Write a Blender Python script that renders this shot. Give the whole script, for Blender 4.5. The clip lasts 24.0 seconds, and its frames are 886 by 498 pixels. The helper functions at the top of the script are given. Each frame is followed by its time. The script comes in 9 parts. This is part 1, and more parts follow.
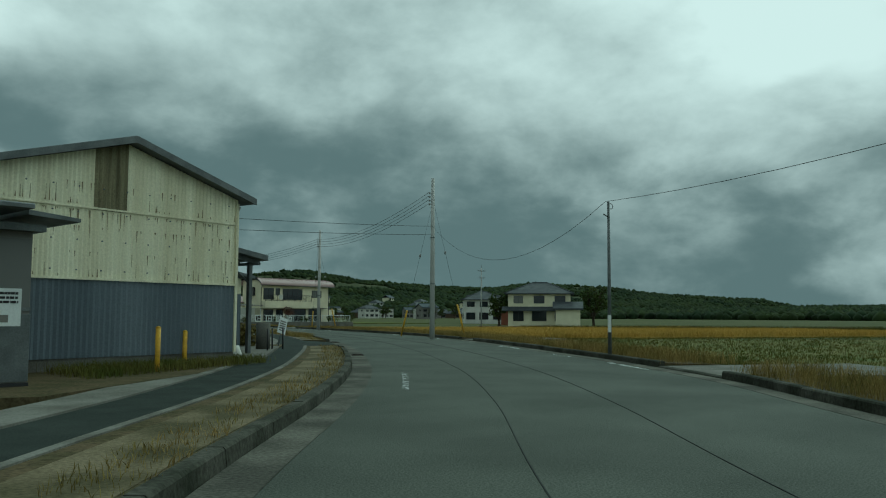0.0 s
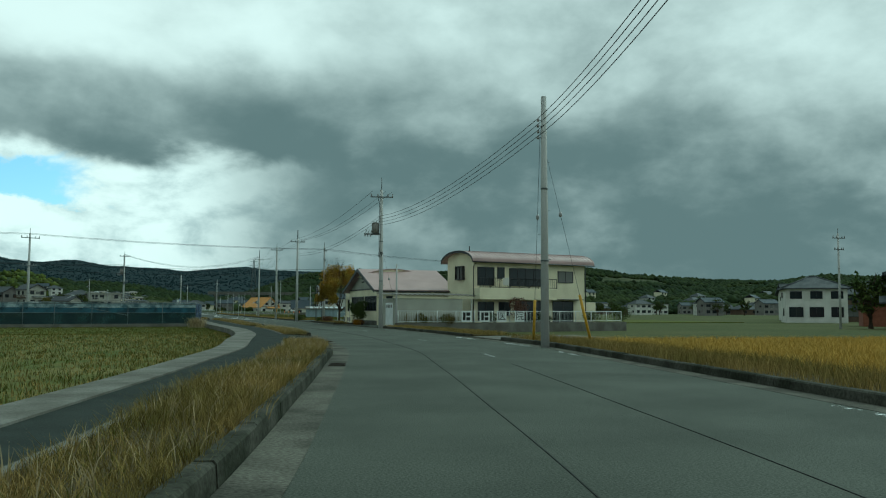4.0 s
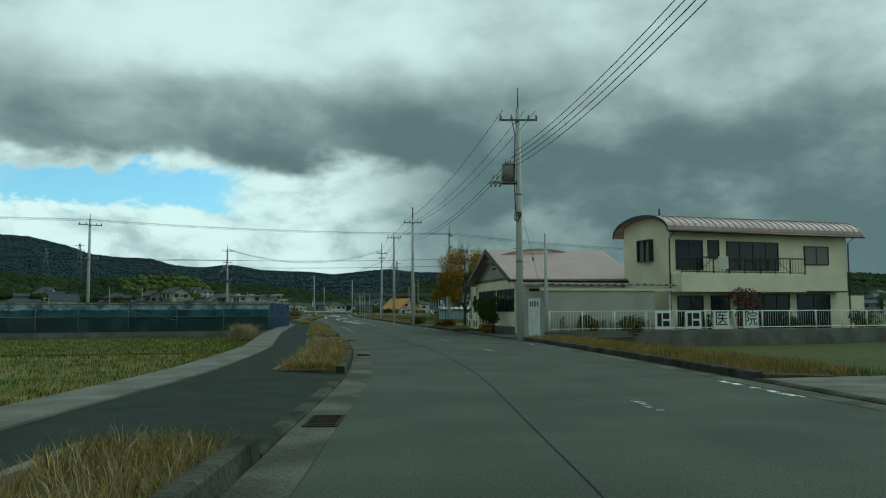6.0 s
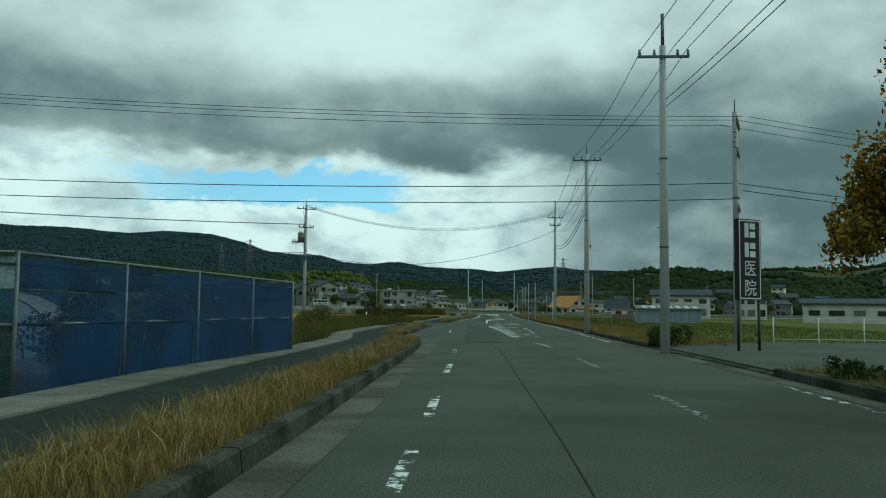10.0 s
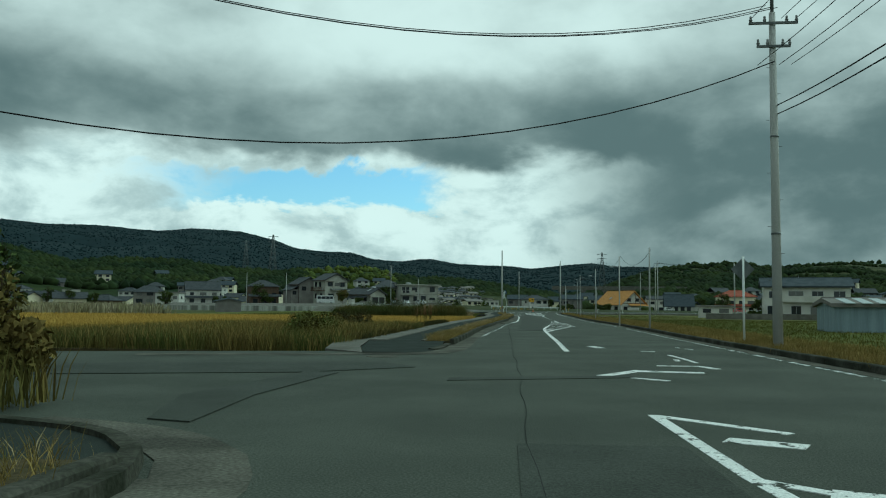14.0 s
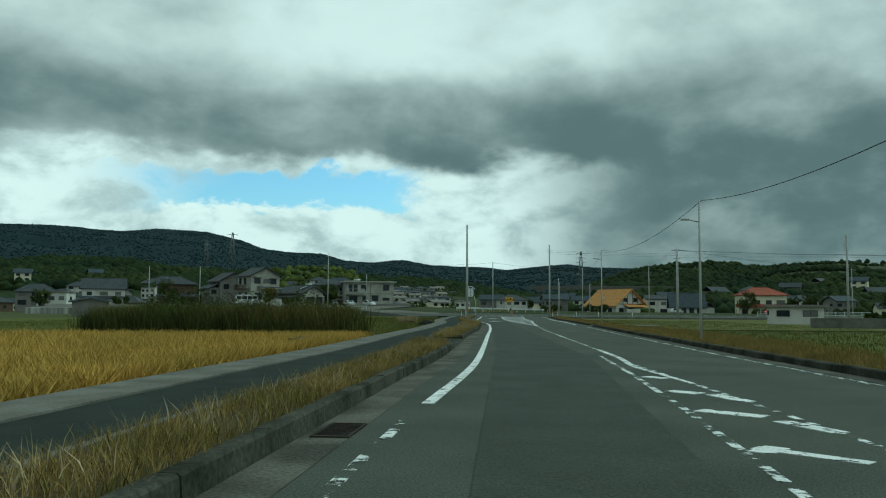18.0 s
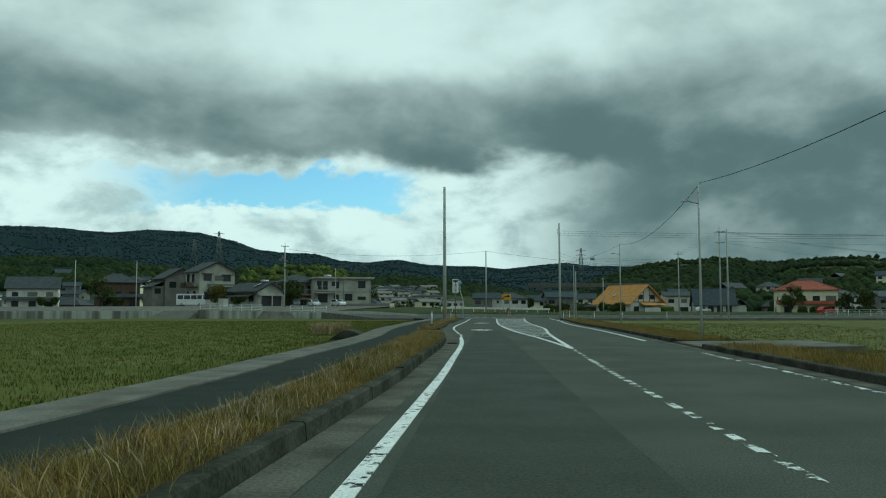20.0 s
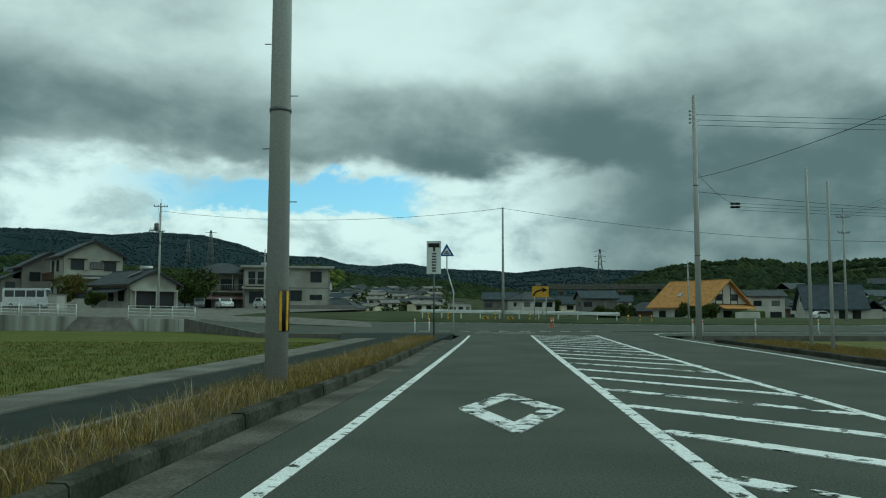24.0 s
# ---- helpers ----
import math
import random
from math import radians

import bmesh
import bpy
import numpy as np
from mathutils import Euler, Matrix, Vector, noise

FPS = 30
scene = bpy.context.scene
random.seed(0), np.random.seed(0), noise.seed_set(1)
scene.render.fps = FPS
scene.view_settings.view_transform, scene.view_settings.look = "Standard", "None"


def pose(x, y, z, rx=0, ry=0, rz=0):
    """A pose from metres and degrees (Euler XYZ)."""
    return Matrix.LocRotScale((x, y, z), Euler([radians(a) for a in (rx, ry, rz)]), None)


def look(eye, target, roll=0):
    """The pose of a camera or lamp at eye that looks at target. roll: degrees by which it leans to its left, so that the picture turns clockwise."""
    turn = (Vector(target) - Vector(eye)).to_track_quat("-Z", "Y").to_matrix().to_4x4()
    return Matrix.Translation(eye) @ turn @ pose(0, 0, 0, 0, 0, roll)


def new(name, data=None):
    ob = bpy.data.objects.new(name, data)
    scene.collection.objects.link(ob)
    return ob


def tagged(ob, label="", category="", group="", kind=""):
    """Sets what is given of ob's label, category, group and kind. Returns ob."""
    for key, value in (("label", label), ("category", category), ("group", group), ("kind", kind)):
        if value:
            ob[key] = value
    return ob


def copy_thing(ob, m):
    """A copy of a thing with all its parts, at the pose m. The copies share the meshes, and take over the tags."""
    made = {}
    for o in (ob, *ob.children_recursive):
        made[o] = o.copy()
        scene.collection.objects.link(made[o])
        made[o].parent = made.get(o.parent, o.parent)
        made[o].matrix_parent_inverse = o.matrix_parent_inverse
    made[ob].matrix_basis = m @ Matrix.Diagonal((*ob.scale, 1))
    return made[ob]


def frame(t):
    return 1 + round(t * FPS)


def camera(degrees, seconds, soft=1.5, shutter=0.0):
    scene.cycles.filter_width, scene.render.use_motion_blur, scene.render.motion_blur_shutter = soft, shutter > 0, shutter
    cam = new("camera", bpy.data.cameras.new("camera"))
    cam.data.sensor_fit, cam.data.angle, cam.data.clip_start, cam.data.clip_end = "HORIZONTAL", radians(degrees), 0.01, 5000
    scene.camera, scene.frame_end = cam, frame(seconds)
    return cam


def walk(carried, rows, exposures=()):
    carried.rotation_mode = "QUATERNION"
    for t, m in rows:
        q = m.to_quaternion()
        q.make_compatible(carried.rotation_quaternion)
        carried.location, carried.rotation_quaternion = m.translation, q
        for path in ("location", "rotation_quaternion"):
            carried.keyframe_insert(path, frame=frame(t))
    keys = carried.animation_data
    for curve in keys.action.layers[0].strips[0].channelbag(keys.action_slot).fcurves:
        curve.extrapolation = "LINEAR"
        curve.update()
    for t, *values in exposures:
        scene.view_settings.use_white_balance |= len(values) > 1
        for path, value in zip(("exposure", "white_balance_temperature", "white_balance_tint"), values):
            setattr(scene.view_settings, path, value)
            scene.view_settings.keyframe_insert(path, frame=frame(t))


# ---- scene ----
cam = camera(56.10, 24.0, 1.1)
PATH = [
    (0, pose(-33.75, -1.19, 1.36, 94.58, -0.29, -37.41)),
    (0.5, pose(-29.56, 4.10, 1.32, 94.54, -0.32, -35.36)),
    (1, pose(-25.66, 9.46, 1.33, 94.49, -0.33, -32.90)),
    (1.5, pose(-22.00, 14.80, 1.31, 94.43, -0.27, -30.83)),
    (2, pose(-18.66, 20.10, 1.29, 94.49, -0.05, -28.64)),
    (2.5, pose(-15.79, 25.21, 1.29, 94.41, -0.00, -26.24)),
    (4.5, pose(-7.52, 45.53, 1.32, 94.26, -0.06, -16.92)),
    (5, pose(-5.62, 51.89, 1.33, 94.26, 0.15, -14.62)),
    (5.5, pose(-3.92, 58.19, 1.33, 94.26, 0.23, -12.10)),
    (6, pose(-2.62, 64.46, 1.31, 94.32, 0.24, -9.34)),
    (6.5, pose(-1.62, 70.75, 1.28, 94.33, 0.07, -7.05)),
    (7, pose(-0.73, 77.08, 1.28, 94.34, -0.07, -5.00)),
    (7.5, pose(0.01, 83.45, 1.29, 94.29, -0.06, -3.03)),
    (8, pose(0.53, 89.80, 1.31, 94.27, -0.08, -1.12)),
    (8.5, pose(0.82, 96.07, 1.31, 94.28, -0.08, 0.14)),
    (9, pose(0.97, 102.43, 1.33, 94.16, -0.33, 1.09)),
    (9.5, pose(1.04, 108.97, 1.35, 94.14, -0.53, 1.62)),
    (10, pose(1.08, 115.53, 1.33, 94.17, -0.63, 1.94)),
    (10.5, pose(1.14, 122.06, 1.33, 94.15, -0.68, 2.29)),
    (12.5, pose(1.05, 149.79, 1.31, 94.07, -0.37, 3.54)),
    (13, pose(0.95, 157.48, 1.30, 94.05, -0.36, 3.91)),
    (13.5, pose(0.82, 165.56, 1.28, 94.00, -0.51, 4.16)),
    (14, pose(0.72, 173.83, 1.31, 94.01, -0.53, 4.21)),
    (14.5, pose(0.75, 182.18, 1.34, 94.02, -0.59, 4.17)),
    (15, pose(0.92, 190.54, 1.34, 94.02, -0.63, 4.15)),
    (15.5, pose(1.09, 198.51, 1.36, 94.04, -0.63, 4.08)),
    (16, pose(1.25, 206.01, 1.33, 94.05, -0.61, 3.70)),
    (16.5, pose(1.44, 212.80, 1.35, 94.08, -0.64, 2.91)),
    (17, pose(1.61, 219.56, 1.26, 94.16, -0.53, 2.65)),
    (17.5, pose(1.94, 226.76, 1.36, 94.18, -0.53, 2.48)),
    (18, pose(2.06, 234.87, 1.28, 94.18, -0.37, 2.50)),
    (18.5, pose(2.29, 243.98, 1.29, 94.18, -0.24, 2.39)),
    (20.5, pose(3.82, 283.72, 1.34, 94.20, 0.21, 2.49)),
    (21, pose(3.92, 293.01, 1.31, 94.24, 0.31, 2.74)),
    (21.5, pose(3.92, 302.34, 1.32, 94.31, 0.31, 2.88)),
    (22, pose(3.90, 311.67, 1.35, 94.35, 0.26, 3.04)),
    (22.5, pose(3.82, 320.77, 1.32, 94.40, 0.34, 3.19)),
    (23, pose(3.63, 329.58, 1.29, 94.41, 0.30, 3.24)),
    (23.5, pose(3.63, 338.05, 1.32, 94.45, 0.08, 3.13)),
    (24, pose(3.66, 346.18, 1.32, 94.54, -0.06, 3.09)),
]
walk(cam, PATH, exposures=[(0, 0.15, 5215, -34), (1.0, 0.28, 5215, -34), (2.0, 0.38, 5215, -34), (5.0, 0.28, 5215, -34), (6.5, 0.15, 5215, -34), (24, 0.15, 5215, -34)])

# ---------------------------------------------------------------- sky and light
SUN_ELEV, SUN_AZ = radians(44), radians(62)       # behind thin cloud, east of the road
world = bpy.data.worlds.new("world")
scene.world = world
world.use_nodes = True
wt = world.node_tree
wt.nodes.clear()


def wn(kind, **values):
    node = wt.nodes.new(kind)
    for key, value in values.items():
        node.inputs[key].default_value = value
    return node


def wmath(op, a, b=None, clamp=False):
    node = wt.nodes.new("ShaderNodeMath")
    node.operation = op
    node.use_clamp = clamp
    for i, v in enumerate((a, b)):
        if v is None:
            continue
        if isinstance(v, (int, float)):
            node.inputs[i].default_value = v
        else:
            wt.links.new(v, node.inputs[i])
    return node.outputs[0]


def wramp(value, lo, hi, a=0.0, b=1.0):
    node = wt.nodes.new("ShaderNodeMapRange")
    node.interpolation_type = "SMOOTHSTEP"
    wt.links.new(value, node.inputs[0])
    for i, v in enumerate((lo, hi, a, b)):
        node.inputs[i + 1].default_value = v
    return node.outputs[0]


def wmix(fac, a, b):
    node = wt.nodes.new("ShaderNodeMix")
    node.data_type = "RGBA"
    for i, v in ((0, fac), (6, a), (7, b)):
        if isinstance(v, (tuple, float, int)):
            node.inputs[i].default_value = v
        else:
            wt.links.new(v, node.inputs[i])
    return node.outputs[2]


sky = wt.nodes.new("ShaderNodeTexSky")
sky.sky_type = "NISHITA"
sky.sun_disc = False
sky.sun_elevation, sky.sun_rotation = SUN_ELEV, SUN_AZ
coord = wt.nodes.new("ShaderNodeTexCoord")
sep = wt.nodes.new("ShaderNodeSeparateXYZ")
wt.links.new(coord.outputs["Generated"], sep.inputs[0])
dx, dy, dz = sep.outputs
# the cloud deck is a level sheet: directions are carried out to it
zz = wmath("MAXIMUM", wmath("ADD", dz, 0.26), 0.1)
deck = wt.nodes.new("ShaderNodeCombineXYZ")
wt.links.new(wmath("DIVIDE", dx, zz), deck.inputs[0])
wt.links.new(wmath("MULTIPLY", wmath("DIVIDE", dy, zz), 1.0), deck.inputs[1])


def cloud_noise(scale, detail, rough, shift, distort=0.0, squeeze=(1, 1, 1)):
    m = wt.nodes.new("ShaderNodeMapping")
    m.inputs["Location"].default_value = shift
    m.inputs["Scale"].default_value = squeeze
    wt.links.new(deck.outputs[0], m.inputs[0])
    n = wn("ShaderNodeTexNoise", Scale=scale, Detail=detail, Roughness=rough, Distortion=distort)
    wt.links.new(m.outputs[0], n.inputs[0])
    return n.outputs[0]


az = wmath("ARCTAN2", wmath("MULTIPLY", dx, -1.0), dy)   # left of the straight road is positive
dome = wt.nodes.new("ShaderNodeCombineXYZ")               # heaped clouds as they stand over the horizon
wt.links.new(az, dome.inputs[0])
wt.links.new(wmath("MULTIPLY", dz, 1.7), dome.inputs[1])


def heap_noise(scale, detail, rough, shift, distort=0.0):
    m = wt.nodes.new("ShaderNodeMapping")
    m.inputs["Location"].default_value = shift
    wt.links.new(dome.outputs[0], m.inputs[0])
    n = wn("ShaderNodeTexNoise", Scale=scale, Detail=detail, Roughness=rough, Distortion=distort)
    wt.links.new(m.outputs[0], n.inputs[0])
    return n.outputs[0]


big = cloud_noise(0.42, 2, 0.5, (3.1, 1.7, 0), 0.4, (0.8, 1.0, 1))
mid = heap_noise(5.4, 8, 0.55, (2.3, 7.2, 0), 0.15)
fine = heap_noise(9.0, 7, 0.52, (1.3, 5.1, 0), 0.15)
dens = wmath("ADD", wmath("ADD", wmath("MULTIPLY", big, 0.62), wmath("ADD", wmath("MULTIPLY", mid, 0.40), 0.09)), wmath("MULTIPLY", fine, 0.20))
# the long thick roll of cloud ahead, the rain-grey sky low on the right, and the thin bright rim of the deck in the east
billow = wmath("MULTIPLY", wmath("SUBTRACT", fine, 0.5), 0.10)
dzb = wmath("ADD", dz, billow)
roll = wmath("MULTIPLY", wmath("MULTIPLY", wramp(dzb, 0.155, 0.19), wramp(dzb, 0.31, 0.24)), wramp(az, -0.55, 0.02))
rain = wmath("MULTIPLY", wramp(dz, 0.27, 0.12), wramp(wmath("ADD", az, wmath("MULTIPLY", billow, 0.8)), -0.0, -0.15))
rain = wmath("MULTIPLY", rain, wmath("MULTIPLY", wramp(az, -0.75, -0.42, 0.7, 1.0), wramp(mid, 0.36, 0.6, 0.75, 1.12)))
pall = wmath("MULTIPLY", wramp(wmath("ADD", az, billow), -0.22, -0.32), wramp(az, -0.82, -0.62))
rim = wmath("MULTIPLY", wramp(az, -0.62, -1.0), wramp(dz, 0.16, 0.34))
gap = wmath("MULTIPLY", wmath("MULTIPLY", wramp(az, -0.28, -0.12), wramp(az, 0.3, 0.12)), wramp(dzb, 0.25, 0.31))
west = wmath("MULTIPLY", wramp(az, 0.15, 0.35), wramp(dz, 0.16, 0.22))
# unseen deck behind the start, thinned to brighten walls that face south
rear = wramp(dy, 0.1, -0.3)
azs = wmath("ADD", az, wmath("MULTIPLY", billow, 1.5))
thin = wmath("MULTIPLY", wmath("MULTIPLY", wramp(azs, -1.20, -1.06), wramp(azs, -0.93, -1.02)), wmath("MULTIPLY", wramp(dzb, 0.24, 0.30), wramp(dzb, 0.46, 0.38)))
for term, weight in ((roll, 0.17), (rain, 0.15), (pall, 0.03), (rim, -0.09), (gap, -0.08), (west, 0.05), (rear, -0.05), (thin, -0.22)):
    dens = wmath("ADD", dens, wmath("MULTIPLY", term, weight))
shade = wramp(dens, 0.47, 0.92)                     # 0 thin and bright, 1 thick and dark
cloud = wmix(shade, (7.9, 7.0, 7.1, 1), (1.36, 1.47, 1.57, 1))
# clear strip and bright edge low down in the north-west, under the deck's rim
band = wmath("MULTIPLY", wramp(dzb, 0.185, 0.155), wmath("MULTIPLY", wramp(az, -0.22, 0.02), wramp(az, 1.6, 0.8)))
puff = heap_noise(11.0, 8, 0.6, (0.2, 9.4, 0), 0.2)
bright = wmix(wramp(puff, 0.42, 0.68), (8.9, 7.9, 8.0, 1), (4.7, 4.5, 4.75, 1))
cloud = wmix(wmath("MULTIPLY", band, 0.85), cloud, bright)
dzh = wmath("ADD", dz, wmath("MULTIPLY", wmath("SUBTRACT", puff, 0.5), 0.09))
azh = wmath("ADD", az, wmath("MULTIPLY", wmath("SUBTRACT", puff, 0.5), 0.3))
hole = wmath("MULTIPLY", wmath("MULTIPLY", wramp(azh, 0.05, 0.13), wramp(azh, 0.47, 0.30)), wmath("MULTIPLY", wramp(dzh, 0.112, 0.122), wramp(dzh, 0.170, 0.160)))
blue = wt.nodes.new("ShaderNodeMix")
blue.data_type, blue.blend_type = "RGBA", "MULTIPLY"
blue.inputs[0].default_value = 1.0
wt.links.new(sky.outputs[0], blue.inputs[6])
blue.inputs[7].default_value = (1.15, 1.2, 1.35, 1)
final = wmix(hole, cloud, blue.outputs[2])
back = wn("ShaderNodeBackground", Strength=0.1)
wt.links.new(final, back.inputs[0])
wo = wt.nodes.new("ShaderNodeOutputWorld")
wt.links.new(back.outputs[0], wo.inputs[0])

sun = new("sun", bpy.data.lights.new("sun", "SUN"))
sun.data.energy, sun.data.angle, sun.data.color = 0.95, radians(35), (1.0, 0.97, 0.92)
sun.matrix_world = look((60 * math.sin(SUN_AZ), 60 * math.cos(SUN_AZ), 60 * math.tan(SUN_ELEV)), (0, 0, 0))


# ---------------------------------------------------------------- materials
def material(name, base, rough=0.8, second=None, scale=3.0, fine=40.0, amount=0.5, grain=0.25, bump=0.15, metal=0.0,
             island=0.0, streak=False, spec=0.3, alpha=None, stretch=(1, 1, 1)):
    """Two scales of colour variation, fine relief, and a little change of gloss."""
    m = bpy.data.materials.new(name)
    m.use_nodes = True
    t = m.node_tree
    b = t.nodes["Principled BSDF"]
    b.inputs["Roughness"].default_value, b.inputs["Metallic"].default_value = rough, metal
    b.inputs["Specular IOR Level"].default_value = spec
    g = t.nodes.new("ShaderNodeNewGeometry")
    mp = t.nodes.new("ShaderNodeMapping")
    mp.inputs["Scale"].default_value = (1, 1, 0.06) if streak else stretch
    t.links.new(g.outputs["Position"], mp.inputs[0])
    n1, n2 = t.nodes.new("ShaderNodeTexNoise"), t.nodes.new("ShaderNodeTexNoise")
    n1.inputs["Scale"].default_value, n1.inputs["Detail"].default_value = scale, 5
    n2.inputs["Scale"].default_value, n2.inputs["Detail"].default_value = fine, 3
    t.links.new(mp.outputs[0], n1.inputs[0])
    t.links.new(g.outputs["Position"], n2.inputs[0])
    r1 = t.nodes.new("ShaderNodeMapRange")
    r1.inputs[1].default_value, r1.inputs[2].default_value = 0.5 - 0.25 * (1.2 - amount), 0.5 + 0.25 * (1.2 - amount)
    t.links.new(n1.outputs[0], r1.inputs[0])
    mix = t.nodes.new("ShaderNodeMix")
    mix.data_type = "RGBA"
    second = second or tuple(c * 0.72 for c in base)
    mix.inputs[6].default_value, mix.inputs[7].default_value = (*base, 1), (*second, 1)
    t.links.new(r1.outputs[0], mix.inputs[0])
    hsv = t.nodes.new("ShaderNodeHueSaturation")
    r2 = t.nodes.new("ShaderNodeMapRange")
    for i, v in enumerate((0.3, 0.7, 1 - grain, 1 + grain)):
        r2.inputs[i + 1].default_value = v
    t.links.new(n2.outputs[0], r2.inputs[0])
    value = r2.outputs[0]
    for source, size in ((g.outputs["Random Per Island"], island),):
        if size:
            r3 = t.nodes.new("ShaderNodeMapRange")
            r3.inputs[3].default_value, r3.inputs[4].default_value = 1 - size, 1 + size
            t.links.new(source, r3.inputs[0])
            mul = t.nodes.new("ShaderNodeMath")
            mul.operation = "MULTIPLY"
            t.links.new(value, mul.inputs[0])
            t.links.new(r3.outputs[0], mul.inputs[1])
            value = mul.outputs[0]
    t.links.new(value, hsv.inputs["Value"])
    t.links.new(mix.outputs[2], hsv.inputs["Color"])
    t.links.new(hsv.outputs[0], b.inputs["Base Color"])
    rr = t.nodes.new("ShaderNodeMapRange")
    rr.inputs[3].default_value, rr.inputs[4].default_value = max(rough - 0.1, 0.02), min(rough + 0.1, 1)
    t.links.new(n1.outputs[0], rr.inputs[0])
    t.links.new(rr.outputs[0], b.inputs["Roughness"])
    if bump:
        bp = t.nodes.new("ShaderNodeBump")
        bp.inputs["Strength"].default_value, bp.inputs["Distance"].default_value = bump, 0.02
        t.links.new(n2.outputs[0], bp.inputs["Height"])
        t.links.new(bp.outputs[0], b.inputs["Normal"])
    return m


def glass(name, tint=(0.02, 0.025, 0.028), rough=0.06):
    m = bpy.data.materials.new(name)
    m.use_nodes = True
    b = m.node_tree.nodes["Principled BSDF"]
    b.inputs["Base Color"].default_value = (*tint, 1)
    b.inputs["Roughness"].default_value = rough
    b.inputs["Specular IOR Level"].default_value = 0.35
    return m


def dull(*mats):
    """Soil and leaves: hardly any gloss."""
    for m in mats:
        m.node_tree.nodes["Principled BSDF"].inputs["Specular IOR Level"].default_value = 0.04


def worn_paint(name, colour, keep=0.55, scale=5.0):
    """Road paint that has partly worn off the asphalt."""
    m = material(name, colour, 0.7, tuple(c * 0.85 for c in colour), 2.0, 60, bump=0.1)
    t = m.node_tree
    b = t.nodes["Principled BSDF"]
    g = t.nodes.new("ShaderNodeNewGeometry")
    n = t.nodes.new("ShaderNodeTexNoise")
    n.inputs["Scale"].default_value, n.inputs["Detail"].default_value, n.inputs["Roughness"].default_value = scale, 6, 0.7
    t.links.new(g.outputs["Position"], n.inputs[0])
    r = t.nodes.new("ShaderNodeMapRange")
    r.inputs[1].default_value, r.inputs[2].default_value = keep - 0.02, keep + 0.03
    t.links.new(n.outputs[0], r.inputs[0])
    keep_ = t.nodes.new("ShaderNodeMath")
    keep_.operation = "SUBTRACT"
    keep_.inputs[0].default_value = 1.0
    t.links.new(r.outputs[0], keep_.inputs[1])
    t.links.new(keep_.outputs[0], b.inputs["Alpha"])
    return m


ASPHALT = material("asphalt", (0.064, 0.070, 0.055), 0.88, (0.047, 0.052, 0.041), 0.45, 45, 0.6, 0.5, 0.5, spec=0.18)
PATCH = material("asphalt_patch", (0.046, 0.051, 0.041), 0.88, (0.036, 0.040, 0.032), 0.8, 50, 0.5, 0.45, 0.4, spec=0.18)
WALKWAY = material("walkway_asphalt", (0.036, 0.042, 0.037), 0.9, (0.027, 0.032, 0.028), 1.5, 60, 0.5, 0.35, 0.35)
TAR = material("tar", (0.034, 0.036, 0.034), 0.8)
CONCRETE = material("concrete", (0.17, 0.165, 0.145), 0.9, (0.105, 0.10, 0.085), 1.1, 30, 0.6, 0.2, 0.3)
KERB = material("kerb_concrete", (0.07, 0.068, 0.055), 0.92, (0.028, 0.03, 0.021), 1.1, 18, 0.75, 0.35, 0.5)
GUTTER = material("gutter_concrete", (0.12, 0.115, 0.095), 0.92, (0.062, 0.06, 0.05), 0.9, 26, 0.75, 0.35, 0.4)
SOIL = material("soil", (0.09, 0.07, 0.04), 0.95, (0.055, 0.05, 0.025), 2.0, 18, 0.6, 0.35, 0.5)
GROUND = material("ground_earth", (0.085, 0.085, 0.035), 0.95, (0.06, 0.07, 0.028), 0.05, 6, 0.6, 0.3, 0.4)
GREENFIELD = material("green_field", (0.07, 0.086, 0.017), 0.95, (0.11, 0.11, 0.032), 0.35, 9, 0.6, 0.4, 0.5)
STUBBLE = material("stubble_field", (0.14, 0.125, 0.045), 0.95, (0.08, 0.095, 0.028), 0.5, 8, 0.7, 0.4, 0.6)
RICEGROUND = material("rice_ground", (0.30, 0.20, 0.045), 0.95, (0.22, 0.16, 0.04), 0.6, 10, 0.6, 0.3, 0.5)
DRYGRASS = material("dry_grass", (0.29, 0.21, 0.075), 0.9, (0.15, 0.125, 0.038), 0.8, 9, 0.6, 0.2, 0.0, island=0.4)
GREENGRASS = material("green_grass", (0.068, 0.084, 0.017), 0.9, (0.13, 0.115, 0.034), 0.7, 9, 0.6, 0.2, 0.0, island=0.4)
RICE = material("ripe_rice", (0.46, 0.31, 0.075), 0.9, (0.36, 0.26, 0.065), 0.3, 7, 0.5, 0.2, 0.0, island=0.3)
WEED = material("weeds", (0.085, 0.10, 0.028), 0.9, (0.13, 0.10, 0.033), 0.4, 9, 0.7, 0.25, 0.0, island=0.45)
REED = material("reeds", (0.34, 0.30, 0.2), 0.9, (0.2, 0.19, 0.1), 0.3, 9, 0.6, 0.2, 0.0, island=0.35)
LEAF = material("leaves", (0.045, 0.065, 0.02), 0.8, (0.07, 0.085, 0.022), 0.25, 8, 0.6, 0.2, 0.0, island=0.5)
AUTUMN = material("autumn_leaves", (0.30, 0.14, 0.02), 0.8, (0.14, 0.12, 0.02), 0.9, 8, 0.7, 0.2, 0.0, island=0.5)
BARK = material("bark", (0.07, 0.055, 0.04), 0.95, (0.045, 0.036, 0.028), 8, 40, 0.5, 0.3, 0.6)
# forest green with the bluish haze of distance mixed into its colour
FOREST_HAZY = material("forest_hazy", (0.019, 0.032, 0.036), 1.0, (0.015, 0.026, 0.030), 0.006, 0.05, 0.6, 0.12, 0.0, island=0.05)
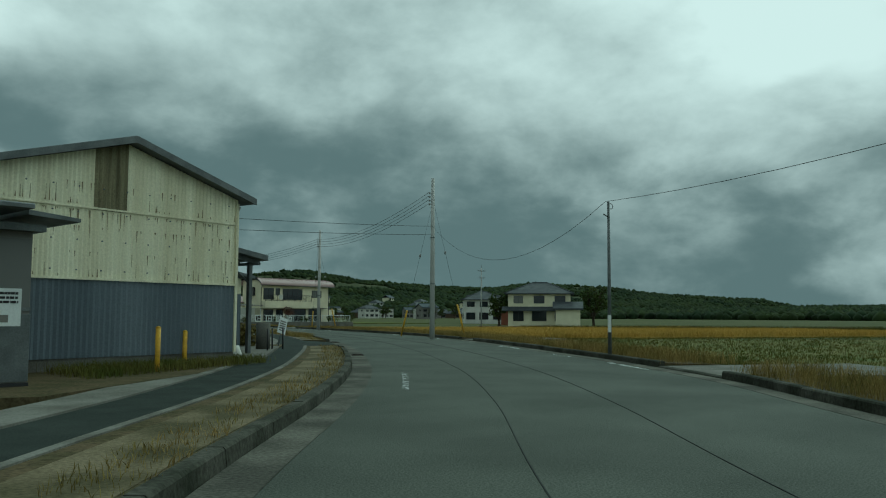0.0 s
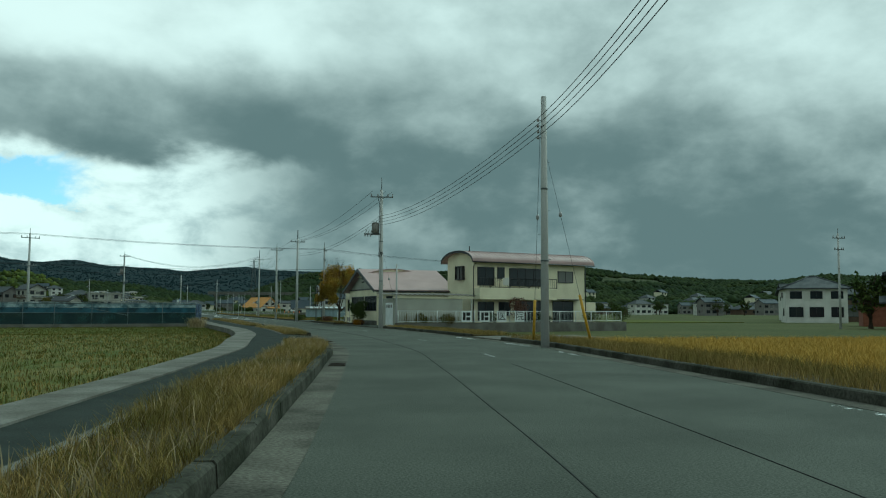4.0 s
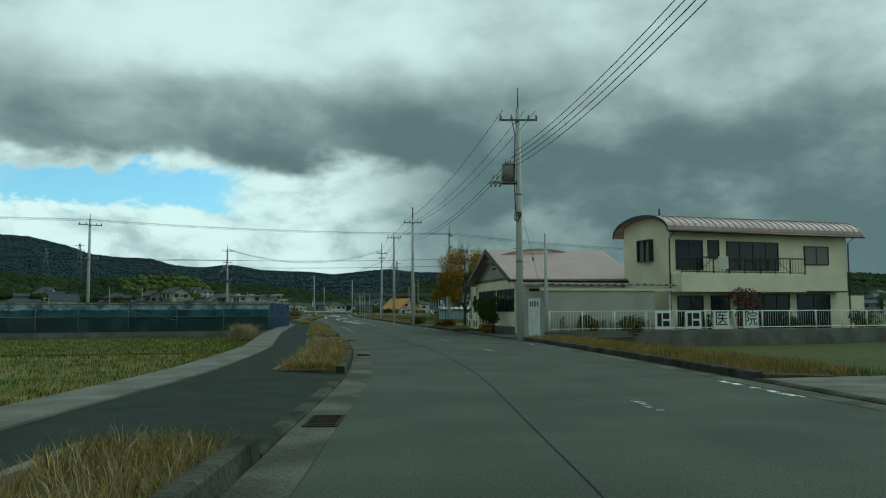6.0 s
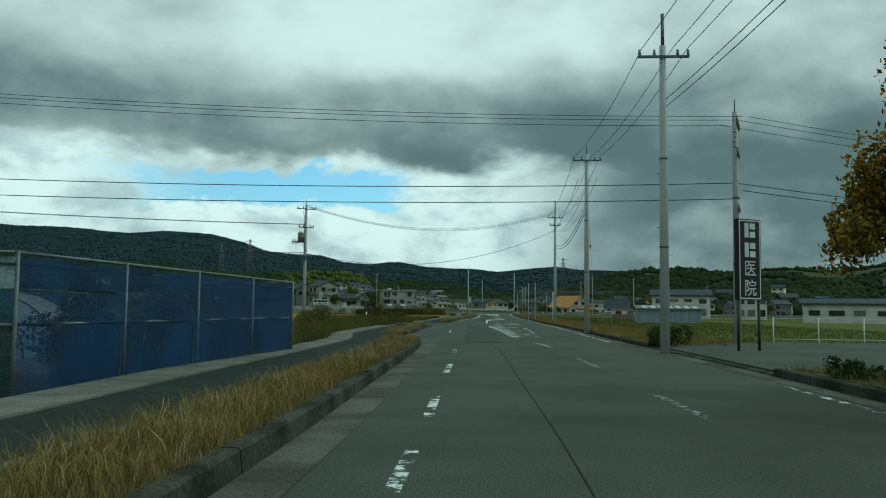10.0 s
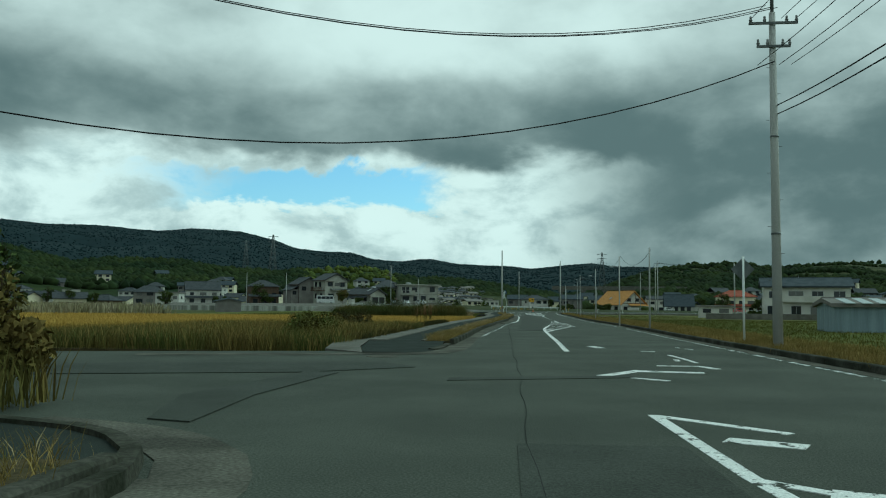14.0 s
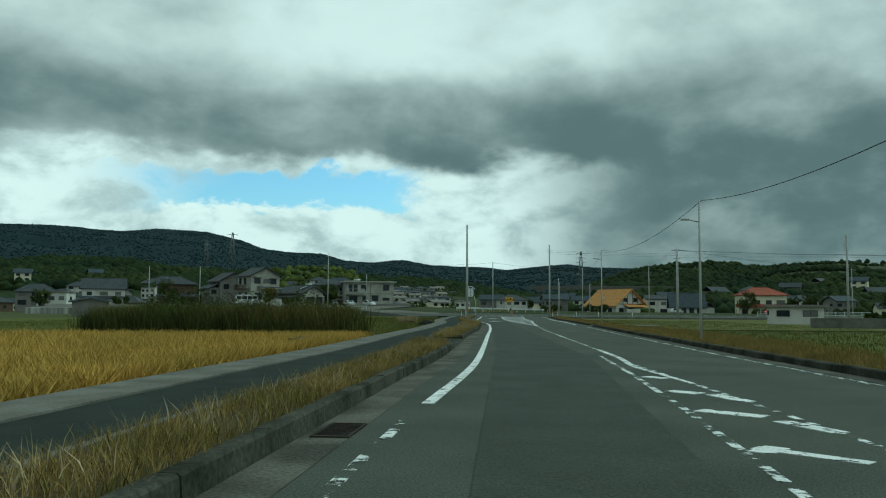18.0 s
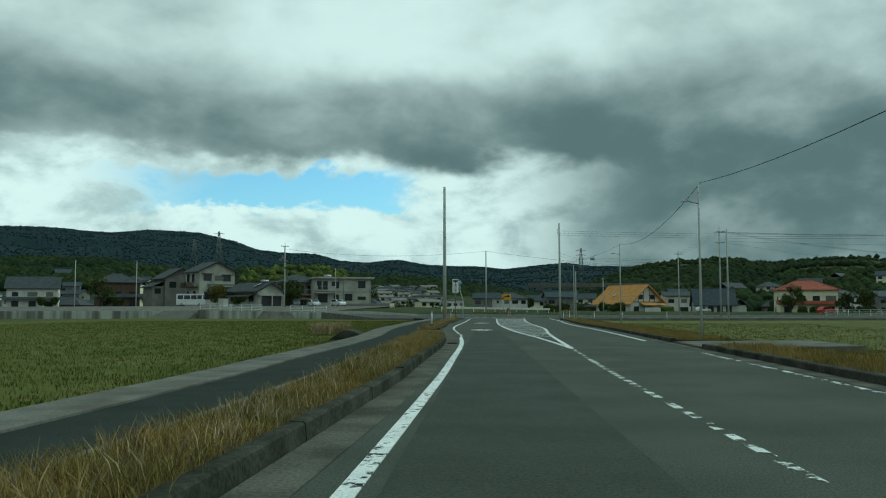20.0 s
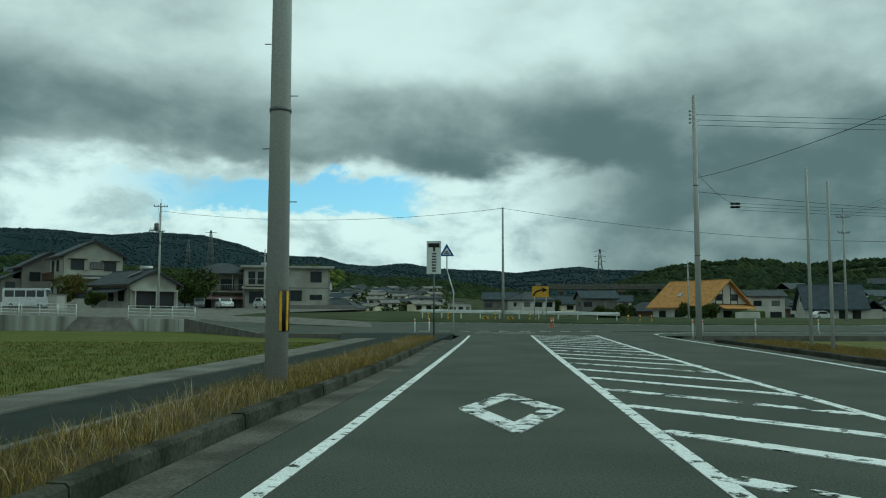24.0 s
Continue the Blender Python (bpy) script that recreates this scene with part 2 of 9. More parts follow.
FOREST = material("forest", (0.016, 0.026, 0.012), 1.0, (0.030, 0.040, 0.013), 0.02, 0.25, 0.6, 0.35, 0.0, island=0.3)
BAMBOO = material("bamboo_wood", (0.085, 0.10, 0.022), 1.0, (0.035, 0.05, 0.014), 0.05, 0.3, 0.6, 0.35, 0.0, island=0.4)
TERRACE = material("terraces", (0.06, 0.066, 0.03), 1.0, (0.035, 0.045, 0.02), 0.03, 0.3, 0.7, 0.3, 0.0)
POLE = material("pole_concrete", (0.44, 0.44, 0.42), 0.9, (0.34, 0.34, 0.32), 1.5, 40, 0.5, 0.15, 0.2, streak=True)
STEEL = material("grey_steel", (0.16, 0.17, 0.17), 0.55, (0.10, 0.11, 0.11), 3, 40, 0.5, 0.15, 0.1, metal=0.4)
WIREMAT = material("wire_black", (0.012, 0.013, 0.014), 0.7)
PORCELAIN = material("insulator", (0.3, 0.3, 0.3), 0.3)
YELLOW = material("yellow_paint", (0.62, 0.38, 0.03), 0.6, (0.45, 0.26, 0.03), 6, 40, 0.6, 0.15, 0.1)
BLACK = material("black_paint", (0.015, 0.015, 0.015), 0.6)
WHITE = material("white_paint", (0.72, 0.74, 0.72), 0.55, (0.6, 0.62, 0.6), 2, 30, 0.5, 0.06, 0.05)
LINE = worn_paint("road_paint", (0.76, 0.76, 0.74), 0.57, 4.5)
FRESH = worn_paint("fresh_road_paint", (0.78, 0.78, 0.76), 0.68, 5.0)
PALEWALL = material("weathered_pale_render", (0.40, 0.40, 0.345), 0.85, (0.29, 0.285, 0.24), 0.5, 40, 0.6, 0.07, 0.1)
FAINT = worn_paint("faint_road_paint", (0.34, 0.35, 0.34), 0.47, 5.0)
SCUFFED = worn_paint("scuffed_road_paint", (0.74, 0.74, 0.72), 0.515, 2.6)
WORN = worn_paint("worn_road_paint", (0.72, 0.73, 0.71), 0.475, 2.2)
CREAM = material("cream_sheet", (0.80, 0.77, 0.58), 0.75, (0.62, 0.58, 0.40), 2.6, 25, 0.6, 0.1, 0.1, streak=True)
SLATE = material("slate_blue_sheet", (0.15, 0.175, 0.20), 0.7, (0.10, 0.12, 0.14), 1.4, 25, 0.6, 0.12, 0.1, streak=True)
STAIN = material("mould_stain", (0.10, 0.09, 0.05), 0.9, (0.22, 0.2, 0.12), 9, 40, 0.6, 0.3, 0.0, streak=True)
WALLCREAM = material("cream_render", (0.74, 0.69, 0.50), 0.85, (0.63, 0.58, 0.41), 0.7, 40, 0.5, 0.06, 0.1)
PALERENDER = material("pale_render", (0.40, 0.40, 0.34), 0.85, (0.31, 0.31, 0.26), 0.6, 40, 0.5, 0.06, 0.1)
WALLWHITE = material("white_render", (0.60, 0.59, 0.54), 0.85, (0.46, 0.45, 0.40), 0.6, 40, 0.5, 0.06, 0.1)
WALLGREY = material("grey_render", (0.22, 0.21, 0.19), 0.85, (0.16, 0.15, 0.14), 0.6, 40, 0.5, 0.08, 0.1)
WALLBROWN = material("brown_boards", (0.12, 0.085, 0.06), 0.85, (0.08, 0.06, 0.045), 1.5, 30, 0.5, 0.12, 0.2)
ROOFPINK = material("pink_metal_roof", (0.36, 0.25, 0.235), 0.5, (0.30, 0.21, 0.2), 0.6, 20, 0.5, 0.06, 0.03)
ROOFGREY = material("grey_tiles", (0.075, 0.08, 0.085), 0.6, (0.05, 0.055, 0.06), 1.0, 14, 0.5, 0.2, 0.3)
ROOFBLUE = material("blue_grey_tiles", (0.065, 0.078, 0.09), 0.6, (0.045, 0.055, 0.065), 1.0, 14, 0.5, 0.2, 0.3)
ROOFORANGE = material("orange_tiles", (0.50, 0.28, 0.10), 0.7, (0.36, 0.19, 0.065), 1.2, 14, 0.5, 0.15, 0.3)
ROOFRED = material("red_tiles", (0.30, 0.10, 0.065), 0.7, (0.22, 0.075, 0.05), 1.0, 14, 0.5, 0.15, 0.3)
DARKFRAME = material("dark_aluminium", (0.03, 0.03, 0.032), 0.45)
SILVER = material("silver_aluminium", (0.4, 0.41, 0.41), 0.4, metal=0.5)
GLASS = glass("window_glass")
CURTAIN = glass("curtained_glass", (0.15, 0.15, 0.14), 0.25)
NETBLUE = material("blue_net", (0.010, 0.046, 0.13), 0.8, (0.007, 0.022, 0.06), 1.2, 30, 0.6, 0.3, 0.2)
# sky sheen on the upper net, painted as a paler colour
NETSHEEN = material("net_sheen", (0.30, 0.37, 0.38), 0.6, (0.07, 0.12, 0.14), 1.6, 25, 0.8, 0.4, 0.4)
NETDARK = material("dark_net", (0.03, 0.062, 0.06), 0.9, (0.014, 0.032, 0.034), 0.9, 25, 0.6, 0.3, 0.2)
NETTEAL = material("blue_grey_net", (0.04, 0.115, 0.16), 0.8, (0.018, 0.05, 0.07), 1.3, 25, 0.7, 0.3, 0.2)
for net_mat in (NETBLUE, NETTEAL, NETDARK):
    net_mat.node_tree.nodes["Principled BSDF"].inputs["Alpha"].default_value = 0.62 if net_mat is NETBLUE else 0.85
VINYL = material("greenhouse_vinyl", (0.42, 0.46, 0.46), 0.4, (0.30, 0.34, 0.35), 0.6, 12, 0.6, 0.15, 0.3)
ORANGE = material("orange_plastic", (0.7, 0.16, 0.03), 0.5)
SIGNBLUE = material("sign_blue", (0.02, 0.10, 0.36), 0.45)
SIGNBROWN = material("sign_dark_brown", (0.018, 0.014, 0.012), 0.5)
CARWHITE = material("white_car_paint", (0.7, 0.71, 0.7), 0.25, bump=0)
CARRED = material("red_car_paint", (0.45, 0.03, 0.02), 0.3, bump=0)
RUBBER = material("rubber", (0.012, 0.012, 0.012), 0.8)
dull(SOIL, GROUND, GREENFIELD, STUBBLE, RICEGROUND, DRYGRASS, GREENGRASS, RICE, WEED, REED, LEAF, AUTUMN, FOREST, FOREST_HAZY, BAMBOO, TERRACE, KERB, GUTTER, CONCRETE, WALKWAY, BARK, TAR, ROOFGREY, ROOFBLUE, ROOFRED, ROOFORANGE, WALLGREY, WALLBROWN)


# ---------------------------------------------------------------- building kit
class Shape:
    """Collects corners and faces of one mesh."""

    def __init__(self):
        self.v, self.f, self.s = [], [], []

    def add(self, verts, faces, smooth=False):
        n = len(self.v)
        self.v += [tuple(p) for p in verts]
        self.f += [tuple(i + n for i in f) for f in faces]
        self.s += [smooth] * len(faces)
        return self

    def box(self, x0, y0, z0, x1, y1, z1, bevel=0.0):
        if not bevel:
            v = [(x, y, z) for z in (z0, z1) for y in (y0, y1) for x in (x0, x1)]
            return self.add(v, [(0, 2, 3, 1), (4, 5, 7, 6), (0, 1, 5, 4), (2, 6, 7, 3), (0, 4, 6, 2), (1, 3, 7, 5)])
        b = min(bevel, (x1 - x0) / 3, (y1 - y0) / 3, (z1 - z0) / 3)
        ring = lambda i, z: [(x0 + i, y0 + b, z), (x0 + b, y0 + i, z), (x1 - b, y0 + i, z), (x1 - i, y0 + b, z),
                             (x1 - i, y1 - b, z), (x1 - b, y1 - i, z), (x0 + b, y1 - i, z), (x0 + i, y1 - b, z)]
        inner = lambda z: [(x0 + b, y0 + b, z)] * 2 + [(x1 - b, y0 + b, z)] * 2 + [(x1 - b, y1 - b, z)] * 2 + [(x0 + b, y1 - b, z)] * 2
        v = ring(0, z0) + ring(0, z1 - b) + [(x0 + b, y0 + b, z1), (x1 - b, y0 + b, z1), (x1 - b, y1 - b, z1), (x0 + b, y1 - b, z1)]
        f = [tuple(range(7, -1, -1))] + [(i, (i + 1) % 8, 8 + (i + 1) % 8, 8 + i) for i in range(8)] + [(16, 17, 18, 19)]
        f += [(8, 9, 16), (9, 10, 17, 16), (10, 11, 17), (11, 12, 18, 17), (12, 13, 18), (13, 14, 19, 18), (14, 15, 19), (15, 8, 16, 19)]
        return self.add(v, f)

    def tube(self, points, r, n=6, r1=None, caps=True):
        pts = [Vector(p) for p in points]
        rings = []
        for i, p in enumerate(pts):
            d = (pts[min(i + 1, len(pts) - 1)] - pts[max(i - 1, 0)]).normalized()
            a = d.orthogonal().normalized() if abs(d.z) < 0.99 else Vector((1, 0, 0))
            if abs(d.z) < 0.99:
                a = Vector((0, 0, 1)).cross(d).normalized()
            b = d.cross(a)
            k = i / max(len(pts) - 1, 1)
            rad = r if r1 is None else r + (r1 - r) * k
            rings += [p + rad * (math.cos(2 * math.pi * j / n) * a + math.sin(2 * math.pi * j / n) * b) for j in range(n)]
        f = [(i * n + j, i * n + (j + 1) % n, (i + 1) * n + (j + 1) % n, (i + 1) * n + j) for i in range(len(pts) - 1) for j in range(n)]
        self.add(rings, f, True)
        if caps:
            m = len(self.v) - len(rings)
            self.f += [tuple(m + j for j in range(n - 1, -1, -1)), tuple(m + (len(pts) - 1) * n + j for j in range(n))]
            self.s += [False, False]
        return self

    def prism(self, outline, y0, y1):
        """An outline in x and z, pushed from y0 to y1."""
        n = len(outline)
        v = [(x, y0, z) for x, z in outline] + [(x, y1, z) for x, z in outline]
        return self.add(v, [tuple(range(n)), tuple(range(2 * n - 1, n - 1, -1))] + [(i + n, (i + 1) % n + n, (i + 1) % n, i) for i in range(n)])

    def plate(self, outline, z0, z1):
        """An outline in x and y, from z0 to z1."""
        n = len(outline)
        v = [(x, y, z0) for x, y in outline] + [(x, y, z1) for x, y in outline]
        return self.add(v, [tuple(range(n - 1, -1, -1)), tuple(range(n, 2 * n))] + [(i, (i + 1) % n, (i + 1) % n + n, i + n) for i in range(n)])

    def ball(self, c, r, seg=8, rings=5, squash=(1, 1, 1), wobble=0.0, seed=0):
        rng = random.Random(seed)
        v = [(c[0], c[1], c[2] - r * squash[2])]
        for i in range(1, rings):
            a = math.pi * i / rings
            for j in range(seg):
                k = r * (1 + wobble * (rng.random() - 0.5) * 2)
                v.append((c[0] + k * squash[0] * math.sin(a) * math.cos(2 * math.pi * j / seg), c[1] + k * squash[1] * math.sin(a) * math.sin(2 * math.pi * j / seg), c[2] - k * squash[2] * math.cos(a)))
        v.append((c[0], c[1], c[2] + r * squash[2]))
        f = [(0, 1 + (j + 1) % seg, 1 + j) for j in range(seg)]
        f += [(1 + (i - 1) * seg + j, 1 + (i - 1) * seg + (j + 1) % seg, 1 + i * seg + (j + 1) % seg, 1 + i * seg + j) for i in range(1, rings - 1) for j in range(seg)]
        top = len(v) - 1
        f += [(top - seg + j, top - seg + (j + 1) % seg, top) for j in range(seg)]
        return self.add(v, f, True)

    def moved(self, m, start=0):
        self.v[start:] = [tuple(m @ Vector(p)) for p in self.v[start:]]
        return self

    def mesh(self, name, mat):
        me = bpy.data.meshes.new(name)
        me.from_pydata(self.v, [], self.f)
        me.polygons.foreach_set("use_smooth", self.s)
        me.materials.append(mat)
        me.update()
        return me


def part(name, shape, mat, parent, label="", m=None):
    ob = new(name, shape if isinstance(shape, bpy.types.Mesh) else shape.mesh(name, mat))
    ob.parent = parent
    if m is not None:
        ob.matrix_basis = m
    if label:
        tagged(ob, label)
    return ob


def thing(name, m, label, category, group="", kind=""):
    ob = new(name)
    ob.matrix_basis = m
    return tagged(ob, label, category, group, kind)


def solid(name, shape, mat, label, category, group="", kind="", m=None):
    ob = new(name, shape.mesh(name, mat))
    if m is not None:
        ob.matrix_basis = m
    return tagged(ob, label, category, group, kind)


def raw_mesh(name, verts, tris, mat):
    """A big mesh of triangles from arrays."""
    me = bpy.data.meshes.new(name)
    me.vertices.add(len(verts))
    me.vertices.foreach_set("co", np.asarray(verts, np.float32).ravel())
    me.loops.add(tris.size)
    me.loops.foreach_set("vertex_index", np.asarray(tris, np.int32).ravel())
    me.polygons.add(len(tris))
    me.polygons.foreach_set("loop_start", np.arange(0, tris.size, 3, dtype=np.int32))
    me.update(calc_edges=True)
    me.materials.append(mat)
    return me


def blades(name, at, height, width, mat, label, category, per=3, lean=0.35, spread=0.08, seed=1, parent=None, head=0.0):
    """Tufts of grass: at (n, 3) roots, each with some bent blades of four triangles."""
    rng = np.random.default_rng(seed)
    root = np.repeat(at, per, 0)
    n = len(root)
    h = np.repeat(np.broadcast_to(height, (len(at),)), per) * rng.uniform(0.55, 1.15, n)
    root = root + np.c_[rng.normal(0, spread, (n, 2)), np.zeros(n)]
    a = rng.uniform(0, 2 * np.pi, n)
    side = np.c_[np.cos(a), np.sin(a), np.zeros(n)] * (width * rng.uniform(0.6, 1.3, n))[:, None]
    b = rng.uniform(0, 2 * np.pi, n)
    tilt = np.c_[np.cos(b), np.sin(b), np.zeros(n)] * (h * lean * rng.uniform(0.2, 1.3, n))[:, None]
    up = np.c_[np.zeros((n, 2)), h]
    v = np.stack([root - side * 0.5, root + side * 0.5, root + up * 0.55 + tilt * 0.35 - side * (0.45 + head), root + up * 0.55 + tilt * 0.35 + side * (0.45 + head), root + up * 0.95 + tilt], 1)
    base = np.arange(n)[:, None] * 5
    tris = np.concatenate([base + [0, 1, 3], base + [0, 3, 2], base + [2, 3, 4]], 1).reshape(-1, 3)
    ob = new(name, raw_mesh(name, v.reshape(-1, 3), tris, mat))
    if parent:
        ob.parent = parent
    return tagged(ob, label, category, kind="stuff")


def spline(points, step=1.0):
    """A smooth line through points, about a step apart."""
    p = [Vector((*q, 0)) for q in points]
    p = [2 * p[0] - p[1]] + p + [2 * p[-1] - p[-2]]
    out = []
    for i in range(1, len(p) - 2):
        n = max(int((p[i + 1] - p[i]).length / step), 1)
        for k in range(n):
            t = k / n
            a, b, c, d = p[i - 1:i + 3]
            q = 0.5 * (2 * b + (c - a) * t + (2 * a - 5 * b + 4 * c - d) * t * t + (3 * b - a - 3 * c + d) * t ** 3)
            out.append((q.x, q.y))
    out.append(tuple(p[-2][:2]))
    return np.array(out)


def normals(line):
    d = np.gradient(line, axis=0)
    d /= np.linalg.norm(d, axis=1)[:, None]
    return np.c_[-d[:, 1], d[:, 0]]        # to the left of the line's way


def piece(line, y0, y1):
    """The stretch of a line between two values of y, with exact ends."""
    keep = (line[:, 1] > y0 + 0.05) & (line[:, 1] < y1 - 0.05)
    end = lambda y: [np.interp(y, line[:, 1], line[:, 0]), y]
    return np.array([end(y0), *line[keep], end(y1)])


def swept(line, profile):
    """A closed profile of (left offset, z), swept along a line; offsets may be functions of y."""
    n = normals(line)
    rows = []
    for i, (p, q) in enumerate(zip(line, n)):
        for o, z in profile:
            o = o(p[1]) if callable(o) else o
            rows.append((p[0] + q[0] * o, p[1] + q[1] * o, z))
    k = len(profile)
    s = Shape()
    f = [(i * k + j, i * k + (j + 1) % k, (i + 1) * k + (j + 1) % k, (i + 1) * k + j) for i in range(len(line) - 1) for j in range(k)]
    return s.add(rows, f + [tuple(range(k - 1, -1, -1)), tuple((len(line) - 1) * k + j for j in range(k))])


def strip(line, left, right, z):
    """A level band between two offsets to the left of a line."""
    n = normals(line)
    v = []
    for p, q in zip(line, n):
        for o in (left, right):
            o = o(p[1]) if callable(o) else o
            v.append((p[0] + q[0] * o, p[1] + q[1] * o, z))
    s = Shape()
    return s.add(v, [(2 * i, 2 * i + 1, 2 * i + 3, 2 * i + 2) for i in range(len(line) - 1)])


def ramp_of(*pairs):
    ys, vs = zip(*pairs)
    return lambda y: float(np.interp(y, ys, vs))


# ---------------------------------------------------------------- ground, hills
rng = np.random.default_rng(7)
gs = Shape()
N = 24
xs = [-4200, -1500, -500, -150, -60, 0, 60, 150, 500, 1500, 4200]
gs.add([(x, y + 200, -0.42) for y in xs for x in xs], [(j * 11 + i, j * 11 + i + 1, (j + 1) * 11 + i + 1, (j + 1) * 11 + i) for j in range(10) for i in range(10)])
solid("ground", gs, GROUND, "wide flat valley floor of fields and earth", "ground", kind="structure")


def hill(name, table, r0, r1, mat, label, centre=(0, 230), rows=14, step=0.5, rough=0.10, power=1.0):
    """A slope that climbs from r0 to a crest at r1, whose height over the bearing is given in degrees."""
    azs = np.arange(table[0][0], table[-1][0] + 0.01, step)
    el = np.interp(azs, [a for a, _ in table], [e for _, e in table])
    v = []
    for k in range(rows + 4):
        q = min(k / rows, 1.0)
        r = r0 + (r1 - r0) * k / rows
        for a, e in zip(azs, el):
            crest = r1 * math.tan(radians(e))
            x, y = centre[0] - math.sin(radians(a)) * r, centre[1] + math.cos(radians(a)) * r
            s = (q ** power) * (1.0 if k <= rows else 1 - 0.25 * (k - rows))
            bump = noise.fractal(Vector((x, y, 0)) / (r1 * 0.09), 0.9, 2.1, 5) * rough * crest * math.sin(math.pi * min(q, 1.0) * 0.97 + 0.06)
            fine = noise.noise(Vector((x, y, 3)) / (r1 * 0.008)) * r1 * 0.0009 * (q > 0.05)
            v.append((x, y, -0.6 + crest * s + bump * min(1, q * 2) + fine))
    n = len(azs)
    s = Shape().add(v, [(k * n + i, (k + 1) * n + i, (k + 1) * n + i + 1, k * n + i + 1) for k in range(rows + 3) for i in range(n - 1)], True)
    ob = solid(name, s, mat, label, "hill", kind="structure")
    return ob, np.array(v).reshape(rows + 4, n, 3)


def canopy(name, grid, count, size, mat, label, seed=3, lo=0, hi=None, keep=None):
    """Tree crowns over a slope: small faceted clumps, each with a shape of its own."""
    r = np.random.default_rng(seed)
    hi = hi or grid.shape[0] - 3
    a, b = r.uniform(lo, hi - 1.01, count), r.uniform(0, grid.shape[1] - 1.01, count)
    i, j = a.astype(int), b.astype(int)
    fa, fb = (a - i)[:, None], (b - j)[:, None]
    p = grid[i, j] * (1 - fa) * (1 - fb) + grid[i + 1, j] * fa * (1 - fb) + grid[i, j + 1] * (1 - fa) * fb + grid[i + 1, j + 1] * fa * fb
    if keep is not None:
        p = p[[keep(*q) for q in p]]
    count = len(p)
    base = np.array([(0, 0, -1), (0.9, 0, -0.3), (0.28, 0.85, -0.3), (-0.73, 0.53, -0.3), (-0.73, -0.53, -0.3), (0.28, -0.85, -0.3),
                     (0.73, 0.53, 0.35), (-0.28, 0.85, 0.35), (-0.9, 0, 0.35), (-0.28, -0.85, 0.35), (0.73, -0.53, 0.35), (0, 0, 1.0)])
    tri = np.array([(0, 2, 1), (0, 3, 2), (0, 4, 3), (0, 5, 4), (0, 1, 5), (1, 2, 6), (2, 3, 7), (3, 4, 8), (4, 5, 9), (5, 1, 10), (1, 6, 10),
                    (2, 7, 6), (3, 8, 7), (4, 9, 8), (5, 10, 9), (6, 7, 11), (7, 8, 11), (8, 9, 11), (9, 10, 11), (10, 6, 11)])
    s = size * r.uniform(0.55, 1.35, (count, 1, 1)) * np.array([1, 1, 0.9])
    v = p[:, None, :] + base[None] * s * r.uniform(0.7, 1.3, (count, 12, 1)) + np.array([0, 0, 0.35 * size])
    t = (np.arange(count)[:, None, None] * 12 + tri[None]).reshape(-1, 3)
    ob = new(name, raw_mesh(name, v.reshape(-1, 3), t, mat))
    return tagged(ob, label, "trees", kind="stuff")


ridge = [(-26, 1.08), (-20, 2.1), (-14, 2.75), (-10, 2.9), (-7.8, 2.95), (-6.0, 3.18), (-3.8, 2.96), (-1.7, 2.75), (-0.4, 2.95), (1.3, 3.0), (3.3, 3.1), (5.4, 3.44), (7.2, 3.2), (9.4, 3.38), (10.8, 3.8), (13, 3.85), (14.6, 4.02), (16.2, 4.6),
         (18.4, 5.12), (21.6, 5.18), (23.7, 4.93), (27.3, 5.15), (30.5, 5.1), (36, 5.4), (44, 4.9), (56, 4.3), (75, 3.3), (110, 2.3)]
# aerial haze on the ridge and its woods comes from their material's colour
_, far_grid = hill("mountain_ridge", ridge, 1100, 2600, FOREST_HAZY, "long dark wooded mountain ridge behind the valley", rows=18, step=0.4, power=0.8)
woods = canopy("mountain_woods", far_grid, 40000, 1.7, FOREST_HAZY, "dense dark woods on the mountain", 4)
woods.data.polygons.foreach_set("use_smooth", np.ones(len(woods.data.polygons), bool))
right_hill = [(-130, 0.9), (-90, 0.8), (-69, 0.7), (-66.9, 1.2), (-63.3, 1.42), (-59.5, 1.65), (-55.5, 2.2), (-49.6, 2.55), (-47, 2.15), (-41.3, 2.35), (-36.3, 2.8), (-33.6, 3.2), (-31.3, 3.65), (-29.1, 3.45), (-27, 3.1), (-25.2, 3.05),
              (-23, 3.2), (-21, 3.1), (-19, 2.85), (-17.5, 3.0), (-16.2, 3.32), (-14.4, 3.25), (-12.5, 3.15), (-10.6, 2.8), (-9.5, 2.45), (-8, 1.9), (-6, 1.2), (-2, 0.5)]
_, near_grid = hill("terraced_hill", right_hill, 430, 1250, TERRACE, "low hill with terraced orchards and woods", rows=16, step=0.5, power=0.9)
canopy("hill_woods", near_grid, 30000, 3.7, FOREST, "dark woods on the low hill", 5, keep=lambda x, y, z: noise.noise(Vector((x, y, 0)) / 90) > (0.02 if z > 30 and 215 < x < 640 else -0.34))
left_hill = [(-6, 0.7), (-2, 1.2), (2, 1.9), (5, 2.1), (6.3, 2.05), (8.3, 2.45), (9.6, 2.9), (12, 2.95), (14.5, 2.65), (16.1, 2.4), (18.8, 2.55), (20.8, 2.65), (22.7, 3.05), (25.3, 3.1), (27.5, 3.1), (30.3, 2.75), (32, 3.3), (34, 3.75), (38, 3.9), (45, 3.5), (60, 3.0), (80, 2.4), (110, 1.6)]
_, left_grid = hill("wooded_foothill", left_hill, 420, 900, FOREST, "wooded foothill behind the village", rows=12, step=0.6, power=1.0)
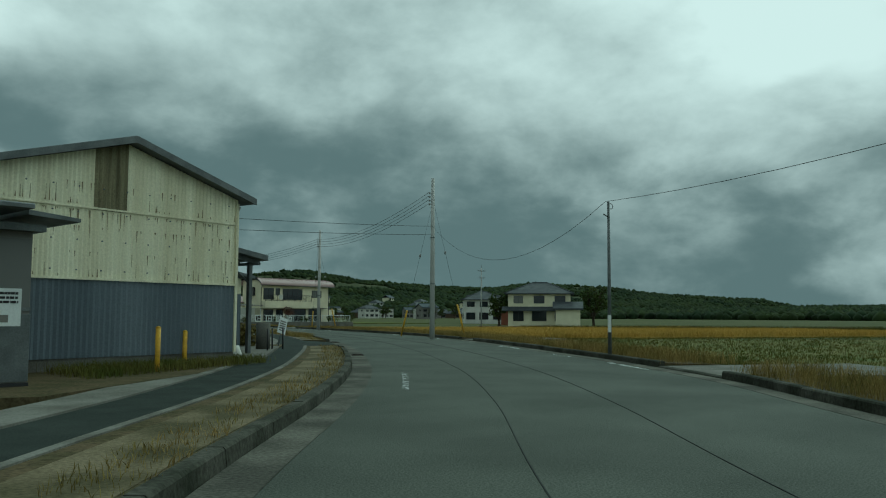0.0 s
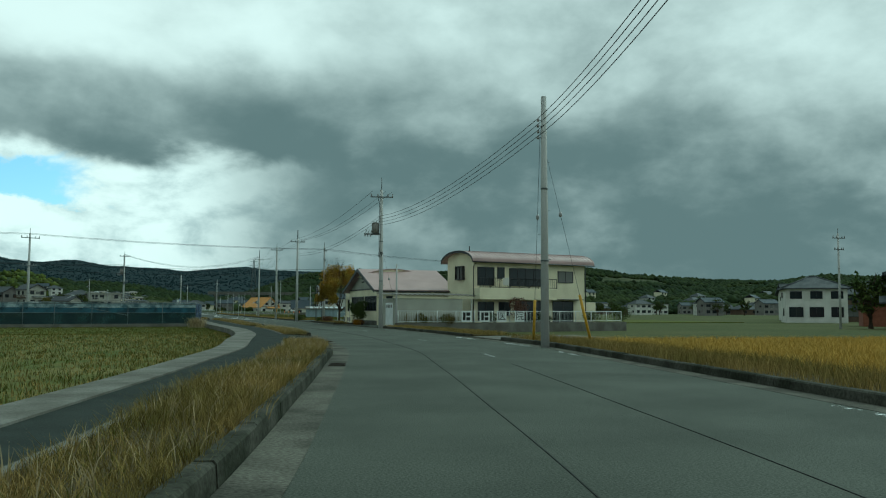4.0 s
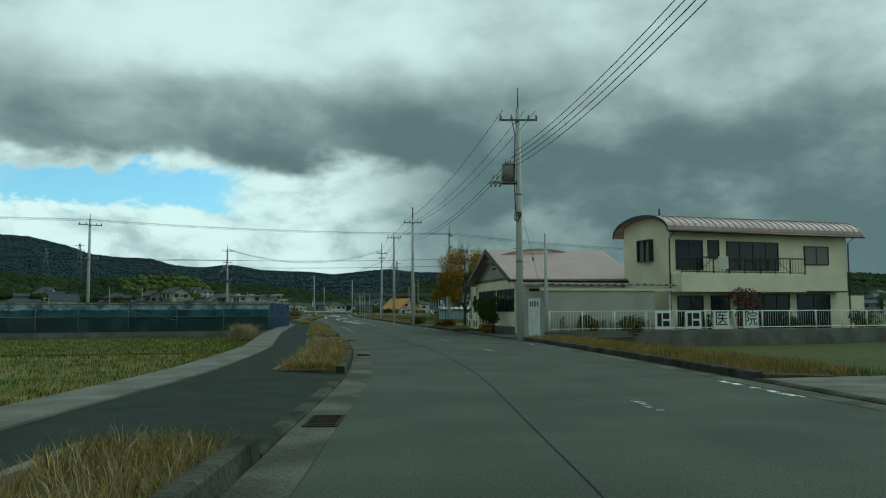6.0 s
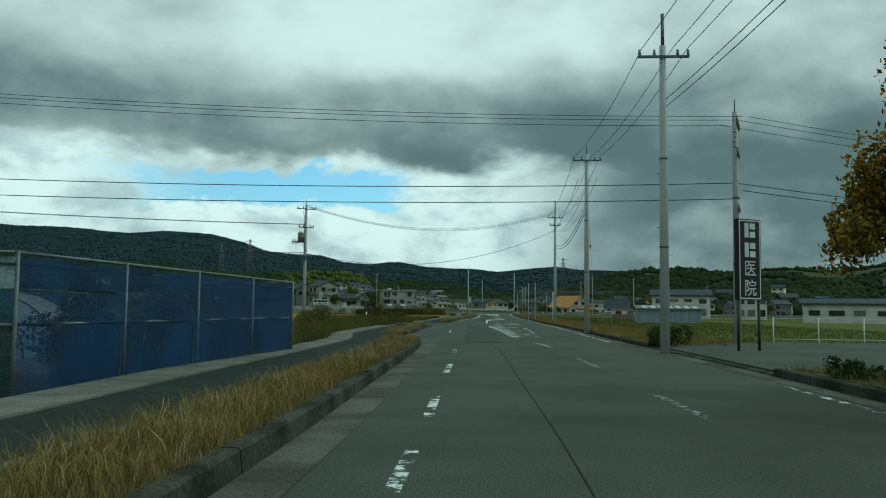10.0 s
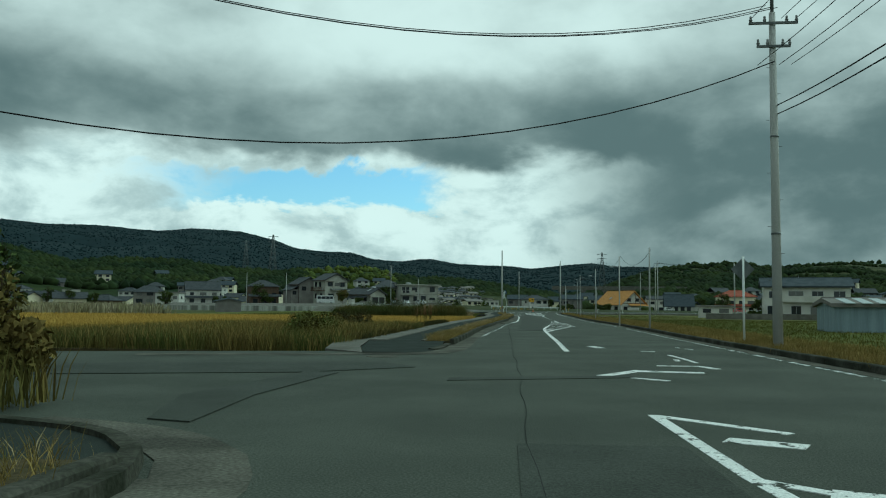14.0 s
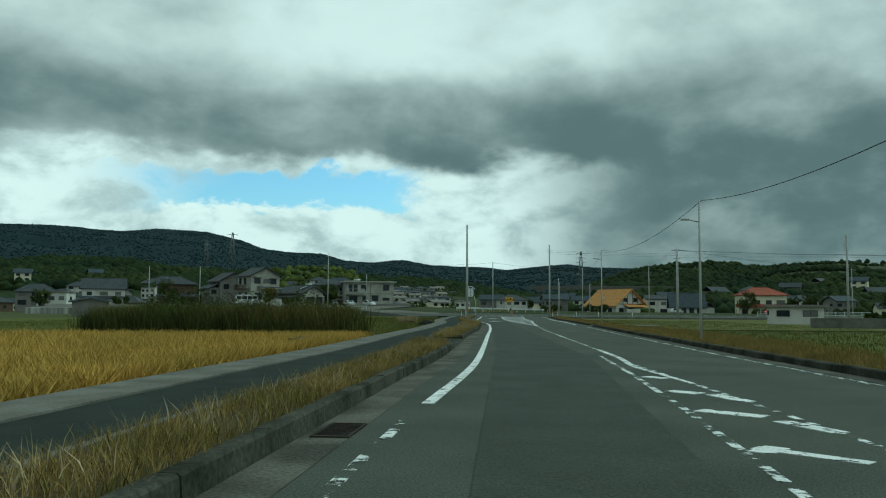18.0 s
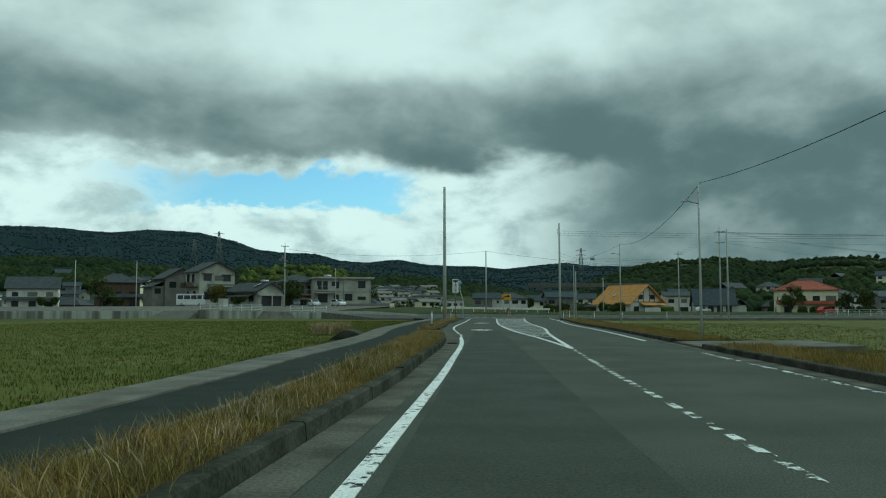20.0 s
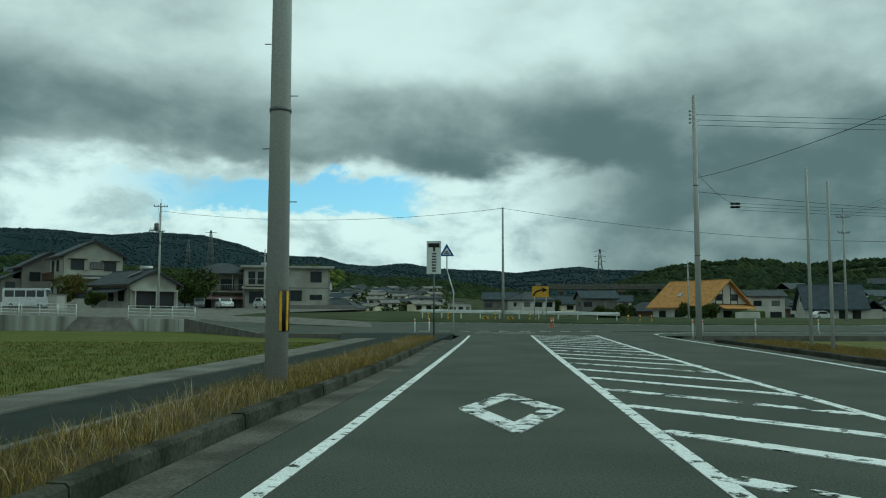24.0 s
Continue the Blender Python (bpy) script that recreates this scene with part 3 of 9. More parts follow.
canopy("foothill_woods", left_grid, 17000, 3.9, FOREST, "mixed woods on the foothill", 6, lo=3, keep=lambda x, y, z: not (8 < math.degrees(math.atan2(-x, y - 230)) < 14.5))
canopy("bamboo_grove", left_grid, 3600, 3.6, BAMBOO, "bright green bamboo grove on the foothill", 8, lo=3, keep=lambda x, y, z: 7.5 < math.degrees(math.atan2(-x, y - 230)) < 15)

# ---------------------------------------------------------------- road lines (metres; the camera drives on the left)
KERB_L = spline([(-60.86, -30.1), (-48.16, -15.2), (-35.26, 0.1), (-30.36, 6.4), (-26.96, 10.8), (-22.97, 16.6), (-18.53, 24.2), (-14.6, 31.8), (-12.7, 36.0), (-9.69, 43.6), (-7.15, 53.0), (-5.4, 60.0), (-3.83, 66.7), (-2.65, 75.0),
                 (-1.73, 82.5), (-1.07, 92.2), (-0.96, 98.0), (-0.88, 108.8), (-0.82, 116.0), (-0.77, 120.0), (-0.7, 125.0), (-0.7, 131.0), (-0.68, 141), (-0.92, 149), (-1.8, 155), (-2.08, 158), (-2.14, 168.0), (-2.12, 180.0),
                 (-1.5, 190.0), (-1.1, 199.6), (-0.82, 212.0), (-0.54, 224.5), (-0.03, 235.5), (0.12, 240.0), (0.59, 249.4), (1.12, 259.0), (1.5, 275.0), (2.06, 289.0), (2.12, 294.0), (2.21, 300.0), (2.27, 305.0), (2.12, 312.0),
                 (1.88, 316.0), (1.28, 325.0), (1.02, 333.0), (1.08, 337.0), (1.02, 345.0), (0.88, 350.0), (0.88, 356.0), (1.15, 367.0), (1.2, 388.0), (1.4, 402.0)])
KERB_R = spline([(-54.24, -35.8), (-42.05, -20.4), (-29.16, -5.1), (-21.57, 4.7), (-17.81, 9.5), (-13.89, 15.9), (-11.32, 20.9), (-8.36, 26.6), (-4.23, 35.6), (-0.71, 45.4), (0.46, 49.9), (3.1, 61.5), (4.53, 68.2), (5.37, 76.0),
                 (6.4, 88.9), (6.84, 96.0), (6.96, 100.0), (7.0, 114.5), (7.2, 125.0), (7.5, 135.0), (7.7, 150.0), (7.88, 160.0), (8.07, 166.7), (8.27, 174.0), (8.5, 185.0), (8.53, 194.0), (8.63, 200.0), (8.84, 212.0),
                 (9.08, 220.0), (9.6, 237.6), (9.72, 254.0), (9.81, 262.0), (10.15, 272.8), (10.32, 280.0), (11.09, 300.0), (11.29, 305.0), (11.95, 320.0), (12.35, 331.0), (12.75, 350.0), (14.18, 374.0), (14.37, 378.0), (15.0, 395.0),
                 (15.4, 402.0)])
Y0, Y1 = -28, 400
DRIVES_L = [(28.0, 34.8), (72.3, 81.8), (101.0, 107.6), (149.5, 156.6), (180.0, 203.2), (263.0, 270.5), (316.6, 327.6)]
CROSSING = (180.0, 203.2)
DRIVES_R = [(9.8, 13.2), (33.8, 36.2), (74.0, 79.0), (101.5, 119.0), (133.5, 147.0), (303.0, 308.5)]


def between(y0, y1, gaps):
    out, y = [], y0
    for a, b in gaps:
        out.append((y, a))
        y = b
    return out + [(y, y1)]


grass_w = ramp_of((-30, 1.4), (20, 1.35), (35, 1.1), (54, 1.4), (72, 1.35), (82, 1.2), (112, 1.4), (131, 1.3), (157, 1.08), (180, 1.05), (204, 0.88), (222, 0.95), (237, 1.15), (284, 1.22), (294, 1.4), (306, 1.38), (316, 1.25), (330, 1.2), (400, 1.3))
walk_w = ramp_of((-30, 1.15), (30, 1.15), (54, 0.95), (75, 1.2), (95, 1.2), (113, 1.45), (131, 1.55), (155, 1.3), (215, 1.25), (237, 1.5), (292, 1.4), (340, 1.5), (400, 1.6))
slab_w = ramp_of((-30, 0.8), (30, 0.85), (54, 0.75), (75, 1.0), (160, 1.0), (215, 0.85), (237, 1.0), (292, 0.95), (312, 1.1), (400, 1.1))
o_grass = lambda y: 0.2 + grass_w(y)
o_edge = lambda y: 0.32 + grass_w(y)
o_walk = lambda y: 0.32 + grass_w(y) + walk_w(y)
o_slab = lambda y: 0.32 + grass_w(y) + walk_w(y) + slab_w(y)

# carriageway
rl, rr = piece(KERB_L, Y0, Y1), piece(KERB_R, Y0, Y1)
ys = np.linspace(Y0, Y1, 430)
nl = normals(KERB_L)
edge_l = KERB_L - nl * 0.5
edge_r = KERB_R + normals(KERB_R) * 0.45
lx, rx = np.interp(ys, edge_l[:, 1], edge_l[:, 0]), np.interp(ys, edge_r[:, 1], edge_r[:, 0])
rd = Shape()
rows = []
for y, a, b in zip(ys, lx, rx):
    rows += [(a + (b - a) * k / 4, y, 0.0) for k in range(5)]
rd.add(rows, [(i * 5 + k, i * 5 + k + 1, (i + 1) * 5 + k + 1, (i + 1) * 5 + k) for i in range(len(ys) - 1) for k in range(4)])
road = solid("road", rd, ASPHALT, "worn grey asphalt two-lane road", "road", kind="structure")
# cross road at the far end
cross = Shape().add([(-12, 403, 0.06), (-1.2, 400, 0.0), (16, 400, 0.0), (160, 404, 0.0), (-13, 412, 0.25), (-1.2, 410, 0.13), (16, 410, 0.1), (160, 413, 0.08), (-23.6, 421.7, 0.82), (-23, 432, 1.1), (-6, 429, 0.62), (8, 429.5, 0.52), (22, 429, 0.36), (160, 432, 0.3)],
                    [(0, 1, 5, 4), (1, 2, 6, 5), (2, 3, 7, 6), (0, 4, 8), (4, 5, 10), (4, 10, 9, 8), (5, 6, 12, 11), (5, 11, 10), (6, 7, 13, 12)])
solid("cross_road", cross, ASPHALT, "grey asphalt cross road at the junction", "road", kind="structure")
bank = Shape().add([(-23, 432.2, 1.1), (-6, 429.2, 0.6), (8, 429.7, 0.5), (22, 429.2, 0.34), (160, 432.2, 0.28), (-23, 432.4, 1.25), (-6, 429.4, 0.72), (8, 429.9, 0.64), (22, 429.4, 0.46), (160, 432.4, 0.4),
                    (-22, 438, 1.5), (-6, 436, 1.1), (8, 436, 0.98), (22, 436, 0.75), (160, 438, 0.45), (-20, 560, 2.4), (8, 560, 1.6), (40, 560, 1.0), (160, 560, 0.5)],
                   [(0, 1, 6, 5), (1, 2, 7, 6), (2, 3, 8, 7), (3, 4, 9, 8), (5, 6, 11, 10), (6, 7, 12, 11), (7, 8, 13, 12), (8, 9, 14, 13), (10, 11, 12, 16, 15), (12, 13, 17, 16), (13, 14, 18, 17)])
solid("roadside_bank", bank, TERRACE, "low olive grass bank beyond the cross road", "verge", kind="structure")


def banded(base, line, gaps, left, right, z, mat, label, category):
    for a, b in between(Y0, Y1 - 12, gaps):
        solid(base, strip(piece(line, a, b), left, right, z), mat, label, category, kind="structure")


for a, b in between(Y0, Y1 - 10, [CROSSING]):
    solid("gutter", strip(piece(KERB_L, a, b), 0.0, -0.5, 0.004), GUTTER, "stained concrete gutter apron beside the kerb", "gutter", kind="structure")
for a, b in between(Y0, Y1 - 6, []):
    solid("gutter", strip(piece(KERB_R, a, b), 0.45, 0.0, 0.004), GUTTER, "narrow concrete gutter beside the kerb", "gutter", kind="structure")
verge = tagged(new("verge"), "raised earth verge with dry grass", "verge", kind="structure")
for a, b in between(Y0, Y1 - 12, DRIVES_L):
    part("soil", swept(piece(KERB_L, a, b), [(0.2, 0.13), (0.2, -0.4), (o_grass, -0.4), (o_grass, 0.13)]), SOIL, verge)
for a, b in between(Y0, Y1 - 12, [CROSSING]):
    solid("pavement", swept(piece(KERB_L, a, b), [(o_edge, 0.12), (o_edge, -0.4), (o_walk, -0.4), (o_walk, 0.12)]), WALKWAY, "narrow dark asphalt footpath", "pavement", kind="structure")
for a, b in between(Y0, Y1 - 12, DRIVES_L):
    solid("pavement_edging", swept(piece(KERB_L, a, b), [(o_grass, 0.15), (o_grass, -0.4), (o_edge, -0.4), (o_edge, 0.15)]), CONCRETE, "thin concrete edging along the footpath", "edging", kind="structure")
for a, b in between(Y0, Y1 - 12, [CROSSING]):
    solid("drain_cover", swept(piece(KERB_L, a, b), [(o_walk, 0.15), (o_walk, -0.45), (o_slab, -0.45), (o_slab, 0.15)]), CONCRETE, "pale concrete channel slabs along the field", "drain", kind="structure")
for a, b in DRIVES_L:
    if a == 180.0:
        continue
    solid("driveway", swept(piece(KERB_L, a, b), [(0.2, 0.045), (0.2, -0.4), (o_edge, -0.4), (o_edge, 0.12)]), WALKWAY, "dark asphalt field entrance over the verge", "driveway", kind="structure")


def kerbstones(line, gaps, side, label):
    root = tagged(new("kerb"), label, "kerb", kind="structure")
    for n, (a, b) in enumerate(between(Y0, Y1 - 12, gaps)):
        l = piece(line, a, b)
        s = np.r_[0, np.cumsum(np.linalg.norm(np.diff(l, axis=0), axis=1))]
        count = max(int(s[-1] / 2.0), 1)
        for k in range(count):
            t = np.linspace(s[-1] * k / count + 0.008, s[-1] * (k + 1) / count - 0.008, 3)
            pts = np.c_[np.interp(t, s, l[:, 0]), np.interp(t, s, l[:, 1])]
            h = (float(np.interp(pts[0][1], (20, 50, 290, 330), (0.17, 0.2, 0.2, 0.18))) if side > 0 else 0.165) + rng.uniform(-0.008, 0.008)
            w = rng.uniform(-0.006, 0.006)
            prof = [(side * (0.0 + w), -0.2), (side * (0.2 + w), -0.2), (side * (0.2 + w), h), (side * (0.055 + w), h), (side * (0.03 + w), h - 0.025)]
            if side < 0:
                prof = prof[::-1]
            part("kerbstone", swept(pts, prof), KERB, root)
    for a, b in gaps:
        if b - a < 15:
            prof = [(side * 0.0, -0.2), (side * 0.2, -0.2), (side * 0.2, 0.045), (side * 0.05, 0.045), (side * 0.0, 0.02)]
            part("dropped_kerb", swept(piece(line, a, b), prof if side > 0 else prof[::-1]), KERB, root)
    return root


kerbstones(KERB_L, DRIVES_L, 1, "weathered mossy concrete kerb with open joints")
kerbstones(KERB_R, DRIVES_R, -1, "weathered concrete kerb along the far lane")
right_verge = tagged(new("verge"), "grassy earth verge behind the far kerb", "verge", kind="structure")
for a, b in between(Y0, Y1 - 12, DRIVES_R):
    part("soil", swept(piece(KERB_R, a, b), [(-0.2, 0.12), (-1.9, 0.06), (-2.6, -0.42), (-0.2, -0.42)]), SOIL, right_verge)
for a, b in DRIVES_R:
    solid("driveway", swept(piece(KERB_R, a, b), [(-0.2, 0.045), (-5.5, 0.1), (-5.5, -0.42), (-0.2, -0.42)]), ASPHALT if b - a > 10 else CONCRETE, "side entrance off the road", "driveway", kind="structure")
solid("corner_pavement", Shape().plate([(-3.4, 385.6), (1.2, 385.6), (1.42, 401.6), (-1.2, 402.2), (-6.3, 402.4)], -0.45, 0.1), WALKWAY, "dark asphalt corner where the footpath meets the cross road", "pavement", kind="structure")
# side road at the first junction
side_road = Shape().add([(-3.0, 178.6, -0.004), (2.0, 178.6, -0.004), (2.0, 201, -0.004), (-0.9, 200.4, -0.004), (-3.6, 198.4, -0.004), (-60, 183.5, -0.004), (-60, 172, -0.004), (-9, 185.5, -0.004)], [tuple(range(8))])
solid("side_road", side_road, ASPHALT, "worn asphalt side road to the fields", "road", kind="structure")
corner = [(-2.28, 177.4), (-1.9, 179.1), (-2.0, 180.0), (-2.25, 180.7), (-2.7, 181.35), (-3.4, 181.95), (-4.8, 182.5)]
cc = spline(corner, 0.4)
solid("corner_gutter", strip(cc, -0.05, -0.82, 0.006), GUTTER, "curved concrete gutter round the corner", "gutter", kind="structure")
solid("corner_kerb", swept(cc, [(0.0, -0.2), (0.22, -0.2), (0.22, 0.13), (0.05, 0.13)]), KERB, "low rounded concrete corner kerb", "kerb", kind="structure")

# fields
def field(name, outline, z, mat, label):
    return solid(name, Shape().plate(outline, z - 0.3, z), mat, label, "field", kind="structure")


def beside(y0, y1, off, depth, right=False):
    """The outline of ground along the road, from an offset outward."""
    line = piece(KERB_R if right else KERB_L, y0, y1)
    n = normals(line) * (-1 if right else 1)
    near = [tuple(p + q * (off(p[1]) if callable(off) else off)) for p, q in zip(line[::4], n[::4])]
    near.append(tuple(line[-1] + n[-1] * (off(line[-1][1]) if callable(off) else off)))
    farp = [tuple(p + q * depth) for p, q in zip(line[::12], n[::12])]
    out = near + farp[::-1]
    return out if right else out[::-1]


field("stubble_field", beside(36, 97, o_slab, 75), -0.22, STUBBLE, "harvested rice field with rows of stubble")
field("green_strip", beside(97.3, 118, o_slab, 60), -0.2, GREENFIELD, "strip of short green grass")
field("weedy_plot", beside(140, 180, o_slab, 60), -0.2, GREENFIELD, "fallow plot overgrown with weeds")
field("fallow_field", beside(201, 221.5, o_slab, 60), -0.2, SOIL, "fallow plot full of dry weeds")
field("rice_field", beside(222, 272, o_slab, 95), -0.2, RICEGROUND, "golden ripe rice field")
field("green_field", beside(284, 392, o_slab, 62), -0.24, GREENFIELD, "short green field with regrown rice rows")
field("rice_field", beside(47, 74, 3.2, 75, True), -0.3, RICEGROUND, "golden ripe rice field")
field("stubble_field", beside(14, 46.6, 3.0, 75, True), -0.31, STUBBLE, "mown field of olive stubble")
field("green_field", beside(-28, 13.5, 3.0, 60, True), -0.32, STUBBLE, "mown field, green and straw coloured")
field("meadow", beside(148, 300, 2.8, 70, True), -0.3, GREENFIELD, "flat green meadow beside the road")
field("meadow", beside(309, 372, 2.8, 70, True), -0.3, STUBBLE, "straw-coloured mown field")


SEEDPALE = material("pale_seed_heads", (0.40, 0.33, 0.2), 0.9, (0.3, 0.24, 0.13), 0.8, 9, 0.6, 0.2, 0.0, island=0.3)
dull(SEEDPALE)


# grass along the verges
def scatter(line, y0, y1, o0, o1, per_m2, z, gaps=(), seed=1, right=False):
    r = np.random.default_rng(seed)
    out = []
    for a, b in between(y0, y1, gaps):
        l = piece(line, a, b)
        s = np.r_[0, np.cumsum(np.linalg.norm(np.diff(l, axis=0), axis=1))]
        width = abs((o1(0.5 * (a + b)) if callable(o1) else o1) - (o0(0.5 * (a + b)) if callable(o0) else o0))
        n = int(s[-1] * width * per_m2)
        t = r.uniform(0, s[-1], n)
        nn = normals(l)
        p = np.c_[np.interp(t, s, l[:, 0]), np.interp(t, s, l[:, 1])]
        q = np.c_[np.interp(t, s, nn[:, 0]), np.interp(t, s, nn[:, 1])] * (-1 if right else 1)
        f0 = np.array([o0(y) if callable(o0) else o0 for y in p[:, 1]])
        f1 = np.array([o1(y) if callable(o1) else o1 for y in p[:, 1]])
        o = f0 + (f1 - f0) * r.uniform(0, 1, n)
        clump = np.array([noise.noise(Vector((x * 0.7, y * 0.45, seed))) for x, y in p])
        keep = clump + r.uniform(-0.5, 0.5, n) > -0.35
        p = p + q * o[:, None]
        out.append(np.c_[p, np.full(n, z)][keep])
    return np.concatenate(out)


g1 = scatter(KERB_L, 40, 388, 0.22, lambda y: o_grass(y) - 0.05, 145, 0.12, [d for d in DRIVES_L if d[0] > 40], 11)
hg = 0.23 + 0.15 * np.array([noise.noise(Vector((x * 0.3, y * 0.12, 4))) for x, y, _ in g1])
blades("verge_grass", g1, np.maximum(hg, 0.08), 0.0062, DRYGRASS, "long dry golden grass on the verge", "grass", 5, 0.8, 0.08, 12)
g1 = scatter(KERB_L, 42, 386, 0.28, lambda y: o_grass(y) - 0.1, 16, 0.12, [d for d in DRIVES_L if d[0] > 40], 23)
blades("seed_grass", g1, 0.32, 0.0035, SEEDPALE, "pale feathery seed heads over the verge grass", "grass", 3, 0.6, 0.06, 24, head=0.8)
g1 = scatter(KERB_L, -20, 40, 0.24, lambda y: 0.9, 45, 0.12, [DRIVES_L[0]], 13)
blades("verge_grass", g1, 0.11, 0.008, DRYGRASS, "short patchy dry grass on bare earth", "grass", 4, 0.6, 0.07, 14)
g1 = scatter(KERB_L, 40, 388, 0.28, lambda y: o_grass(y) - 0.05, 26, 0.12, [d for d in DRIVES_L if d[0] > 40], 15)
blades("verge_weeds", g1, 0.17, 0.008, GREENGRASS, "green weeds among the dry grass", "grass", 4, 0.6, 0.08, 16)
g1 = scatter(KERB_R, -20, 385, 0.3, 2.2, 60, 0.08, DRIVES_R, 17, True)
blades("verge_grass", g1, np.interp(g1[:, 1], (-20, 40, 70, 90), (0.42, 0.4, 0.3, 0.22)), 0.009, DRYGRASS, "dry grass behind the far kerb", "grass", 5, 0.5, 0.1, 18)
g1 = scatter(KERB_R, 150, 300, 1.4, 4.8, 26, -0.12, (), 27, True)
blades("verge_grass", g1, 0.36, 0.012, DRYGRASS, "straw-coloured grass on the bank beside the meadow", "grass", 5, 0.5, 0.12, 28)
g1 = scatter(KERB_R, -20, 385, 1.6, 3.4, 36, -0.1, DRIVES_R, 19, True)
blades("verge_weeds", g1, 0.3, 0.013, GREENGRASS, "green grass on the bank of the verge", "grass", 4, 0.5, 0.1, 20)


def hill_z(x, y):
    """The height of the hills under a place, 0 on the valley floor."""
    best = 0.0
    for g in (near_grid, left_grid):
        d = (g[..., 0] - x) ** 2 + (g[..., 1] - y) ** 2
        k = np.unravel_index(d.argmin(), d.shape)
        if d[k] < 900:
            best = max(best, float(g[k][2]))
    return best

field("green_field", [(-62, 392.2), (-3.2, 392.2), (-6.0, 400.5), (-12.2, 403), (-21.6, 421.8), (-58.8, 436.2), (-64, 436)], -0.24, GREENFIELD, "short green field below the retaining wall")
solid("corner_pavement", Shape().plate([(-9.5, 170), (-2.5, 170), (-2.42, 177.4), (-2.1, 179.1), (-2.22, 180.0), (-2.45, 180.6), (-2.85, 181.2), (-3.5, 181.75), (-4.8, 182.3), (-9.5, 183.6)], -0.4, 0.085), WALKWAY, "dark asphalt footpath end at the corner", "pavement", kind="structure")

# skirts of the junction's roads, and the concrete lip along the far field
solid("retaining_wall", Shape().add([(16, 399.9, -0.6), (160, 403.9, -0.6), (160, 403.9, 0.03), (16, 399.9, 0.03), (16, 400.2, -0.6), (160, 404.2, -0.6), (160, 404.2, 0.03), (16, 400.2, 0.03)],
      [(0, 1, 2, 3), (3, 2, 6, 7), (5, 4, 7, 6)]), CONCRETE, "low concrete wall along the cross road", "wall", kind="structure")
solid("retaining_wall", Shape().add([(-6.0, 401.2, -0.6), (-12.1, 402.9, -0.6), (-24.2, 421.4, -0.6), (-6.0, 401.2, 0.05), (-12.1, 402.9, 0.06), (-24.2, 421.4, 0.98), (-5.9, 401.5, 0.05), (-11.9, 403.1, 0.06), (-24.0, 421.6, 0.98)],
      [(1, 0, 3, 4), (2, 1, 4, 5), (4, 3, 6, 7), (5, 4, 7, 8)]), CONCRETE, "sloping concrete wall of the junction", "wall", kind="structure")
field("meadow", [(15.8, 371), (30, 369), (88, 362), (150, 380), (150, 403.4), (17, 399.7)], -0.3, STUBBLE, "olive mown field before the canal")
solid("field_lip", swept(piece(KERB_R, 309, 386), [(-3.75, -0.02), (-4.0, -0.02), (-4.0, -0.45), (-3.75, -0.45)]), CONCRETE, "thin concrete lip along the field", "edging", kind="structure")

solid("ditch_wall", Shape().box(0, -0.2, -0.5, 62, 0.2, 0.25), CONCRETE, "long low concrete ditch wall across the fields", "wall", kind="structure", m=pose(30, 75.5, -0.1, 0, 0, -34))
r_h = np.random.default_rng(91)
hp = np.array([(33 + 0.829 * t - 0.56 * b, 71.5 - 0.559 * t - 0.83 * b, -0.35) for t, b in zip(r_h.uniform(0, 60, 2600), r_h.uniform(0, 2.5, 2600))])
blades("ditch_weeds", hp, 0.75, 0.04, WEED, "dense green weeds along the ditch", "weeds", 5, 0.4, 0.2, 92)

# the footpath comes down to the side road between a slab and a curved gutter
ramp_s = Shape().add([(-1.34, 199.2, 0.012), (-1.6, 198.1, 0.012), (-2.1, 197.55, 0.012), (-3.32, 197.5, 0.03), (-3.6, 198.9, 0.1), (-4.05, 203.3, 0.12), (-1.36, 203.3, 0.12), (-1.36, 202.4, 0.1)], [(0, 1, 2, 3, 4, 5, 6, 7)])
solid("footpath_ramp", ramp_s, WALKWAY, "dark asphalt ramp from the footpath to the road", "pavement", kind="structure")
solid("drain_cover", Shape().add([(-3.32, 197.45, 0.02), (-4.6, 198.4, 0.06), (-5.2, 203.3, 0.15), (-4.05, 203.3, 0.15), (-3.62, 198.9, 0.12), (-3.32, 197.45, -0.3), (-4.6, 198.4, -0.3), (-5.2, 203.3, -0.3)],
      [(0, 4, 3, 2, 1), (0, 1, 6, 5), (1, 2, 7, 6)]), CONCRETE, "pale concrete slab at the mouth of the path", "drain", kind="structure")
gl = spline([(-1.02, 206.5), (-1.02, 203.0), (-1.05, 200.4), (-1.18, 199.0), (-1.5, 197.95), (-2.2, 197.3), (-3.3, 197.0), (-5.2, 196.5), (-9.0, 195.4)], 0.4)
solid("corner_gutter", strip(gl, 0.62, -0.24, 0.008), GUTTER, "curved concrete gutter round the corner", "gutter", kind="structure")
kp = spline([(-1.14, 203.2), (-1.16, 201.6), (-1.22, 200.2), (-1.38, 199.1)], 0.4)
solid("corner_kerb", swept(kp, [(0.0, -0.2), (0.0, 0.05), (-0.2, 0.07), (-0.2, -0.2)]), KERB, "low dropped kerb at the path's mouth", "kerb", kind="structure")

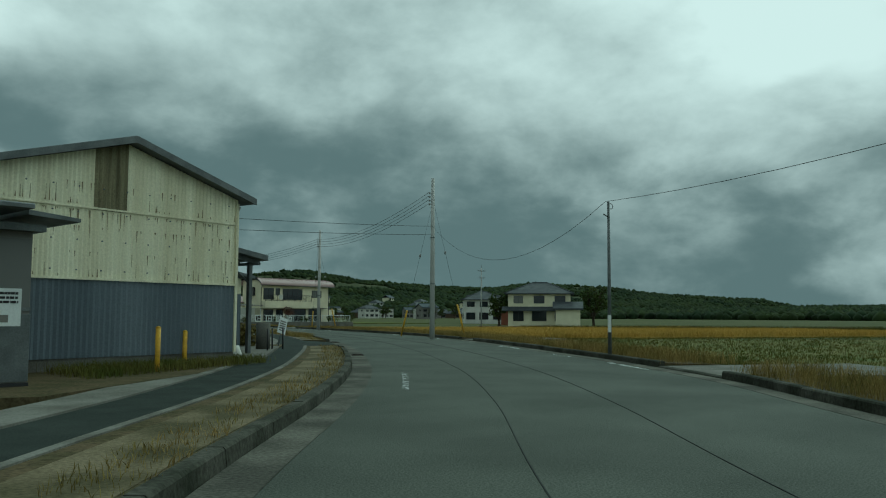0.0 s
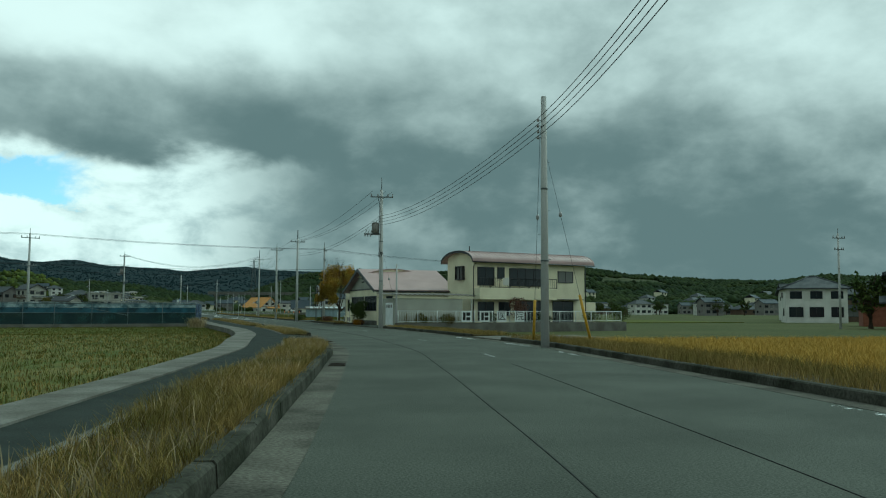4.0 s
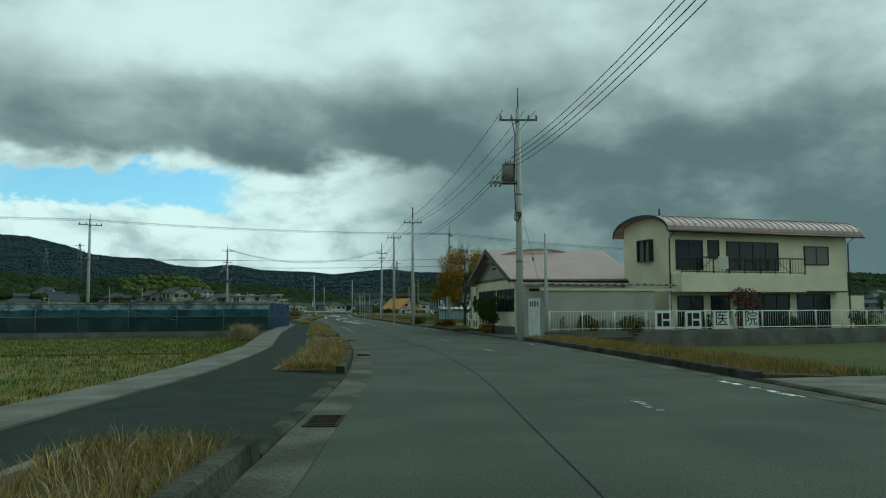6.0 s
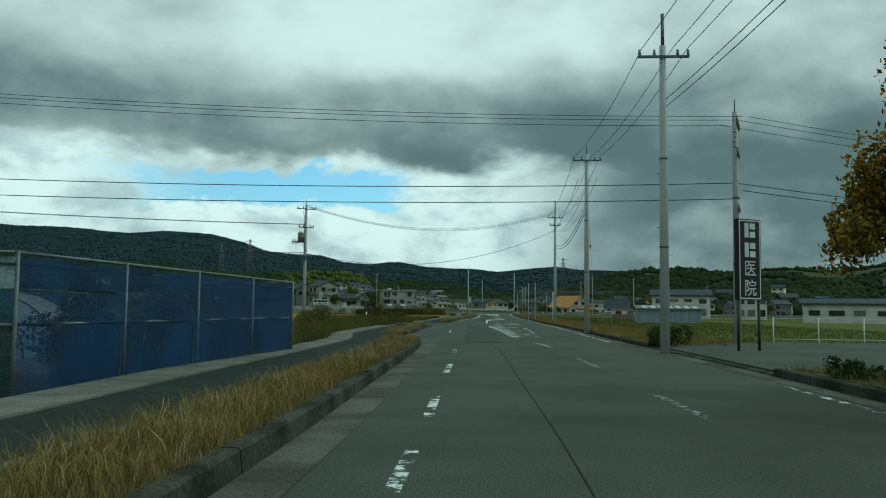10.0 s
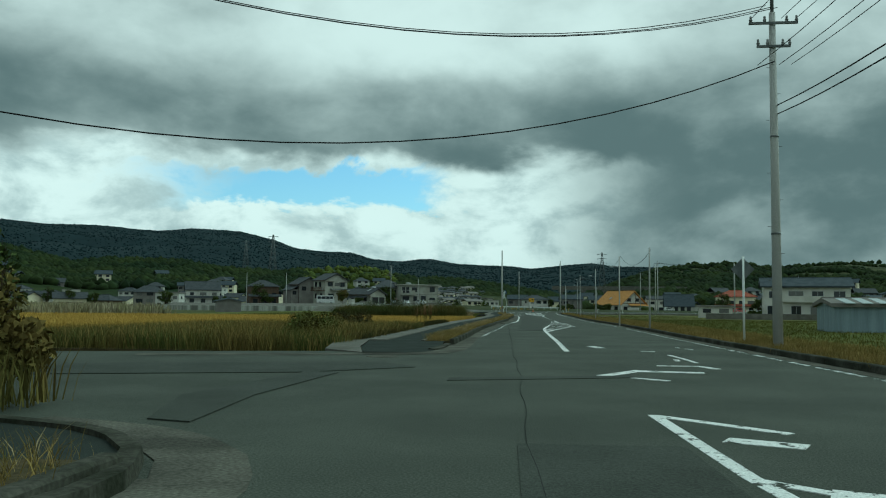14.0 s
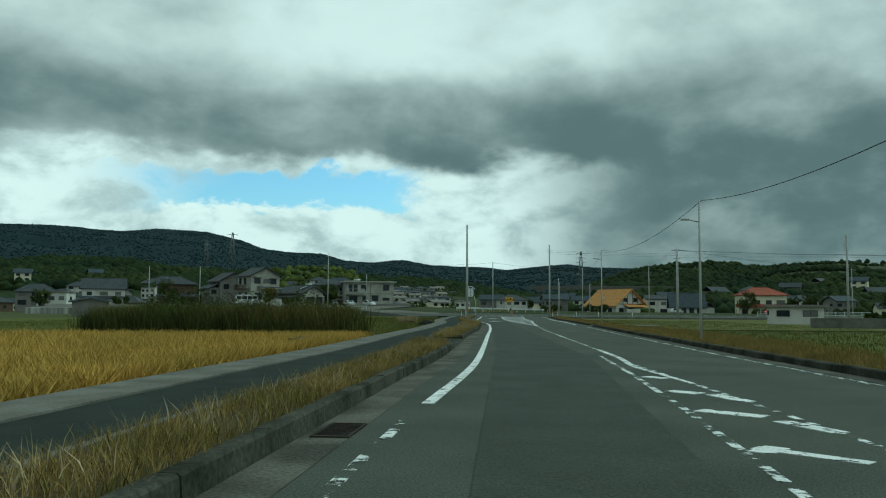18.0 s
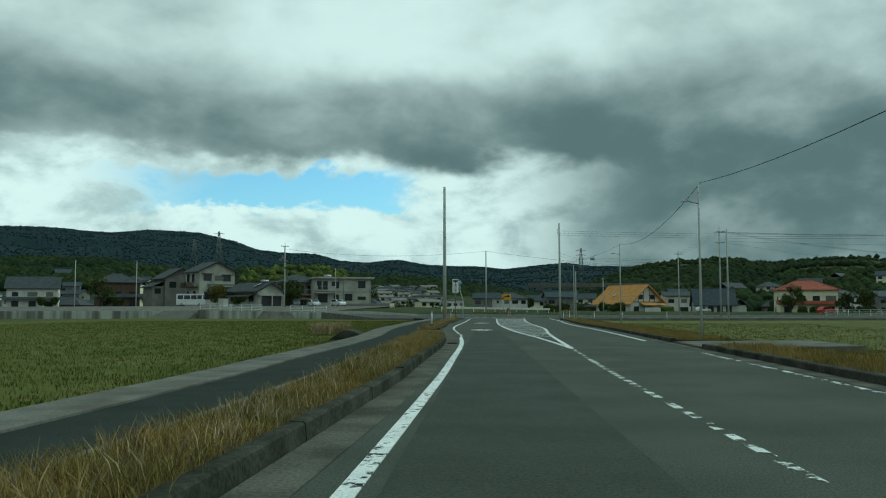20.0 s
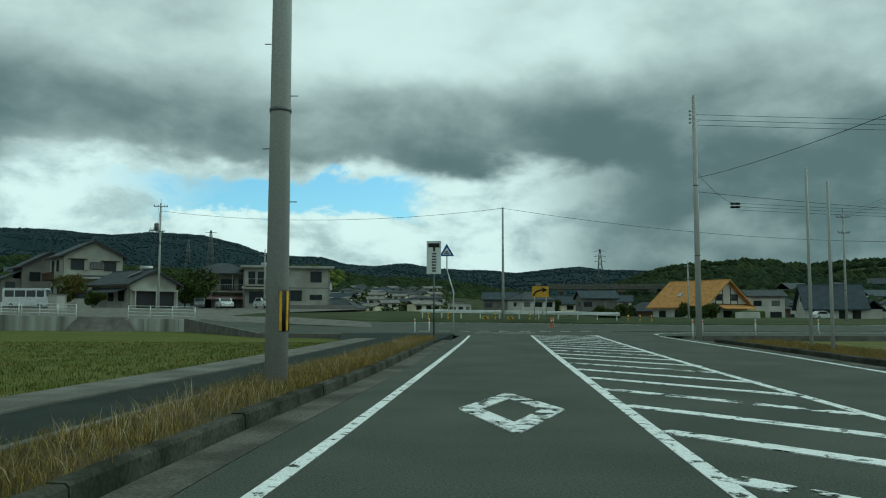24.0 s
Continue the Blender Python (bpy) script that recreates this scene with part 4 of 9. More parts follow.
for x, y in ((-2.5, 316.6), (-3.45, 262.4)):
    solid("culvert_headwall", Shape().prism([(-1.7, -0.5), (0, -0.5), (0, 0.1), (-0.5, 0.28), (-0.8, 0.3), (-1.7, -0.25)], 0, 3.0), KERB, "dark mossy concrete culvert headwall beside the slabs", "headwall", kind="structure", m=pose(x, y, 0, 0, 0, 3))
SAND = material("bare_sandy_earth", (0.15, 0.125, 0.078), 0.95, (0.07, 0.062, 0.034), 0.9, 22, 0.8, 0.3, 0.5)
dull(SAND)
for a, b in ((-20, 27.6), (35.2, 41)):
    part("bare_earth", swept(piece(KERB_L, a, b), [(0.3, 0.136), (0.3, 0.1), (1.3, 0.1), (1.3, 0.136)]), SAND, verge)


# ---------------------------------------------------------------- poles and wires
def utility_pole(x, y, h, r=0.16, arms=(), steps=True, gear="", yaw=0.0, label="grey concrete utility pole", z=0.1, band=False, lamp=False, guard=True, tip=0.55, mat=None):
    """arms: (height, half length). gear: a transformer, or spool insulators on the side."""
    root = thing("utility_pole", pose(x, y, z, 0, 0, yaw), label, "utility pole", "poles along the road")
    part("shaft", Shape().tube([(0, 0, -0.6), (0, 0, h * 0.5), (0, 0, h)], r, 14, r * 0.62), mat or POLE, root)
    if r > 0.12:
        for zc in (h * 0.33, h * 0.62):
            part("joint_band", Shape().tube([(0, 0, zc), (0, 0, zc + 0.06)], r * (1 - 0.38 * zc / h) + 0.012, 14), STEEL, root)
    if steps:
        me = Shape().tube([(0, 0, 0), (0.13, 0, 0)], 0.009, 5).mesh("step_bolt", STEEL)
        for k in range(int((h - 2.6) / 0.9)):
            zc = 2.2 + 0.9 * k
            rr_ = r * (1 - 0.38 * zc / h) - 0.01
            part("step_bolt", me, STEEL, root, m=pose(rr_ * (1 if k % 2 else -1), 0, zc, 0, 0, 0 if k % 2 else 180))
    for ah, half in arms:
        arm = part("crossarm", Shape().box(-half, -0.04, -0.04, half, 0.04, 0.04), STEEL, root, m=pose(0, -r * 0.75, ah))
        for sx in (-0.92, -0.35, 0.55, 0.95):
            ins = Shape().tube([(0, 0, 0.04), (0, 0, 0.10)], 0.05, 8).tube([(0, 0, 0.10), (0, 0, 0.16)], 0.065, 8, 0.03).tube([(0, 0, 0.16), (0, 0, 0.24)], 0.04, 8)
            part("insulator", ins, PORCELAIN, arm, m=pose(half * sx, 0, 0))
    if arms:
        part("top_pin", Shape().tube([(0, 0, h - 0.1), (0, 0, h + tip)], 0.03 if tip < 1 else 0.06, 6), STEEL, root)
    if gear == "transformer":
        zt = h - 3.3
        can = part("transformer", Shape().tube([(0, 0, 0), (0, 0, 0.75)], 0.27, 14).tube([(0, 0, 0.75), (0, 0, 0.82)], 0.29, 14, 0.2), WALLGREY, root, "grey transformer drum", m=pose(-0.45, 0.05, zt))
        part("bushing", Shape().tube([(0.1, 0, 0.82), (0.1, 0, 1.02)], 0.04, 8, 0.02), PORCELAIN, can)
        part("bushing", Shape().tube([(-0.1, 0, 0.82), (-0.1, 0, 1.02)], 0.04, 8, 0.02), PORCELAIN, can)
        part("bracket", Shape().box(-1.3, -0.05, -0.1, 0.1, 0.05, 0.0).box(-0.75, -0.25, -0.1, -0.1, 0.3, -0.04), STEEL, root, m=pose(0, 0, zt))
        for k in range(3):
            part("cutout_switch", Shape().tube([(0, 0, -0.3), (0.06, 0, 0.0)], 0.045, 8).tube([(0.06, 0, 0), (0.12, 0, 0.22)], 0.03, 6), PORCELAIN, root, m=pose(-1.25 + 0.2 * k, -0.1, zt + 0.05))
        coil = Shape()
        for k in range(3):
            ring = [(0.12 * math.cos(a) + 0.04 * k, -0.2 - 0.02 * k, 0.2 * math.sin(a + 0.4 * k)) for a in np.linspace(0, 6.28, 14)]
            coil.tube(ring, 0.018, 5)
        part("cable_coil", coil, WIREMAT, root, m=pose(-0.12, 0, zt - 1.6))
        part("riser_cable", Shape().tube([(-0.16, -0.1, zt - 1.4), (-0.2, -0.1, zt), (-0.15, -0.1, h - 1.2), (-0.3, -0.1, h - 0.5)], 0.022, 5), WIREMAT, root)
    if gear == "spools":
        for k in range(4):
            sp = Shape().tube([(-0.03, 0, 0), (-0.22, 0, 0)], 0.015, 5).tube([(-0.16, 0, -0.05), (-0.16, 0, 0.05)], 0.05, 8)
            part("spool_insulator", sp, PORCELAIN, root, m=pose(-r * 0.5, 0, h - 0.9 - 0.22 * k))
    if band and guard:
        part("guard_plate", Shape().tube([(0, 0, 0.95), (0, 0, 1.62)], r * 0.78, 12).moved(pose(r * 0.27, -r * 0.1, 0)), BLACK, root, "black and yellow striped guard plate")
        for k in range(2):
            a = radians(-62 + 34 * k)
            part("yellow_stripe", Shape().box(-0.022, -0.012, 0.96, 0.022, 0.012, 1.61), YELLOW, root, m=pose((r + 0.012) * math.cos(a), (r + 0.012) * math.sin(a), 0, 0, 0, math.degrees(a) + 90))
    if lamp:
        part("lamp_arm", Shape().tube([(0, 0, 0), (-0.5, 0, 0.12)], 0.02, 6), STEEL, root, m=pose(0, 0, h - 0.9))
        part("lamp_head", Shape().box(-0.75, -0.07, 0.08, -0.42, 0.07, 0.16, 0.02), SILVER, root, m=pose(0, 0, h - 0.9))
    return root


def wires(a, b, offsets, sag, r=0.012, label="thin black overhead wires between the poles", ends=None):
    """A span: each offset (sideways, up) is one wire from pole top a to pole top b."""
    a, b = Vector(a), Vector(b)
    d = (b - a)
    side = Vector((d.y, -d.x, 0)).normalized()
    root = thing("power_line", pose(a.x, a.y, 0), label, "overhead wires", "overhead wires")
    for o, u in offsets:
        pts = []
        for k in range(17):
            t = k / 16
            p = a + d * t + side * o + Vector((0, 0, u - 4 * sag * t * (1 - t)))
            pts.append((p.x - a.x, p.y - a.y, p.z))
        part("wire", Shape().tube(pts, r, 5, caps=False), WIREMAT, root)
    return root


P1, P3, PT = (-4.65, 37.9), (4.1, 67.3), (6.7, 100.2)
P4, PS, P4B, P5, PL, PLF = (7.4, 143.0), (12.4, 151.4), (7.9, 165.0), (9.75, 202.2), (-14.15, 191.0), (-23.5, 149.8)
utility_pole(*P1, 9.35, 0.16, gear="spools", band=False)
slim = utility_pole(-13.1, 16.95, 5.15, 0.066, steps=False, label="slim grey steel pole with a white plate", lamp=False, z=-0.05, mat=STEEL)
part("plate", Shape().box(-0.17, -0.1, 0.9, -0.03, -0.06, 1.45, 0.01), WHITE, slim, "white steel plate")
part("bracket", Shape().tube([(-0.24, 0, 4.72), (0.05, 0, 4.62)], 0.02, 6), STEEL, slim)
part("cable_loop", Shape().tube([(0.12 + 0.09 * math.cos(a), 0, 5.0 + 0.09 * math.sin(a)) for a in np.linspace(0, 6.28, 12)], 0.012, 5), WIREMAT, slim)
utility_pole(*P3, 9.15, 0.16, gear="spools")
utility_pole(*PT, 10.3, 0.17, arms=((9.75, 0.85),), gear="transformer", yaw=-8, tip=0.95)
utility_pole(8.4, 101.9, 4.85, 0.09, steps=False, label="thin service pole beside the clinic's shed")
utility_pole(*P4, 10.1, 0.17, arms=((9.7, 0.85),), yaw=-2, tip=1.1)
utility_pole(*PS, 9.9, 0.17, arms=((9.3, 1.0), (8.0, 0.7), (5.6, 0.55)), gear="spools", yaw=70)
utility_pole(*P4B, 10.6, 0.17, arms=((10.2, 0.85),), yaw=-2, band=True)
utility_pole(*P5, 11.3, 0.17, arms=((10.9, 0.8), (10.1, 0.55)), yaw=-2, tip=1.4)
utility_pole(*PL, 10.9, 0.17, arms=((10.6, 0.9), (8.9, 0.7), (6.3, 0.6)), gear="transformer", yaw=30, z=-0.2)
utility_pole(*PLF, 10.8, 0.17, arms=((10.2, 1.1), (6.9, 0.8)), yaw=30, z=-0.3)
for (px_, py_), hh in {(9.45, 238.0): 5.3, (11.0, 269.0): 5.8, (12.9, 309.3): 6.7, (15.4, 343.5): 6.8}.items():
    utility_pole(px_, py_, hh, 0.06, steps=False, label="slim grey steel lighting pole on the verge", lamp=True, z=0.0)
utility_pole(9.4, 224.5, 4.9, 0.06, steps=False, label="slim grey steel lighting pole on the verge", lamp=False)
utility_pole(0.18, 359.8, 14.0, 0.2, steps=True, label="tall bare concrete pole with a striped guard", band=True)
utility_pole(15.3, 393.0, 13.6, 0.18, gear="spools", label="tall concrete utility pole at the junction")
utility_pole(5.25, 434.0, 12.0, 0.15, z=0.7, steps=False, label="slim tall concrete pole across the junction")

three = [(-0.7, 0.2), (0.3, 0.2), (0.8, 0.2)]
four = [(-0.25, -0.8), (-0.25, -1.02), (-0.25, -1.24), (-0.25, -1.46)]
low = [(0.1, 0)]
top = lambda p, h: (*p, h)
wires(top(P1, 9.4), top(P3, 9.2), four, 0.75)
wires(top(P3, 9.2), top(PT, 9.2), four, 0.7)
wires(top(PT, 10.1), top(P4, 9.9), three, 0.7)
wires(top(PT, 8.6), top(P4, 8.4), [(0.1, 0), (0.1, -0.25)], 0.8)
wires(top(P4, 9.9), top(P4B, 10.4), three, 0.4)
wires(top(P4B, 10.4), top(P5, 11.0), three, 0.7)
wires(top(P4B, 9.2), top(P5, 9.6), [(-0.5, 0), (0.2, 0), (0.6, 0)], 0.8)
wires(top(P4B, 8.0), top(P5, 8.2), [(0.1, 0), (0.1, -0.3)], 1.0, 0.02, "bundled black communication cables between poles")
wires(top(PLF, 10.2), top(PS, 9.4), [(-0.9, 0.2), (0.2, 0.2), (0.9, 0.2)], 0.35)
wires(top(PLF, 6.8), top(PS, 6.9), [(0, 0), (0.5, -0.75)], 0.3, 0.018)
wires((-95, 115, 10.5), top(PLF, 10.2), [(-0.9, 0.2), (0.2, 0.2), (0.9, 0.2)], 0.8)
wires((-95, 115, 7.0), top(PLF, 6.8), low, 0.8, 0.018)
wires(top(PS, 9.4), (60, 170, 9.5), [(-0.9, 0.2), (0.2, 0.2), (0.9, 0.2)], 0.8)
wires(top(PS, 6.9), (60, 170, 7.2), [(0, 0), (0.5, -0.4)], 0.8, 0.018)
wires(top(PL, 10.4), top(P5, 11.3), [(-0.3, 0.45), (0.0, 0.3), (0.25, 0.2)], 2.05, 0.014)
wires(top(PL, 6.3), top(P5, 9.7), low, 2.1, 0.02, "sagging communication cable over the road")
wires((-70, 150, 9.0), top(PL, 9.0), [(-0.3, 0), (0, 0), (0.3, 0)], 0.8)
wires((-70, 150, 6.4), top(PL, 6.4), low, 0.9, 0.02)
wires((-62, 20, 4.5), top(P1, 6.1), [(0, 0.5), (0, 0)], 0.8)
wires(top(P1, 6.7), (-13.1, 16.95, 5.1), low, 2.0, 0.008)
wires((-13.1, 16.95, 5.1), (-24, -14, 6.6), low, 0.9, 0.008)
for p_, q_ in ((((9.4, 224.5), 4.9), ((9.45, 238.0), 5.3)), (((9.45, 238.0), 5.3), ((11.0, 269.0), 5.8)), (((11.0, 269.0), 5.8), ((12.9, 309.3), 6.7)), (((12.9, 309.3), 6.7), ((15.4, 343.5), 6.8)), (((15.4, 343.5), 6.8), ((15.3, 393.0), 9.0))):
    wires((*p_[0], p_[1]), (*q_[0], q_[1]), low, 0.8)
wires((15.3, 393.0, 8.2), (70, 398, 7.6), low, 1.2)
wires((-37, 447, 14.2), (5.25, 434.0, 12.6), low, 1.2, 0.02)
wires((5.25, 434.0, 12.6), (80, 452, 11.5), low, 2.2, 0.02)


# ---------------------------------------------------------------- parts of buildings
def window(parent, m, w, h, panes=2, frame_mat=None, pane_mat=None, sill=False, depth=0.07):
    """A window in the local xz plane that faces -y, its middle bottom at the origin of m."""
    t = 0.05
    s = Shape().box(-w / 2, -depth, 0, w / 2, 0, t).box(-w / 2, -depth, h - t, w / 2, 0, h).box(-w / 2, -depth, t, -w / 2 + t, 0, h - t).box(w / 2 - t, -depth, t, w / 2, 0, h - t)
    for k in range(1, panes):
        x = -w / 2 + w * k / panes
        s.box(x - t / 2, -depth * 0.8, t, x + t / 2, 0, h - t)
    if sill:
        s.box(-w / 2 - 0.06, -depth - 0.06, -0.05, w / 2 + 0.06, 0, 0)
    fr = part("window", s, frame_mat or DARKFRAME, parent, m=m)
    for k in range(panes):
        a, b = -w / 2 + w * k / panes + t * 0.5, -w / 2 + w * (k + 1) / panes - t * 0.5
        part("pane", Shape().box(a, -depth * 0.45, t, b, -depth * 0.3, h - t), pane_mat or GLASS, fr)
    return fr


def face(side, w, d, u, z):
    """The pose of a window on a side of a box of w by d round the origin."""
    return {"f": pose(u, -d / 2, z), "b": pose(-u, d / 2, z, 0, 0, 180), "l": pose(-w / 2, -u, z, 0, 0, -90), "r": pose(w / 2, u, z, 0, 0, 90)}[side]


def gable_roof(w, d, h, rise, over=0.55, thick=0.26, along="x"):
    """A roof of two slopes over a box round the origin, ridge along x or y."""
    if along == "y":
        return gable_roof(d, w, h, rise, over, thick).moved(pose(0, 0, 0, 0, 0, 90))
    k = rise / (d / 2)
    e = d / 2 + over
    out = [(-e, h - k * over), (0, h + rise), (e, h - k * over), (e, h - k * over + thick), (0, h + rise + thick * 1.15), (-e, h - k * over + thick)]
    s = Shape().prism(out, -w / 2 - over, w / 2 + over)
    return s.moved(pose(0, 0, 0, 0, 0, 90))


def hip_roof(w, d, h, rise, over=0.6, thick=0.16):
    a, b = w / 2 + over, d / 2 + over
    r = max(w / 2 - d / 2, 0.0)
    lo = h - rise * over / (d / 2)
    v = [(-a, -b, lo), (a, -b, lo), (a, b, lo), (-a, b, lo), (-a, -b, lo + thick), (a, -b, lo + thick), (a, b, lo + thick), (-a, b, lo + thick), (-r, 0, h + rise + thick), (r + 0.01, 0, h + rise + thick)]
    return Shape().add(v, [(3, 2, 1, 0), (0, 1, 5, 4), (1, 2, 6, 5), (2, 3, 7, 6), (3, 0, 4, 7), (4, 5, 9, 8), (5, 6, 9), (6, 7, 8, 9), (7, 4, 8)])


def ridge_caps(w, d, h, rise, kind, over=0.6, thick=0.16, along="x"):
    s = Shape()
    if kind == "hip":
        a, b, r = w / 2 + over, d / 2 + over, max(w / 2 - d / 2, 0.0)
        lo = h - rise * over / (d / 2) + thick
        s.tube([(-r, 0, h + rise + thick), (r + 0.01, 0, h + rise + thick)], 0.13, 6)
        for sx in (-1, 1):
            for sy in (-1, 1):
                s.tube([(sx * r, 0, h + rise + thick), (sx * a, sy * b, lo + 0.02)], 0.1, 6)
    else:
        l = (w if along == "x" else d) / 2 + over
        z = h + rise + thick
        s.tube([(-l, 0, z), (l, 0, z)] if along == "x" else [(0, -l, z), (0, l, z)], 0.13, 6)
    return s


def house(x, y, yaw, w, d, h, roof="gable", rise=1.6, wall=None, tiles=None, along="x", z=0.0, rows=((0.5, 1.6), (3.4, 1.2)), cols=3, skirt=False,
          label="two-storey house with grey tiled roof", group="village houses", over=0.6, name="house", balcony=False, frames=None, low=None):
    root = thing(name, pose(x, y, 0, 0, 0, yaw), label, "house", group)
    wall, tiles = wall or WALLWHITE, tiles or ROOFGREY
    body = Shape().box(-w / 2, -d / 2, -0.45, w / 2, d / 2, z + h)
    if roof == "gable":
        if along == "x":
            body.prism([(-d / 2, z + h), (d / 2, z + h), (0, z + h + rise)], -w / 2, w / 2)
            body.moved(pose(0, 0, 0, 0, 0, 90), 8)
        else:
            body.prism([(-w / 2, z + h), (w / 2, z + h), (0, z + h + rise)], -d / 2, d / 2)
    part("wall", body, wall, root)
    if roof == "gable":
        part("roof", gable_roof(w, d, z + h, rise, over, 0.28, along), tiles, root)
        part("ridge_cap", ridge_caps(w, d, z + h, rise, roof, over, 0.28, along), tiles, root)
    elif roof == "hip":
        part("roof", hip_roof(w, d, z + h, rise, over), tiles, root)
        part("ridge_cap", ridge_caps(w, d, z + h, rise, roof, over), tiles, root)
    else:
        part("roof", Shape().box(-w / 2 - 0.5, -d / 2 - 0.5, z + h, w / 2 + 0.5, d / 2 + 0.5, z + h + 0.3, 0.04), tiles, root)
    if skirt:
        part("lower_roof", Shape().add([(-w / 2 - 1, -d / 2 - 1.0, z + h * 0.44), (w / 2 + 1, -d / 2 - 1.0, z + h * 0.44), (w / 2 + 1, -d / 2 + 0.02, z + h * 0.56), (-w / 2 - 1, -d / 2 + 0.02, z + h * 0.56),
                                        (-w / 2 - 1, -d / 2 - 1.0, z + h * 0.41), (w / 2 + 1, -d / 2 - 1.0, z + h * 0.41), (w / 2 + 1, -d / 2 + 0.02, z + h * 0.53), (-w / 2 - 1, -d / 2 + 0.02, z + h * 0.53)],
                                       [(0, 1, 2, 3), (7, 6, 5, 4), (0, 4, 5, 1), (1, 5, 6, 2), (3, 2, 6, 7), (0, 3, 7, 4)]), tiles, root)
    r = random.Random(int(x * 7 + y * 3))
    for zz_, wh in rows:
        for k in range(cols):
            u = -w / 2 + w * (k + 0.5) / cols
            ww = min(w / cols * 0.7, r.choice((1.6, 1.8, 1.8, 2.5)))
            window(root, face("f", w, d, u, z + zz_), ww, wh, 2, frames, r.choice((GLASS, GLASS, CURTAIN)))
        for side in "lr":
            window(root, face(side, w, d, r.uniform(-d * 0.2, d * 0.2), z + zz_ + 0.15), 1.3, wh * 0.8, 2, frames, GLASS)
    if balcony:
        part("balcony", Shape().box(-w * 0.3, -d / 2 - 0.9, z + 2.7, w * 0.3, -d / 2, z + 2.9).box(-w * 0.3, -d / 2 - 0.9, z + 2.9, w * 0.3, -d / 2 - 0.82, z + 3.75), wall, root)
    if low:
        lw, ld, lh, lx, ly = low
        part("annex", Shape().box(lx - lw / 2, ly - ld / 2, -0.45, lx + lw / 2, ly + ld / 2, z + lh), wall, root)
        part("annex_roof", gable_roof(lw, ld, z + lh, 0.9, 0.5).moved(pose(lx, ly, 0)), tiles, root)
    return root


def corrugated(x0, x1, lo, hi, pitch=0.1, deep=0.025, y=0.0):
    """A ribbed sheet that faces -y; lo and hi may be functions of x."""
    n = max(int((x1 - x0) / pitch * 2), 2)
    v = []
    for i in range(n + 1):
        x = x0 + (x1 - x0) * i / n
        yy = y - (deep if i % 2 else 0.0)
        v += [(x, yy, lo(x) if callable(lo) else lo), (x, yy, hi(x) if callable(hi) else hi)]
    s = Shape().add(v, [(2 * i, 2 * i + 2, 2 * i + 3, 2 * i + 1) for i in range(n)])
    return s


def words(text, size, depth=0.004, vertical=False):
    """Lettering as a mesh in the xz plane, facing -y, its middle at the origin."""
    cu = bpy.data.curves.new("lettering", "FONT")
    cu.body, cu.size, cu.align_x, cu.align_y, cu.extrude = text, size, "CENTER", "CENTER", depth
    ob = bpy.data.objects.new("lettering", cu)
    scene.collection.objects.link(ob)
    bpy.context.view_layer.update()
    me = bpy.data.meshes.new_from_object(ob.evaluated_get(bpy.context.evaluated_depsgraph_get()))
    bpy.data.objects.remove(ob)
    me.transform(pose(0, 0, 0, 90))
    return me


def bars(w, h, rows, seed=0, depth=0.006):
    """Writing that cannot be told: short plain bars in lines."""
    r = random.Random(seed)
    s = Shape()
    for k in range(rows):
        z = h * (1 - (k + 0.5) / rows)
        x = -w / 2
        while x < w / 2 - 0.02:
            l = min(w * r.uniform(0.1, 0.3), w / 2 - x)
            s.box(x, -depth, z - h / rows * 0.28, x + l * 0.85, 0, z + h / rows * 0.28)
            x += l
    return s


# ---------------------------------------------------------------- warehouse by the start
WH = pose(-25.05, 18.95, 0.0, 0, 0, 16.9)
wh = thing("warehouse", WH, "weathered metal warehouse, cream sheets above slate-blue sheets", "warehouse")
roof_z = lambda x: 5.22 - 0.285 * abs(x + 3.2)
part("plinth", Shape().box(-6.4, 0.02, -0.45, 0.0, 9.0, 0.42), CONCRETE, wh)
frame_s = Shape().prism([(-6.38, 0.42), (-0.02, 0.42), (-0.02, 4.25), (-3.2, 5.15), (-6.38, 4.25)], 0.03, 9.0)
part("wall", frame_s, SLATE, wh)
for k in range(8):
    a, b = -6.4 + 0.8 * k, -6.4 + 0.8 * (k + 1)
    part("lower_sheet", corrugated(a, b, 0.42, 2.13, 0.13, 0.03), SLATE, wh)
    part("middle_sheet", corrugated(a, b, 2.10, 3.68, 0.1, 0.022, -0.012), CREAM, wh)
    stained = abs((a + b) / 2 + 3.6) < 0.3
    part("upper_sheet", corrugated(a, b, 3.63, lambda x: roof_z(x) - 0.02, 0.1, 0.022, -0.024), STAIN if stained else CREAM, wh, "mould-stained sheet" if stained else "")
RUSTSTREAK = material("rust_streaks", (0.30, 0.26, 0.16), 0.9, (0.16, 0.13, 0.07), 14, 60, 0.7, 0.3, 0.0, streak=True)
r_ = random.Random(5)
